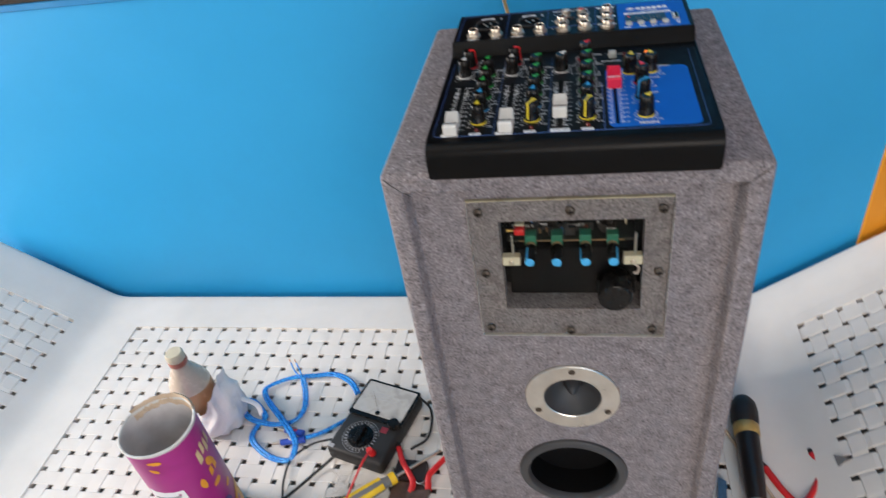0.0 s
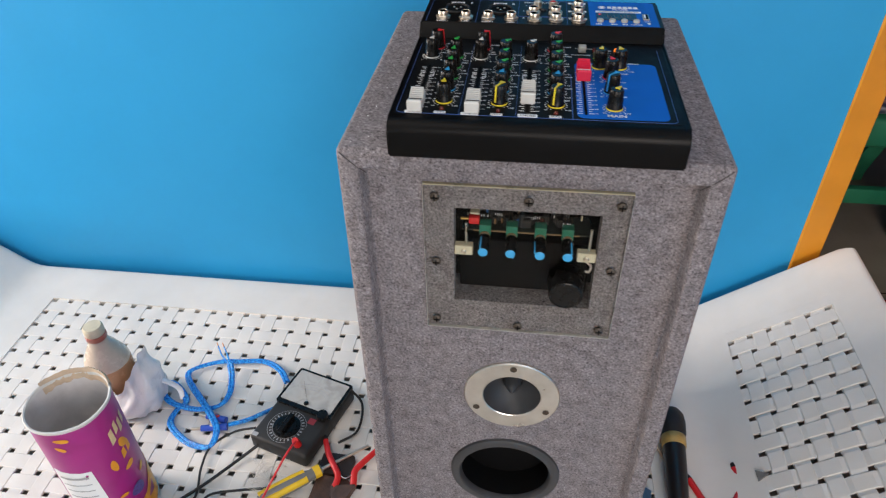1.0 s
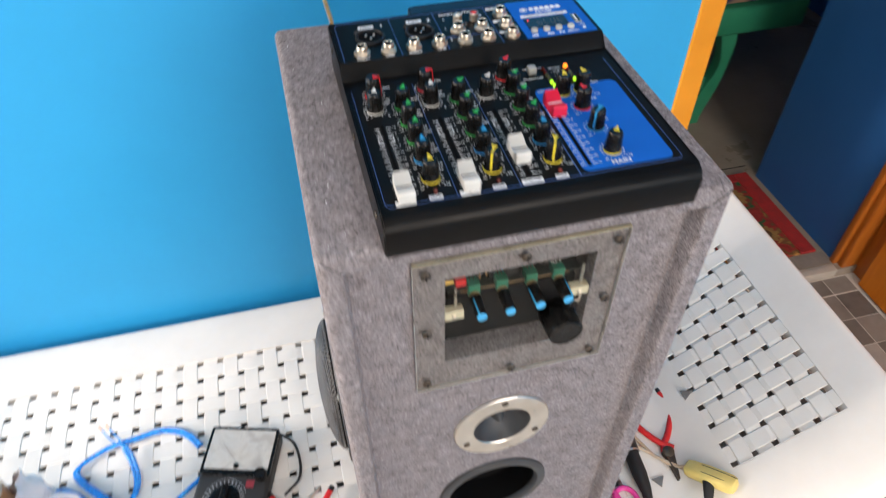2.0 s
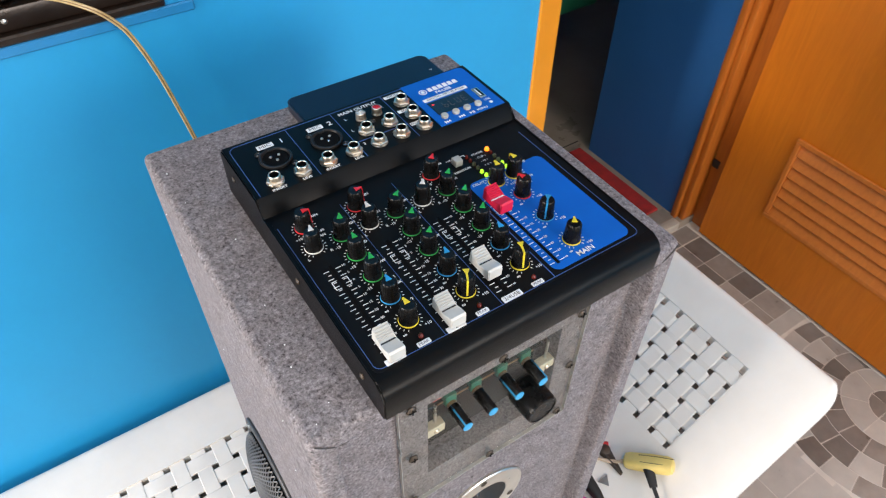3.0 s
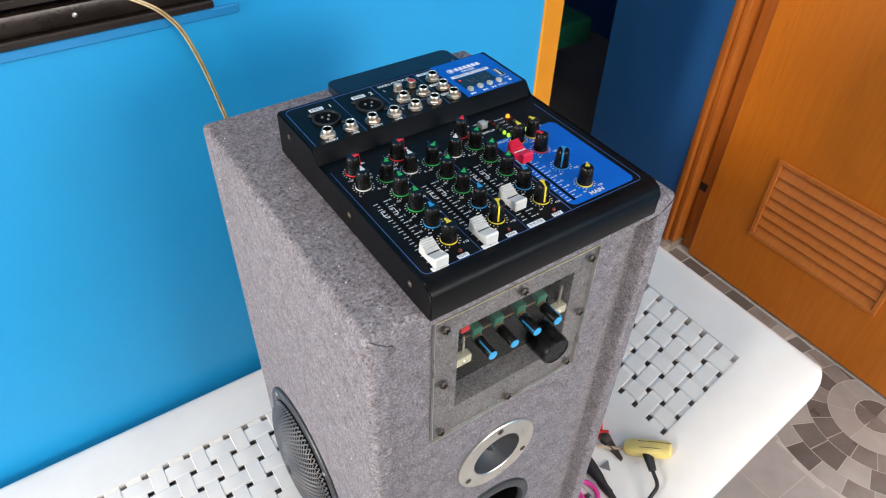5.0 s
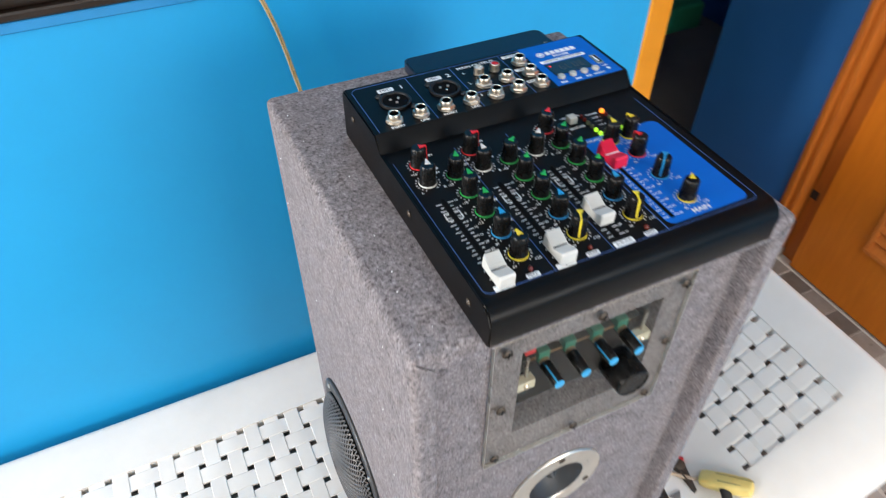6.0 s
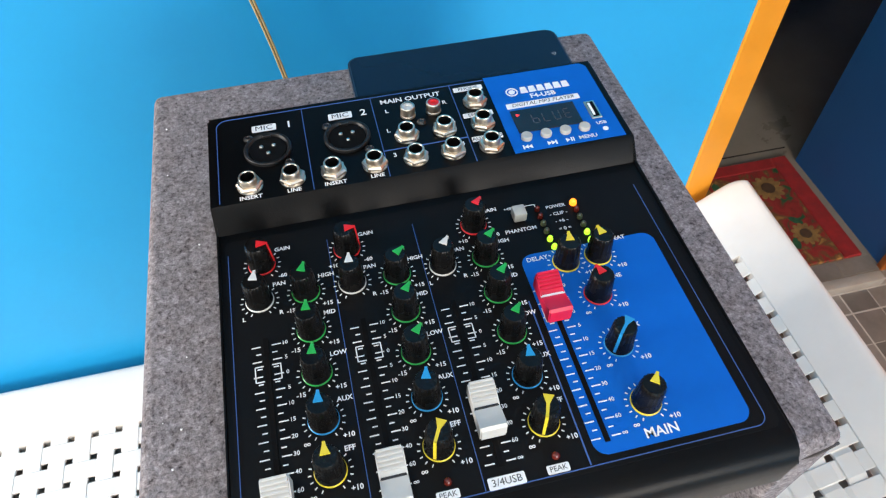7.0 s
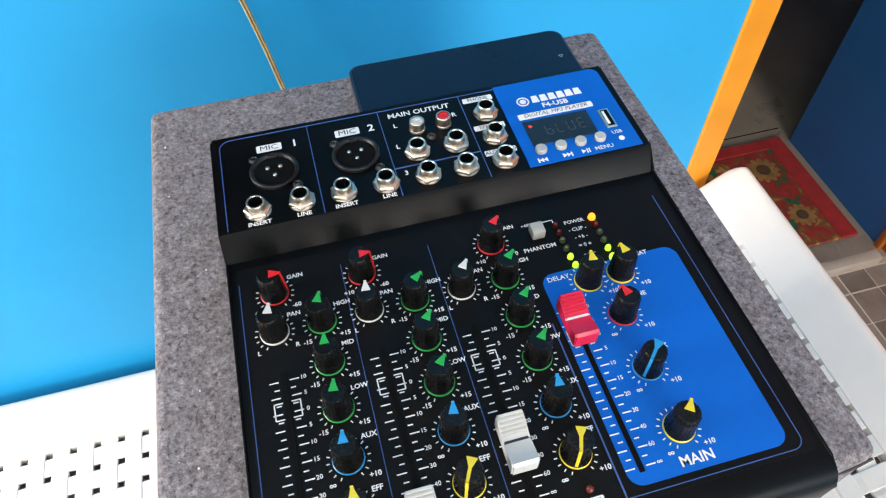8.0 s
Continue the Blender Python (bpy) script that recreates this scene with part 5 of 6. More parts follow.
part("strike_plate", box(B(), DOOR_X + 0.0190, DOOR_X + 0.0218, 0.5380, 0.5585, 0.246, 0.270, 0.001, 1), RUBBER, door, "small black strike plate")

# step into the room beyond: pale nosing, small stones behind it and one dark joint
NOSING = surface("pale_step_stone", (0.46, 0.42, 0.37), 0.45, vary=0.12, scale=18, bump=0.06)
inner = bpy.data.objects["floor_inner"]
part("step_nosing", box(B(), 0.524, 1.100, WALL_Y + 0.0115, WALL_Y + 0.036, FLOOR + 0.001, INNER + 0.0015, 0.002, 2), NOSING, inner, "pale worn nosing of the step")
STEP_STONE = surface("brown_grey_step_stone", (0.20, 0.17, 0.145), 0.4, vary=0.18, scale=22, bump=0.08, per_object=0.3)
near_edges = (0.560, 0.652, 0.760, 0.842, 0.938, 1.010, 1.103)
far_edges = (0.560, 0.640, 0.771, 0.850, 0.929, 1.016, 1.103)
for k in range(6):
    outline = [(near_edges[k] + 0.0015, WALL_Y + 0.038), (near_edges[k + 1] - 0.0015, WALL_Y + 0.038),
               (far_edges[k + 1] - 0.0015, 0.6215), (far_edges[k] + 0.0015, 0.6215)]
    part("stone", prism(B(), outline, INNER - 0.002, INNER + 0.0012), STEP_STONE, inner)
part("tile_joint", box(B(), 0.524, 1.107, 0.9835, 0.9865, INNER - 0.001, INNER + 0.0006), VOID, inner, "dark joint between floor tiles")

# ---- things beyond the doorway ----
GREEN = surface("green_bench_paint", (0.018, 0.20, 0.105), 0.4, vary=0.15, scale=12)
bench = thing("wooden_bench", (0.9, 1.35, INNER), "green painted wooden bench with curved legs beyond the doorway", "bench")
part("seat", box(B(), 0.30, 1.318, 1.20, 1.60, 0.372, 0.455, 0.014, 3), GREEN, bench)


def curved_leg(x, y):
    """A leg sawn from a board in a double curve."""
    rows = [(x + 0.018 * math.sin(5.2 * k / 14) - 0.014 * k / 14, 0.374 + (INNER - 0.374) * k / 14, 0.020 + 0.005 * math.cos(9.0 * k / 14)) for k in range(15)]
    outline = [(cx - w, z) for cx, z, w in rows] + [(cx + w, z) for cx, z, w in rows[::-1]]
    bm = B()
    a = [bm.verts.new((px, y - 0.018, z)) for px, z in outline]
    b = [bm.verts.new((px, y + 0.018, z)) for px, z in outline]
    ring_face(bm, a, b)
    bm.faces.new(a[::-1])
    bm.faces.new(b)
    bmesh.ops.recalc_face_normals(bm, faces=bm.faces[:])
    return bm


for x in (0.42, 1.092):
    for y in (1.235, 1.565):
        part("leg", curved_leg(x, y), GREEN, bench)
part("stretcher", box(B(), 0.43, 1.066, 1.226, 1.252, 0.185, 0.232, 0.005, 2), GREEN, bench)
bm = box(B(), 0.34, 1.20, 1.205, 1.58, 0.456, 0.575, 0.035, 4)
cloth = blotch_material("navy_patterned_cloth", [(0.016, 0.026, 0.075), (0.40, 0.42, 0.48), (0.018, 0.028, 0.08), (0.016, 0.024, 0.07), (0.42, 0.25, 0.16)], 8.0, 0.9, 1.0, 0.3)
solid("folded_blanket", bm, cloth, "navy blanket with pale and tan patterns on the bench", "blanket")
RUG_X, RUG_Y = -0.042, 0.052
bm = box(B(), 0.60 + RUG_X, 1.0825 + RUG_X, 0.572 + RUG_Y, 0.8655 + RUG_Y, INNER, INNER + 0.008, 0.002, 1)
rug = thing("door_mat", (0.82, 0.77, INNER), "red floral rug lying beyond the doorway", "rug")
part("woven_top", bm, blotch_material("red_floral_weave", [(0.016, 0.08, 0.026), (0.22, 0.016, 0.012), (0.30, 0.020, 0.016), (0.13, 0.065, 0.02), (0.42, 0.20, 0.05)], 26.0, 0.95, 3.0, 0.5), rug)
RUG_RED = surface("red_border_weave", (0.32, 0.016, 0.016), 0.95, vary=0.25, scale=40, bump=0.4)
for d in ((1.083, 1.1265, 0.572, 0.8995), (0.60, 1.0828, 0.866, 0.8995)):
    part("edge_band", box(B(), d[0] + RUG_X, d[1] + RUG_X, d[2] + RUG_Y, d[3] + RUG_Y, INNER, INNER + 0.009, 0.002, 1), RUG_RED, rug, "plain red woven border")
FLOWER = surface("tan_flower_weave", (0.25, 0.135, 0.04), 0.95, vary=0.35, scale=60, bump=0.4)
EYE_DARK = surface("dark_flower_weave", (0.07, 0.035, 0.015), 0.95, vary=0.3, scale=60)
rnd = random.Random(8)
LEAF_WEAVE = surface("green_leaf_weave", (0.02, 0.09, 0.035), 0.95, vary=0.4, scale=60, bump=0.4)
for x, y, size in ((1.025, 0.805, 0.040), (1.035, 0.655, 0.033), (0.87, 0.80, 0.036), (0.93, 0.68, 0.038), (0.80, 0.68, 0.036), (0.72, 0.80, 0.038), (0.68, 0.63, 0.034)):
    x, y = x + RUG_X, y + RUG_Y
    pts, turn = [], rnd.uniform(0, 6)
    for k in range(72):
        a = 2 * math.pi * k / 72
        r = size * (0.70 + 0.30 * abs(math.cos(6 * a)) ** 0.7)
        pts.append((x + r * math.cos(a + turn), y + r * math.sin(a + turn)))
    for q in range(3):
        a = turn + q * 2.1
        lx, ly = x + size * 1.25 * math.cos(a), y + size * 1.25 * math.sin(a)
        leaf = [(lx + size * (0.52 * math.cos(g) * math.cos(a + 0.8) - 0.27 * math.sin(g) * math.sin(a + 0.8)), ly + size * (0.52 * math.cos(g) * math.sin(a + 0.8) + 0.27 * math.sin(g) * math.cos(a + 0.8))) for g in [2 * math.pi * i / 16 for i in range(16)]]
        if max(p[0] for p in leaf) < 1.081 + RUG_X and max(p[1] for p in leaf) < 0.864 + RUG_Y and min(p[1] for p in leaf) > 0.574 + RUG_Y:
            part("leaf", prism(B(), leaf, INNER + 0.0081, INNER + 0.0086), LEAF_WEAVE, rug, "dark green woven leaf")
    fl = part("flower", prism(B(), pts, INNER + 0.0082, INNER + 0.0092), FLOWER, rug, "tan woven sunflower")
    part("flower_eye", lathe(B(), [(size * 0.42, 0), (size * 0.42, 0.001)], 24, pose(x, y, INNER + 0.0093)), EYE_DARK, fl)

# ---- floor tiles ----
STONE = surface("grey_brown_floor_stone", (0.225, 0.20, 0.18), 0.38, vary=0.18, scale=22, grain=250, bump=0.08, per_object=0.45)
STONE_PALE = surface("pale_floor_stone", (0.40, 0.375, 0.345), 0.38, vary=0.12, scale=12, grain=250, bump=0.06, per_object=0.10)
CX, CY = 1.075, -0.100
tile_h = 0.0038


def wedge(r0, r1, a0, a1, material):
    pts = [(CX + r1 * math.cos(a0 + (a1 - a0) * k / 4), CY + r1 * math.sin(a0 + (a1 - a0) * k / 4)) for k in range(5)]
    pts += [(CX + r0 * math.cos(a1 + (a0 - a1) * k / 4), CY + r0 * math.sin(a1 + (a0 - a1) * k / 4)) for k in range(5)] if r0 > 0.004 else [(CX, CY)]
    lim = DOOR_X - 0.002
    if min(p[0] for p in pts) > lim - 0.008:
        return
    pts = [(min(p[0], lim), p[1]) for p in pts]
    pts = [p for i, p in enumerate(pts) if (Vector(p) - Vector(pts[i - 1])).length > 1e-5]
    if len(pts) < 3 or max(p[1] for p in pts) > (WALL_Y - 0.01 if min(p[0] for p in pts) < 0.515 else WALL_Y + 0.011):
        return
    part("stone", prism(B(), pts, FLOOR - 0.004, FLOOR + 0.0002), material, ground, "", 20)


for ring, (r0, r1, n) in enumerate(((0.0, 0.045, 4), (0.047, 0.103, 7), (0.105, 0.152, 17), (0.154, 0.207, 20), (0.209, 0.255, 24))):
    for k in range(n):
        a0 = 2 * math.pi * (k + 0.5 * (ring % 2)) / n
        g = 0.0013 / max(r1, 0.03)
        pale = ring == 1 or (ring == 3 and k % 3 == 1) or (ring == 4 and k % 2 == 0)
        wedge(r0, r1, a0 + g, a0 + 2 * math.pi / n - g, STONE_PALE if pale else STONE)
S = 0.302
for i in range(-6, 3):
    for j in range(-5, 4):
        x0, y0 = 0.695 + i * S, -0.100 + j * S
        x1, y1 = x0 + S - 0.002, y0 + S - 0.002
        x1 = min(x1, DOOR_X - 0.002)
        y1 = min(y1, WALL_Y - 0.001 if x0 < 0.515 else WALL_Y + 0.011)
        if x1 - x0 < 0.012 or y1 - y0 < 0.012:
            continue
        near = max(math.hypot(x - CX, y - CY) for x in (x0, x1) for y in (y0, y1))
        if near < 0.258:
            continue
        if min(math.hypot(x - CX, y - CY) for x in (x0, x1, (x0 + x1) / 2) for y in (y0, y1, (y0 + y1) / 2)) < 0.258 or (x0 < CX < x1 and y0 < CY < y1):
            # cut the tile back along the fan
            cut = []
            for a in range(24):
                for b in range(24):
                    xa, ya = x0 + (x1 - x0) * a / 24, y0 + (y1 - y0) * b / 24
                    xb, yb = x0 + (x1 - x0) * (a + 1) / 24, y0 + (y1 - y0) * (b + 1) / 24
                    if min(math.hypot(x - CX, y - CY) for x in (xa, xb) for y in (ya, yb)) > 0.257:
                        cut.append((xa, xb, ya, yb))
            bm = B()
            for xa, xb, ya, yb in cut:
                prism(bm, [(xa, ya), (xb, ya), (xb, yb), (xa, yb)], FLOOR - 0.004, FLOOR)
            if cut:
                bmesh.ops.remove_doubles(bm, verts=bm.verts[:], dist=1e-5)
                part("tile", bm, STONE_PALE, ground)
            else:
                bm.free()
            continue
        if y0 > 0.15 and x0 > 0.6:
            # small darker stones before the threshold
            xs, ys = spread(x0, x1, 0.085), spread(y0, y1, 0.075)
            for xa, xb in [(p, q - 0.002) for p, q in zip(xs, xs[1:])]:
                for ya, yb in [(p, q - 0.002) for p, q in zip(ys, ys[1:])]:
                    part("stone", prism(B(), [(xa, ya), (xb, ya), (xb, yb), (xa, yb)], FLOOR - 0.004, FLOOR), STONE, ground)
            continue
        part("tile", prism(B(), [(x0, y0), (x1, y0), (x1, y1), (x0, y1)], FLOOR - 0.004, FLOOR), STONE_PALE, ground)

# ---- things on the lounger ----
Z = SEAT
placed_before = set(bpy.data.objects)

# snack can
CAN_X, CAN_Y, CAN_R, CAN_H = -0.541, 0.006, 0.0485, 0.222
PURPLE = blotch_material("purple_printed_card", [(0.30, 0.010, 0.16), (0.36, 0.014, 0.20), (0.40, 0.018, 0.22)], 14.0, 0.35, 3.0, 0.02)
CARD = surface("pale_inner_card", (0.60, 0.58, 0.58), 0.45, metal=0.0, vary=0.15, scale=25)
TORN = surface("torn_tan_paper", (0.52, 0.40, 0.29), 0.8, vary=0.2, scale=60, bump=0.3)
AMBER = surface("orange_print", (0.72, 0.30, 0.02), 0.4, vary=0.15, scale=40)
CREAM = surface("cream_print", (0.66, 0.50, 0.28), 0.4, vary=0.12, scale=60)
can = thing("snack_can", (CAN_X, CAN_Y, Z), "open purple cardboard snack can with a torn paper rim", "can")
at_can = pose(CAN_X, CAN_Y, Z)
part("tube", lathe(B(), [(CAN_R - 0.001, 0.001), (CAN_R, 0.003), (CAN_R, CAN_H - 0.004)], 64, at_can, (False, False)), PURPLE, can, "purple printed cardboard wall")
part("inner_wall", lathe(B(), [(CAN_R - 0.0016, CAN_H - 0.003), (CAN_R - 0.0016, 0.004), (0.0, 0.004)], 64, at_can, (False, False)), CARD, can, "grey foil-lined inside")
part("bottom_ring", lathe(B(), [(CAN_R - 0.002, 0.0), (CAN_R + 0.0008, 0.0), (CAN_R + 0.0008, 0.0035), (CAN_R - 0.001, 0.0040)], 64, at_can, (False, False)), STEEL, can)
bm = B()
lathe(bm, [(CAN_R - 0.0020, CAN_H - 0.005), (CAN_R - 0.0016, CAN_H - 0.0008), (CAN_R + 0.0002, CAN_H), (CAN_R + 0.0014, CAN_H - 0.0012), (CAN_R + 0.0010, CAN_H - 0.0040), (CAN_R + 0.0001, CAN_H - 0.0055)], 96, at_can, (False, False))
for v in bm.verts:
    a = math.atan2(v.co.y - CAN_Y, v.co.x - CAN_X)
    v.co.z += 0.0016 * noise.noise(Vector((3 * math.cos(a), 3 * math.sin(a), 0.3)))
    v.co.z -= 0.0022 * max(0.0, math.cos(a - 1.9)) ** 6
part("rim", bm, CAP_WHITE, can, "rolled white paper rim")
bm = B()
prev = None
for k in range(26):
    a = radians(35 + 125 * k / 25)
    hgt = 0.0035 + 0.0030 * noise.noise(Vector((k * 0.5, 0.2, 0.7)))
    q = [bm.verts.new(at_can @ Vector((r * math.cos(a), r * math.sin(a), z))) for r, z in ((CAN_R + 0.0018, CAN_H - 0.008 - hgt), (CAN_R + 0.0022, CAN_H + 0.001 + hgt * 0.5), (CAN_R - 0.0004, CAN_H + 0.0015 + hgt), (CAN_R - 0.0030, CAN_H - 0.007 - 2 * hgt))]
    if prev:
        for i in range(3):
            bm.faces.new((prev[i], q[i], q[i + 1], prev[i + 1]))
    prev = q
part("torn_seal", bm, TORN, can, "torn tan paper left of the seal")


def wrap(outline, lift=0.0006):
    """A printed patch bent round the can: pairs of (degrees, height)."""
    bm = B()
    pts = []
    for (a0, z0), (a1, z1) in zip(outline, outline[1:] + outline[:1]):
        for k in range(4):
            pts.append((a0 + (a1 - a0) * k / 4, z0 + (z1 - z0) * k / 4))
    ca, cz = sum(p[0] for p in pts) / len(pts), sum(p[1] for p in pts) / len(pts)
    rings = []
    for f in (1.0, 0.66, 0.33):
        rings.append([bm.verts.new(at_can @ Vector(((CAN_R + lift) * math.cos(radians(40 + ca + (a - ca) * f)), (CAN_R + lift) * math.sin(radians(40 + ca + (a - ca) * f)), cz + (z - cz) * f))) for a, z in pts])
    for a, b in zip(rings, rings[1:]):
        ring_face(bm, a, b)
    bm.faces.new(rings[-1])
    return bm


def chip_shape(a, z, w, h, tilt):
    out = []
    for k in range(12):
        q = 2 * math.pi * k / 12
        x, y = w * math.cos(q), h * math.sin(q) * (1 + 0.25 * math.cos(q))
        c, s = math.cos(radians(tilt)), math.sin(radians(tilt))
        out.append((a + (x * c - y * s) * 1.18e3, z + x * s + y * c))
    return out


for a, z, w, h, tilt in ((246, 0.205, 0.009, 0.0035, -10), (240, 0.190, 0.007, 0.003, -35), (291, 0.128, 0.0045, 0.0105, 5), (318, 0.150, 0.006, 0.010, 30), (312, 0.110, 0.008, 0.005, 20), (285, 0.070, 0.006, 0.003, 0), (330, 0.085, 0.007, 0.004, 30)):
    part("printed_chip", wrap(chip_shape(a, z, w, h, tilt), 0.0007), AMBER, can, "orange printed snack piece")
part("orange_band", wrap([(282, 0.006), (300, 0.034), (318, 0.040), (340, 0.060), (375, 0.075), (375, 0.006), (330, 0.005)], 0.0005), AMBER, can, "orange printed lower band")
part("facts_label", wrap([(205, 0.012), (268, 0.012), (262, 0.140), (205, 0.145)], 0.0005), PRINT_WHITE, can, "white printed facts panel")
for k in range(9):
    z = 0.128 - 0.0125 * k
    part("text_bar", wrap([(212, z), (255, z), (255, z + (0.004 if k == 0 else 0.0018)), (212, z + (0.004 if k == 0 else 0.0018))], 0.0009), PRINT_GREY, can)
for k, (a, z, w, h) in enumerate(((306, 0.172, 9, 0.026), (317, 0.180, 8, 0.022), (327, 0.176, 8, 0.024), (338, 0.180, 8, 0.022), (312, 0.135, 9, 0.018), (324, 0.138, 9, 0.018))):
    part("logo_block", wrap([(a - w / 2, z - h / 2), (a + w / 2, z - h / 2 + 0.004), (a + w / 2 - 1, z + h / 2), (a - w / 2 + 1, z + h / 2 - 0.003)], 0.0009), CREAM if k < 4 else AMBER, can, "plain printed logo block")
part("badge", wrap(chip_shape(307, 0.062, 0.011, 0.010, 20), 0.0010), surface("violet_print", (0.10, 0.07, 0.25), 0.4, vary=0.4, scale=250), can, "violet round badge")

# bottle in a plastic bag
BOX, BOY = -0.632, 0.186
bottle = thing("plastic_bottle", (BOX, BOY, Z), "cloudy plastic bottle half full of amber liquid with a tan cap", "bottle")
at_b = pose(BOX, BOY, Z, 0, 0, 0)
CLOUDY = surface("cloudy_bottle_plastic", (0.62, 0.52, 0.42), 0.25, vary=0.12, scale=30, bump=0.05)
TEA = surface("amber_liquid_behind_plastic", (0.55, 0.29, 0.15), 0.2, vary=0.15, scale=30)
part("lower_body", lathe(B(), [(0.030, 0), (0.034, 0.004), (0.034, 0.083), (0.0335, 0.088)], 40, at_b), TEA, bottle, "amber liquid filled part")
part("shoulder", lathe(B(), [(0.0335, 0.088), (0.031, 0.098), (0.022, 0.117), (0.0145, 0.130), (0.0135, 0.136)], 40, at_b, (False, True)), CLOUDY, bottle)
part("neck_ring", lathe(B(), [(0.0140, 0.1365), (0.0152, 0.1385), (0.0152, 0.1450), (0.0142, 0.1460)], 32, at_b), surface("red_neck_seal", (0.45, 0.13, 0.09), 0.4, vary=0.2, scale=60), bottle, "reddish neck seal")
part("cap", lathe(B(), [(0.0140, 0.1463), (0.0146, 0.1480), (0.0146, 0.1580), (0.0125, 0.1610)], 32, at_b), IVORY, bottle, "tan screw cap")
BAG = surface("thin_white_bag_film", (0.82, 0.79, 0.80), 0.35, vary=0.06, scale=25, bump=0.1)
bm = B()
rings = []
for i in range(17):
    f = i / 16
    z = 0.100 * f
    ring = []
    for k in range(56):
        a = 2 * math.pi * k / 56
        r = 0.038 + 0.011 * math.sin(math.pi * min(1, f * 1.25)) - 0.004 * f
        r += 0.0065 * noise.noise(Vector((2.6 * math.cos(a), 2.6 * math.sin(a), 4 * f))) + 0.003 * noise.noise(Vector((8 * math.cos(a), 8 * math.sin(a), 7 * f + 3)))
        side = max(0.0, math.cos(a - 0.1))
        zz = z * (0.55 + 0.60 * side) + (0.006 * noise.noise(Vector((3 * math.cos(a), 3 * math.sin(a), 9))) if i == 16 else 0)
        ring.append(bm.verts.new((BOX + 0.030 + r * math.cos(a), BOY - 0.004 + r * math.sin(a), Z + 0.001 + zz)))
    rings.append(ring)
for a, b in zip(rings, rings[1:]):
    ring_face(bm, a, b)
bag = thing("plastic_bag", (BOX + 0.012, BOY - 0.006, Z), "crumpled thin white plastic bag round the bottle", "bag")
part("film", bm, BAG, bag, "", 70)
bm = sweep(B(), [(BOX + 0.055, BOY - 0.004, Z + 0.070), (BOX + 0.072, BOY + 0.006, Z + 0.045), (BOX + 0.092, BOY + 0.012, Z + 0.020), (BOX + 0.100, BOY + 0.002, Z + 0.005)], 0.007, 10, 6, (1.0, 0.5), 0.5)
part("handle", bm, BAG, bag, "twisted bag handle")

# blue audio cable
blue_cable = thing("audio_cable", (-0.47, 0.20, Z), "coiled clear-blue twin audio cable with bare ends and plugs", "cable")
# paler blues are gloss streaks painted into the insulation colour
BLUE_CLEAR = blotch_material("clear_blue_insulation_glints", [(0.001, 0.07, 0.36), (0.002, 0.19, 0.70), (0.003, 0.27, 0.82), (0.06, 0.50, 0.92)], 420.0, 0.10, 1.0, 0.35)
zc = Z + 0.0042
loop = [(-0.375, 0.241, zc), (-0.395, 0.266, zc), (-0.427, 0.281, zc), (-0.467, 0.277, zc), (-0.505, 0.271, zc), (-0.539, 0.253, zc), (-0.545, 0.238, zc), (-0.524, 0.210, zc + 0.007), (-0.492, 0.179, zc + 0.009), (-0.457, 0.142, zc + 0.010), (-0.449, 0.124, zc + 0.006), (-0.455, 0.105, zc), (-0.486, 0.108, zc), (-0.517, 0.126, zc), (-0.533, 0.144, zc), (-0.532, 0.167, zc), (-0.525, 0.186, zc), (-0.551, 0.210, zc + 0.006), (-0.572, 0.216, zc + 0.002), (-0.574, 0.202, zc), (-0.550, 0.181, zc), (-0.519, 0.171, zc + 0.002), (-0.492, 0.169, zc + 0.004), (-0.467, 0.181, zc + 0.002), (-0.461, 0.208, zc), (-0.469, 0.240, zc + 0.004), (-0.478, 0.260, zc + 0.010)]
for d, h in ((-0.0019, 0), (0.0019, 0.0006)):
    part("strand", sweep(B(), [(x + d, y + d * 0.7, z + h) for x, y, z in loop], 0.0030, 9, 6), BLUE_CLEAR, blue_cable)
for dx in (0.0, -0.010):
    part("bare_end", sweep(B(), [(-0.478 + dx * 0.2, 0.260, zc + 0.010), (-0.488 + dx, 0.276, zc + 0.014), (-0.500 + dx, 0.292, zc + 0.017)], 0.0016, 8, 6, (1.0, 0.7)), BLUE_CLEAR, blue_cable)
    part("bare_tip", rod(B(), (-0.500 + dx, 0.292, zc + 0.017), (-0.505 + dx, 0.299, zc + 0.018), 0.0009), surface("copper_strand", (0.45, 0.20, 0.09), 0.35, metal=1.0), blue_cable)
part("tail", sweep(B(), [(-0.375, 0.190, zc), (-0.393, 0.176, zc), (-0.416, 0.159, zc), (-0.440, 0.148, zc)], 0.0034, 9, 6), BLUE_CLEAR, blue_cable)
NAVY = surface("blue_plug_plastic", (0.02, 0.07, 0.42), 0.35, vary=0.15, scale=60)
for p0, p1, m in (((-0.440, 0.144, zc + 0.001), (-0.479, 0.136, zc + 0.001), IVORY), ((-0.446, 0.154, zc + 0.002), (-0.479, 0.160, zc + 0.001), RED_PLASTIC)):
    plug = part("plug", rod(B(), p0, p1, 0.0058, 0.0048), NAVY, blue_cable, "blue phono plug")
    d = (Vector(p1) - Vector(p0)).normalized()
    part("contact", rod(B(), Vector(p1), Vector(p1) + d * 0.014, 0.0030, 0.0026), CHROME, plug)
    mid = (Vector(p0) + Vector(p1)) / 2 + Vector((0, 0, 0.0042))
    part("colour_mark", box(B(), mid.x - 0.006, mid.x + 0.006, mid.y - 0.0022, mid.y + 0.0022, mid.z, mid.z + 0.0016, 0.0005, 1), m, plug)

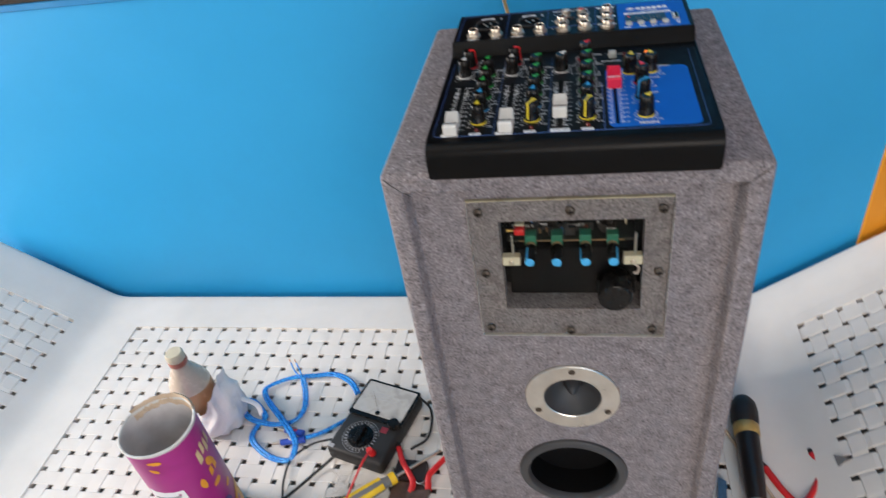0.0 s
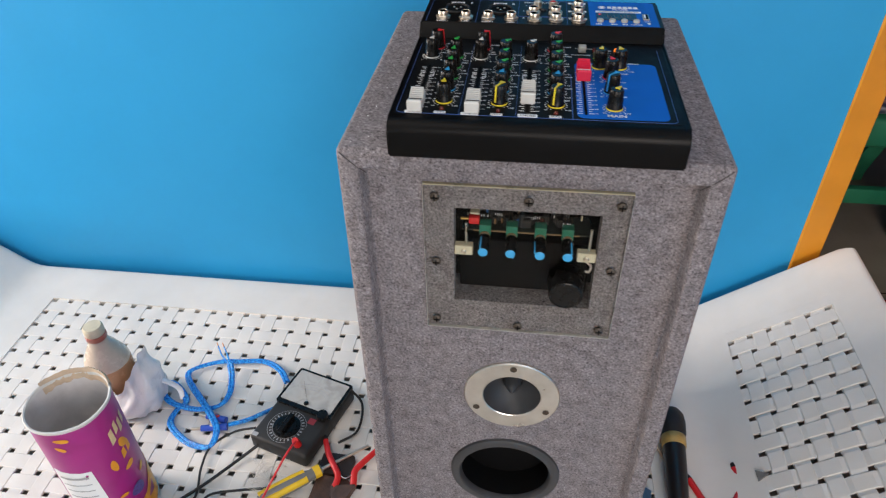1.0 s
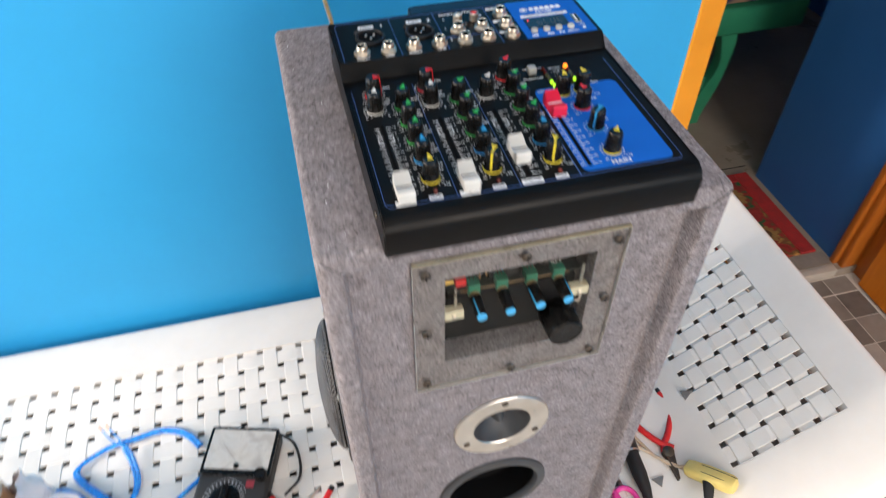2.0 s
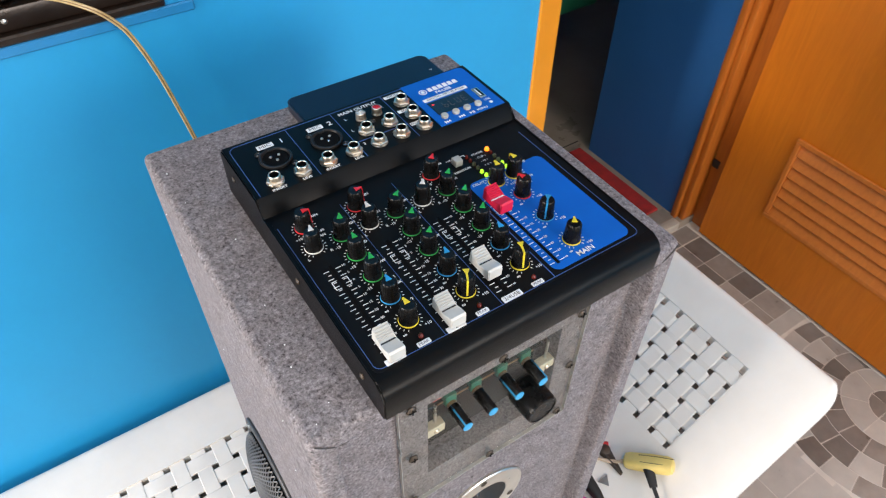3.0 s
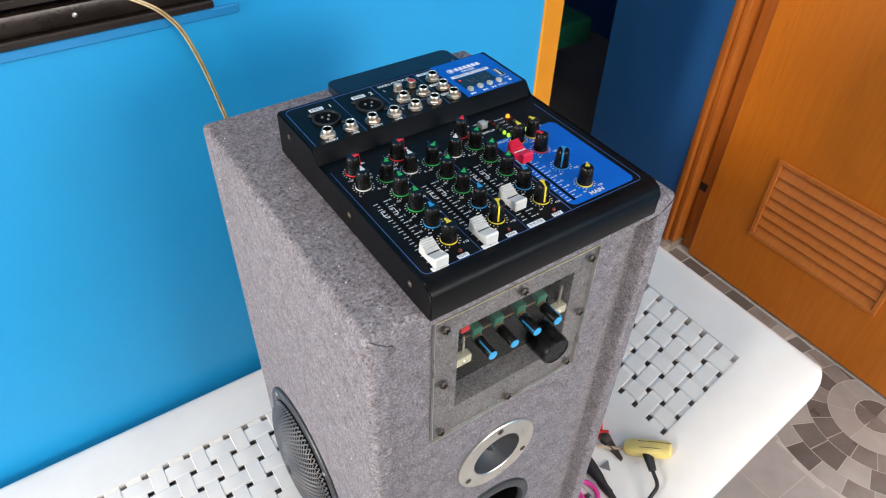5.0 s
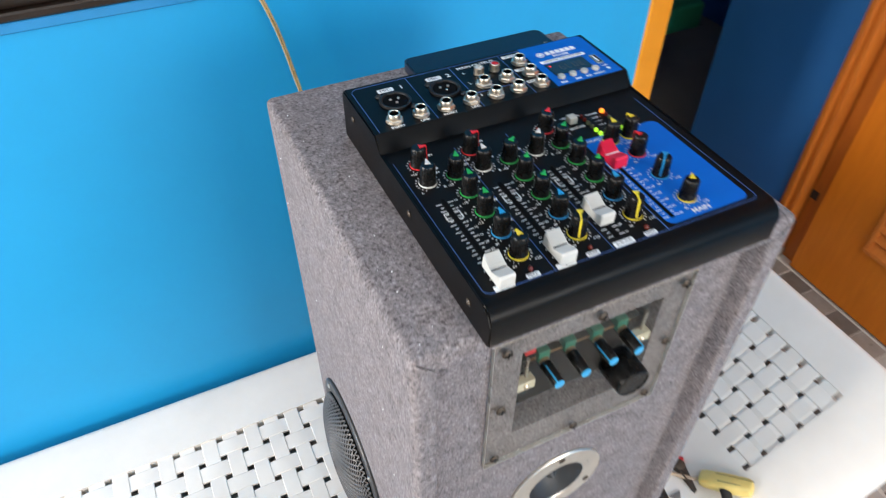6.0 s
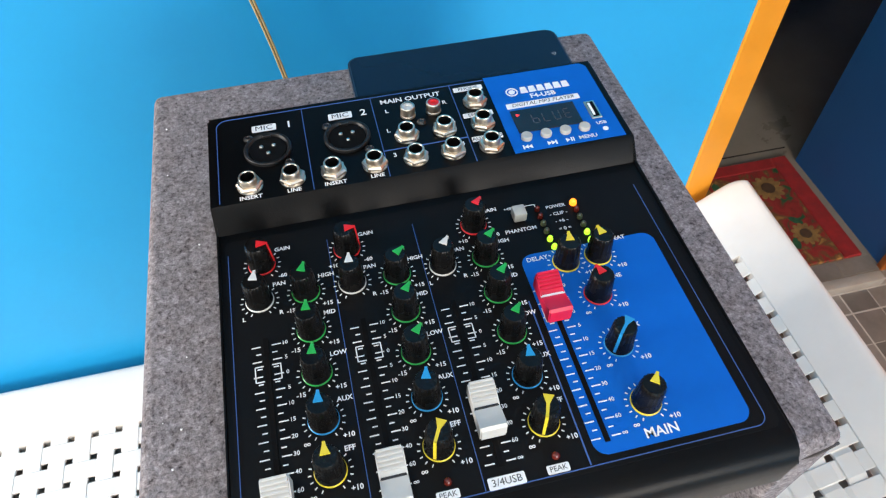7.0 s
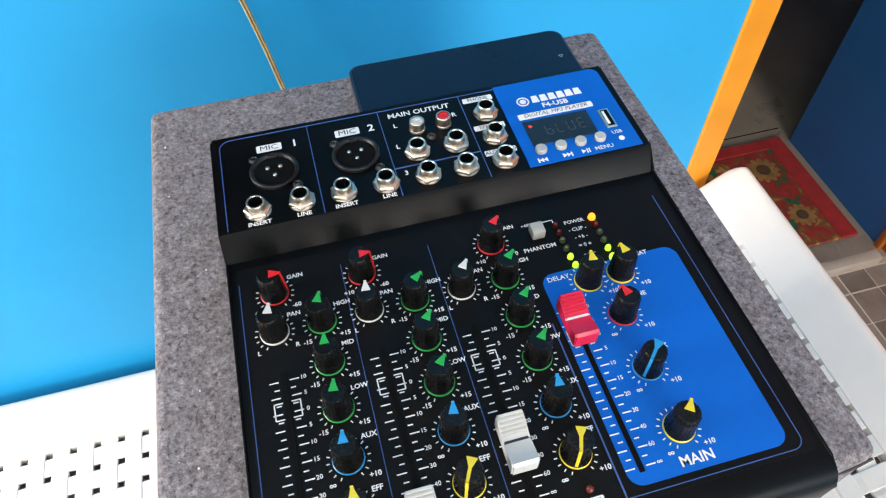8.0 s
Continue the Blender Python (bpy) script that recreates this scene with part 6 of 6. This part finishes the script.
# analogue multimeter
MM = pose(-0.3235, 0.170, Z, 0, 0, -17) @ Matrix.Diagonal((0.93, 0.93, 0.93, 1))
meter = thing("multimeter", (-0.3235, 0.170, Z), "black analogue multimeter with a clear pale dial window", "multimeter")


def moved(bm, m):
    bmesh.ops.transform(bm, matrix=m, verts=bm.verts[:])
    return bm


part("case", moved(box(B(), -0.0530, 0.0530, -0.0760, 0.0760, 0.0, 0.0300, 0.006, 3), MM), RUBBER, meter, "black plastic case")
part("dial_window_frame", moved(prism(B(), round_rect(-0.0525, 0.0525, -0.0020, 0.0755, 0.004), 0.0300, 0.0345), MM), KNOB_BLACK, meter)
DIAL = blotch_material("pale_printed_dial", [(0.36, 0.35, 0.33), (0.46, 0.45, 0.43), (0.41, 0.39, 0.36)], 40.0, 0.25, 2.0, 0.0)
dial = part("dial", moved(prism(B(), round_rect(-0.0480, 0.0480, 0.0060, 0.0710, 0.002), 0.0346, 0.0352), MM), DIAL, meter, "pale dial under scratched clear plastic")
bm = B()
for r in (0.055, 0.049, 0.044):
    pts = arc_pts(0.0, -0.004, r, 55, 125, 14)
    stroke(bm, pts, 0.0007, 0.0352, 0.0002)
part("scale_arc", moved(bm, MM), PRINT_GREY, dial, "grey printed scale arcs")
bm = B()
stroke(bm, [(0.002, 0.012), (-0.030, 0.050)], 0.0003, 0.0354, 0.0002)
part("needle", moved(bm, MM), PRINT_BLACK, dial)
part("zero_screw", moved(lathe(B(), [(0.0042, 0.0352), (0.0042, 0.0366), (0.003, 0.0372)], 18, pose(0.0, 0.0110, 0)), MM), KNOB_BLACK, meter)
sel = part("selector_knob", moved(lathe(B(), [(0.0220, 0.0300), (0.0220, 0.0325), (0.0170, 0.0335), (0.0165, 0.0345)], 40, pose(-0.006, -0.038, 0)), MM), KNOB_BLACK, meter, "round black range selector")
part("selector_bar", moved(box(B(), -0.0105, -0.0015, -0.0570, -0.0190, 0.0345, 0.0420, 0.0012, 1), MM), KNOB_BLACK, sel)
bm = B()
for k in range(28):
    a = radians(360 * k / 28)
    c, s = math.cos(a), math.sin(a)
    stroke(bm, [(-0.006 + 0.0245 * c, -0.038 + 0.0245 * s), (-0.006 + 0.0285 * c, -0.038 + 0.0285 * s)], 0.0014 if k % 3 else 0.0022, 0.0302, 0.0002)
stroke(bm, arc_pts(-0.006, -0.038, 0.0232, 0, 360, 40), 0.0005, 0.0302, 0.0002)
stroke(bm, arc_pts(-0.006, -0.038, 0.0312, 20, 300, 40), 0.0005, 0.0302, 0.0002)
tagged(part("range_print", moved(bm, MM), PRINT_GREY, meter, "grey printed range ring"), kind="stuff")
part("range_tab", moved(box(B(), 0.0200, 0.0320, -0.0190, -0.0080, 0.0301, 0.0306), MM), surface("dull_red_print", (0.22, 0.02, 0.03), 0.5), meter, "dull red printed range field")
part("ohm_wheel", moved(lathe(B(), [(0.0095, 0.0300), (0.0098, 0.0360), (0.0090, 0.0390)], 28, pose(0.0400, -0.0020, 0.0045)), MM), KNOB_BLACK, meter, "black adjusting wheel")
part("jack_label", moved(box(B(), -0.0500, -0.0400, -0.0730, -0.0660, 0.0301, 0.0305), MM), PRINT_GREY, meter)
plugp = MM @ Vector((0.030, -0.060, 0.0300))
part("probe_plug", lathe(B(), [(0.0060, 0), (0.0060, 0.010), (0.0050, 0.018), (0.0042, 0.020)], 20, Matrix.Translation(plugp) @ pose(0, 0, 0, 18, 0, 0)), RED_PLASTIC, meter, "red probe plug")
top = plugp + Vector((0.002, -0.008, 0.020))
lead = thing("probe_lead", (-0.30, 0.02, Z), "thin red test lead running from the multimeter", "cable")
part("lead", sweep(B(), [top, top + Vector((-0.006, -0.030, 0.004)), (-0.335, 0.020, Z + 0.030), (-0.352, -0.030, Z + 0.006), (-0.360, -0.075, Z + 0.003)], 0.0017, 8, 8), RED_PLASTIC, lead)
part("lead", sweep(B(), [(-0.312, -0.075, Z + 0.003), (-0.319, -0.035, Z + 0.003), (-0.327, -0.018, Z + 0.003), (-0.322, 0.002, Z + 0.003), (-0.307, 0.010, Z + 0.003), (-0.289, 0.011, Z + 0.004), (-0.277, 0.003, Z + 0.004), (-0.272, -0.020, Z + 0.003)], 0.0017, 8, 8), RED_PLASTIC, lead)
wires = thing("test_lead", (-0.42, 0.05, Z), "thin black test leads lying on the lounger", "cable")
for pts, r in (([(-0.392, 0.142, Z + 0.012), (-0.425, 0.135, Z + 0.006), (-0.452, 0.108, Z + 0.003), (-0.452, 0.070, Z + 0.003), (-0.442, 0.020, Z + 0.003), (-0.470, -0.02, Z + 0.003)], 0.0018), ([(-0.380, 0.112, Z + 0.010), (-0.402, 0.090, Z + 0.003), (-0.436, 0.045, Z + 0.003), (-0.470, 0.005, Z + 0.004), (-0.50, -0.04, Z + 0.003)], 0.0024), ([(-0.290, 0.062, Z + 0.004), (-0.330, 0.052, Z + 0.003), (-0.380, 0.042, Z + 0.003), (-0.418, 0.026, Z + 0.010), (-0.420, 0.004, Z + 0.016), (-0.405, -0.006, Z + 0.016), (-0.372, -0.004, Z + 0.007)], 0.0019), ([(-0.262, 0.225, Z + 0.020), (-0.240, 0.205, Z + 0.010), (-0.238, 0.160, Z + 0.004), (-0.262, 0.135, Z + 0.004)], 0.0020), ([(-0.378, -0.021, Z + 0.003), (-0.348, -0.024, Z + 0.003), (-0.314, -0.020, Z + 0.003), (-0.294, -0.004, Z + 0.003), (-0.278, 0.018, Z + 0.004)], 0.0019)):
    part("lead", sweep(B(), pts, r, 8, 8), RUBBER, wires)
probe = thing("test_probe", (-0.31, 0.010, Z), "slim black test probe", "probe")
part("grip", sweep(B(), [(-0.370, -0.004, Z + 0.006), (-0.335, 0.006, Z + 0.007), (-0.296, 0.016, Z + 0.007)], 0.0052, 12, 6, (0.8, 1.0)), RUBBER, probe)
part("collar", rod(B(), (-0.296, 0.016, Z + 0.007), (-0.272, 0.023, Z + 0.007), 0.0058, 0.0035), surface("smoky_clear_plastic", (0.16, 0.19, 0.21), 0.25, vary=0.2, scale=60), probe)
part("needle_tip", rod(B(), (-0.272, 0.023, Z + 0.007), (-0.256, 0.027, Z + 0.006), 0.0010, 0.0004), STEEL, probe)

# screwdriver
sd = thing("screwdriver", (-0.28, 0.075, Z), "screwdriver with a yellow and grey handle", "screwdriver")
h0, h1, tip = Vector((-0.345, 0.022, Z + 0.013)), Vector((-0.272, 0.082, Z + 0.013)), Vector((-0.214, 0.131, Z + 0.010))
GREY_H = surface("grey_handle_plastic", (0.17, 0.17, 0.17), 0.4, vary=0.12, scale=60)
ln = (h1 - h0).length
bm = B()
n, prof = 12, [(0.0075, 0), (0.0100, 0.006), (0.0108, 0.03), (0.0100, ln * 0.72), (0.0075, ln * 0.82), (0.0088, ln * 0.93), (0.0060, ln)]
lathe(bm, prof, n, along(h0, h1))
part("handle", bm, GREY_H, sd, "ribbed grey handle")
for side in (0.0, 1.0):
    up = Vector((-0.45, 0.55, 0.75)).normalized() if side < 0.5 else Vector((0.5, -0.6, 0.5)).normalized()
    a, b = h0 + up * 0.0068 + (h1 - h0) * 0.02, h0 + up * 0.0068 + (h1 - h0) * 0.74
    part("yellow_inlay", sweep(B(), [a, (a + b) / 2 + up * 0.0008, b], 0.0052, 10, 6), YELLOW_PLASTIC, sd, "yellow grip inlay")
ce = h0 + (h1 - h0) * 0.92
part("yellow_collar", rod(B(), ce - (h1 - h0) * 0.05, ce + (h1 - h0) * 0.05, 0.0092), YELLOW_PLASTIC, sd, "yellow collar")
part("shaft", rod(B(), h1, tip, 0.0026, 0.0024), CHROME, sd, "bright steel shaft")

nose = thing("long_nose_pliers", (0.284, 0.07, Z), "long-nose pliers with slim red grips lying open", "pliers")
zt = Z + 0.0060
for pts in ([(0.3145, 0.152, zt + 0.006), (0.3175, 0.136, zt + 0.006), (0.3120, 0.110, zt + 0.003), (0.2960, 0.086, zt), (0.2840, 0.074, zt), (0.2775, 0.062, zt)], [(0.2500, 0.130, zt), (0.2570, 0.114, zt), (0.2660, 0.095, zt), (0.2790, 0.076, zt + 0.0006), (0.2940, 0.064, zt + 0.0006)]):
    part("grip", sweep(B(), pts, 0.0048, 12, 7, (1.0, 0.95), 0.85), RED_PLASTIC, nose, "slim red dipped grip")
    d = (Vector(pts[0]) - Vector(pts[1])).normalized()
    part("grip_end", rod(B(), Vector(pts[0]), Vector(pts[0]) + d * 0.007, 0.0046, 0.0034), RUBBER, nose, "black grip end")
part("pivot", lathe(B(), [(0.0085, 0.0010), (0.0085, 0.0100), (0.0060, 0.0116)], 20, pose(0.2830, 0.060, Z)), DARK_STEEL, nose)
for sgn in (-1, 1):
    part("jaw", prism(B(), [(0.2830 + 0.0002 * sgn, 0.060), (0.2830 + 0.0075 * sgn, 0.057), (0.2800 + 0.0030 * sgn, 0.030), (0.2785 + 0.0012 * sgn, 0.018), (0.2785 + 0.0002 * sgn, 0.018)][::sgn], Z + 0.0015, Z + 0.0095), DARK_STEEL, nose, "dark steel jaw")
BROWN_PL = surface("rusty_brown_steel", (0.075, 0.042, 0.032), 0.6, vary=0.45, scale=70, bump=0.3)
BLOCK_DARK = surface("dark_brown_block", (0.022, 0.013, 0.011), 0.45, vary=0.3, scale=60, bump=0.15)
WORN_RED = surface("worn_pale_red_plastic", (0.42, 0.085, 0.06), 0.55, vary=0.35, scale=70, bump=0.15)
solid("plastic_block", prism(B(), round_rect(-0.024, 0.024, -0.017, 0.017, 0.004), 0.0, 0.009), BLOCK_DARK, "flat dark brown block lying under the red grips", "block").matrix_world = pose(-0.254, 0.096, Z, 0, 0, -3)
cutters = thing("side_cutters", (-0.236, 0.075, Z), "small side cutters with slim red grips beside the loudspeaker", "pliers")
zt = Z + 0.0135
for pts in ([(-0.279, 0.131, zt), (-0.268, 0.107, zt), (-0.254, 0.087, zt), (-0.2455, 0.072, zt), (-0.2475, 0.053, zt - 0.003)], [(-0.200, 0.121, zt), (-0.207, 0.111, zt), (-0.217, 0.096, zt), (-0.2235, 0.083, zt), (-0.2215, 0.063, zt - 0.003)]):
    part("grip", sweep(B(), pts, 0.0046, 12, 7, (0.9, 1.1), 0.85), RED_PLASTIC, cutters, "slim red dipped grip")
    d = (Vector(pts[0]) - Vector(pts[1])).normalized()
    part("grip_end", rod(B(), Vector(pts[0]), Vector(pts[0]) + d * 0.007, 0.0044, 0.0034), RUBBER, cutters, "black grip end")
part("spring", sweep(B(), [(-0.246, 0.078, zt), (-0.237, 0.070, zt + 0.002), (-0.230, 0.072, zt + 0.002), (-0.222, 0.084, zt)], 0.0009, 8, 6), STEEL, cutters, "steel spring wire")
part("jaw", prism(B(), [(-0.252, 0.056), (-0.218, 0.062), (-0.224, 0.044), (-0.238, 0.030), (-0.250, 0.042)], Z + 0.0045, Z + 0.0150), BROWN_PL, cutters, "rusty steel jaw")
iron = thing("wire_stripper", (-0.262, 0.005, Z), "old rusty hand tool with worn red handles", "pliers")
part("head", moved(prism(B(), [(-0.026, -0.022), (-0.010, -0.030), (0.012, -0.030), (0.024, -0.012), (0.026, 0.020), (0.020, 0.024), (-0.020, 0.026), (-0.026, 0.020)], 0.0005, 0.0042), pose(-0.254, 0.052, Z, 0, 0, -5)), BROWN_PL, iron, "flat rusty steel head")
part("pivot", lathe(B(), [(0.0165, 0), (0.0165, 0.008), (0.0150, 0.0105), (0.0055, 0.0110), (0.0050, 0.0130), (0.0035, 0.0140)], 28, pose(-0.256, 0.010, Z)), BROWN_PL, iron, "round rusty pivot")
part("handle", sweep(B(), [(-0.258, -0.004, Z + 0.009), (-0.266, -0.032, Z + 0.010), (-0.276, -0.075, Z + 0.010)], 0.0115, 12, 6, (0.85, 1.0), 0.7), WORN_RED, iron, "worn pale red handle")
part("handle", sweep(B(), [(-0.243, 0.020, Z + 0.005), (-0.226, 0.008, Z + 0.006), (-0.204, -0.024, Z + 0.006), (-0.192, -0.055, Z + 0.006)], 0.0050, 10, 6, (1.0, 1.0), 0.7), DARK_STEEL, iron, "bare grey steel handle")

# tangle of fine wire
tangle = B()
rw = random.Random(11)
for k in range(9):
    pts = [(-0.352 + rw.uniform(-0.028, 0.028), 0.066 + rw.uniform(-0.026, 0.03), Z + rw.uniform(0.001, 0.012)) for _ in range(6)]
    sweep(tangle, pts, 0.00022, 5, 6)
solid("wire_tangle", tangle, STEEL, "small tangle of fine bare wire", "wire", "stuff")

# pale green scrubbing wad
rw = random.Random(5)
wad = B()
for k in range(1500):
    u, w = rw.uniform(-1, 1), rw.uniform(-1, 1)
    cx, cy = -0.446 + 0.050 * u, -0.036 + 0.040 * w
    cz = Z + 0.004 + (1 - 0.8 * max(abs(u), abs(w)) ** 3) * rw.uniform(0.0, 0.030)
    q = rw.uniform(0.0015, 0.0055)
    v = [wad.verts.new((cx + q * rw.uniform(-1, 1), cy + q * rw.uniform(-1, 1), max(Z, cz + q * rw.uniform(-0.7, 0.7)))) for _ in range(4)]
    wad.faces.new(v[:3])
    wad.faces.new((v[0], v[2], v[3]))
    wad.faces.new((v[0], v[3], v[1]))
    wad.faces.new((v[1], v[3], v[2]))
bm = wad
solid("scrub_wad", wad, blotch_material("grey_green_fibre", [(0.17, 0.22, 0.15), (0.30, 0.36, 0.26), (0.40, 0.42, 0.30), (0.48, 0.43, 0.20)], 40.0, 0.85, 3.0, 0.4), "crumpled grey-green fibre wad in shallow tray", "scrubber", "stuff")

# microphone
mic = thing("microphone", (0.232, 0.14, Z), "black handheld microphone with a gold collar and cable", "microphone")
ax0, ax1 = Vector((0.2365, 0.236, Z + 0.021)), Vector((0.2265, 0.060, Z + 0.014))
M2 = along(ax0, ax1)
part("head", lathe(B(), [(0.004, -0.004), (0.012, -0.0015), (0.0178, 0.008), (0.0196, 0.020), (0.0190, 0.040), (0.0172, 0.046)], 36, M2), RUBBER, mic, "black mesh head")
part("collar", lathe(B(), [(0.0173, 0.0465), (0.0182, 0.048), (0.0176, 0.062), (0.0164, 0.064)], 36, M2), surface("worn_gold_tape", (0.48, 0.33, 0.11), 0.4, metal=0.3, vary=0.25, scale=60, bump=0.2), mic, "gold collar")
part("body", lathe(B(), [(0.0162, 0.0645), (0.0160, 0.075), (0.0146, 0.130), (0.0120, 0.165), (0.0110, 0.168)], 36, M2), SATIN_BLACK, mic, "black tapered body")
part("ring", lathe(B(), [(0.0120, 0.1655), (0.0126, 0.1665), (0.0124, 0.1685)], 32, M2, (False, False)), STEEL, mic, "thin bright ring")
part("connector", lathe(B(), [(0.0105, 0.168), (0.0105, 0.200), (0.0080, 0.222), (0.0042, 0.238), (0.0040, 0.250)], 28, M2), RUBBER, mic, "black cable connector")
tail = M2 @ Vector((0, 0, 0.248))
part("cable", sweep(B(), [tail, tail + Vector((-0.002, -0.030, -0.006)), (0.232, -0.060, Z + 0.004), (0.250, -0.110, Z - 0.02)], 0.0032, 9, 8), RUBBER, mic, "black rubber cable")

# scissors, thin probes and bits beside the loudspeaker
sc = thing("scissors", (0.182, 0.05, Z), "small scissors with pink plastic handles", "scissors")
part("blade", moved(prism(B(), [(-0.006, -0.01), (0.006, -0.01), (0.0075, 0.05), (-0.0035, 0.055)], 0.001, 0.004), pose(0.183, 0.058, Z, 0, 0, -6)), surface("blue_grey_blade", (0.12, 0.17, 0.22), 0.35, metal=0.6, vary=0.2, scale=80), sc)
PINK = surface("pink_plastic", (0.70, 0.05, 0.28), 0.4, vary=0.1, scale=50)
for cx, cy, r in ((0.168, 0.012, 0.017), (0.194, 0.008, 0.016)):
    part("finger_loop", sweep(B(), [(cx + r * math.cos(2 * math.pi * k / 12), cy + r * 1.2 * math.sin(2 * math.pi * k / 12), Z + 0.005) for k in range(13)], 0.0038, 9, 4), PINK, sc, "pink finger loop")
part("pivot", lathe(B(), [(0.003, 0), (0.003, 0.0045), (0.002, 0.006)], 14, pose(0.182, 0.044, Z)), RED_PLASTIC, sc)
for nm, p0, p1, r, m in (("stick", (0.195, 0.225, Z + 0.004), (0.262, 0.060, Z + 0.004), 0.0022, TORN), ("stick", (0.262, 0.060, Z + 0.004), (0.300, 0.020, Z + 0.012), 0.0022, TORN)):
    solid("bamboo_stick", rod(B(), p0, p1, r), m, "thin tan stick on the lounger", "stick")
for x, y, a in ((0.340, 0.128, 10), (0.2515, 0.0257, 40)):
    bm = prism(B(), [(-0.006, -0.008), (0.011, -0.003), (-0.004, 0.009)], 0.0006, 0.0022)
    if x > X_R:
        moved(bm, pose(x, y, bed(x), 0, -math.degrees(math.atan(SLOPE)), a))
    else:
        moved(bm, pose(x, y, Z, 0, 0, a))
    solid("plastic_offcut", bm, GREY_H, "small grey triangular plastic offcut", "offcut")

# yellow extension socket with a black plug
ex = thing("extension_socket", (0.316, 0.015, Z), "flat yellow extension socket with a black plug in it", "socket")
e0, e1 = Vector((0.2932, 0.0306, Z + 0.0136)), Vector((0.3320, -0.0238, Z + 0.0408))
ln = (e1 - e0).length
bm = B()
rings = []
for f, w in ((0.0, 0.0060), (0.03, 0.0095), (0.12, 0.0112), (0.5, 0.0124), (0.88, 0.0120), (0.97, 0.0100), (1.0, 0.0062)):
    loop = []
    for k in range(24):
        c, q = math.cos(2 * math.pi * k / 24), math.sin(2 * math.pi * k / 24)
        loop.append(bm.verts.new((w * 1.05 * math.copysign(abs(c) ** 0.6, c), w * 0.85 * math.copysign(abs(q) ** 0.6, q), f * ln)))
    rings.append(loop)
for lo, hi in zip(rings, rings[1:]):
    ring_face(bm, lo, hi)
bm.faces.new(rings[0][::-1])
bm.faces.new(rings[-1])
part("block", moved(bm, along(e0, e1)), surface("pale_yellow_plastic", (0.72, 0.56, 0.18), 0.4, vary=0.10, scale=50), ex, "pale yellow rounded block")
for side, f0, f1 in ((0.006, 0.25, 0.95), (-0.006, 0.30, 0.75)):
    lift = Vector((side * 0.8, side * 0.55, 0.0112))
    part("mould_seam", sweep(B(), [e0 + (e1 - e0) * f0 + lift * 0.96, e0 + (e1 - e0) * (f0 + f1) / 2 + lift, e0 + (e1 - e0) * f1 + lift * 0.93], 0.0005, 6, 6), BLOCK_DARK, ex, "dark line moulded in the block")
pp = e0 + (e1 - e0) * 0.45
part("plug", sweep(B(), [pp + Vector((-0.004, -0.008, 0.001)), pp + Vector((-0.010, -0.020, -0.001)), pp + Vector((-0.016, -0.032, -0.004))], 0.0085, 12, 6, (1.0, 0.7), 0.8), RUBBER, ex, "black plug")
q = pp + Vector((-0.016, -0.032, -0.004))
part("cord", sweep(B(), [q, q + Vector((-0.010, -0.020, -0.006)), (0.262, -0.055, Z + 0.004), (0.270, -0.088, Z + 0.004), (0.30, -0.125, Z - 0.03), (0.34, -0.15, Z - 0.12)], 0.0030, 9, 8), RUBBER, ex, "black cord")
part("cord", sweep(B(), [e0, e0 + Vector((-0.014, 0.008, -0.006)), (0.262, 0.062, Z + 0.004), (0.240, 0.085, Z + 0.004)], 0.0022, 8, 6), TORN, ex, "tan cord")
jk = thing("jack_cable", (0.222, 0.03, Z), "black cable with a jack plug lying on the lounger", "cable")
part("plug", rod(B(), (0.2285, 0.0480, Z + 0.007), (0.2225, 0.0200, Z + 0.007), 0.0066, 0.0048), RUBBER, jk)
part("cord", sweep(B(), [(0.2225, 0.0200, Z + 0.007), (0.2205, 0.000, Z + 0.004), (0.2230, -0.028, Z + 0.004), (0.240, -0.075, Z + 0.004), (0.27, -0.115, Z - 0.02)], 0.0030, 9, 8), RUBBER, jk)

# the loose things are drawn at 0.97 of their size: set each to size, on its spot of the lounger
FULL, SPOT_X, SPOT_Y = 1.030, 0.009, 0.0155
for ob in [o for o in bpy.data.objects if o not in placed_before and o.parent is None]:
    p = ob.location.copy()
    x = FULL * p.x + SPOT_X
    rise = bed(x) - bed(p.x) if p.x > X_R + 0.02 else 0.0
    ob.location = (x, FULL * p.y + SPOT_Y, p.z + rise)
    ob.scale = (FULL, FULL, FULL)
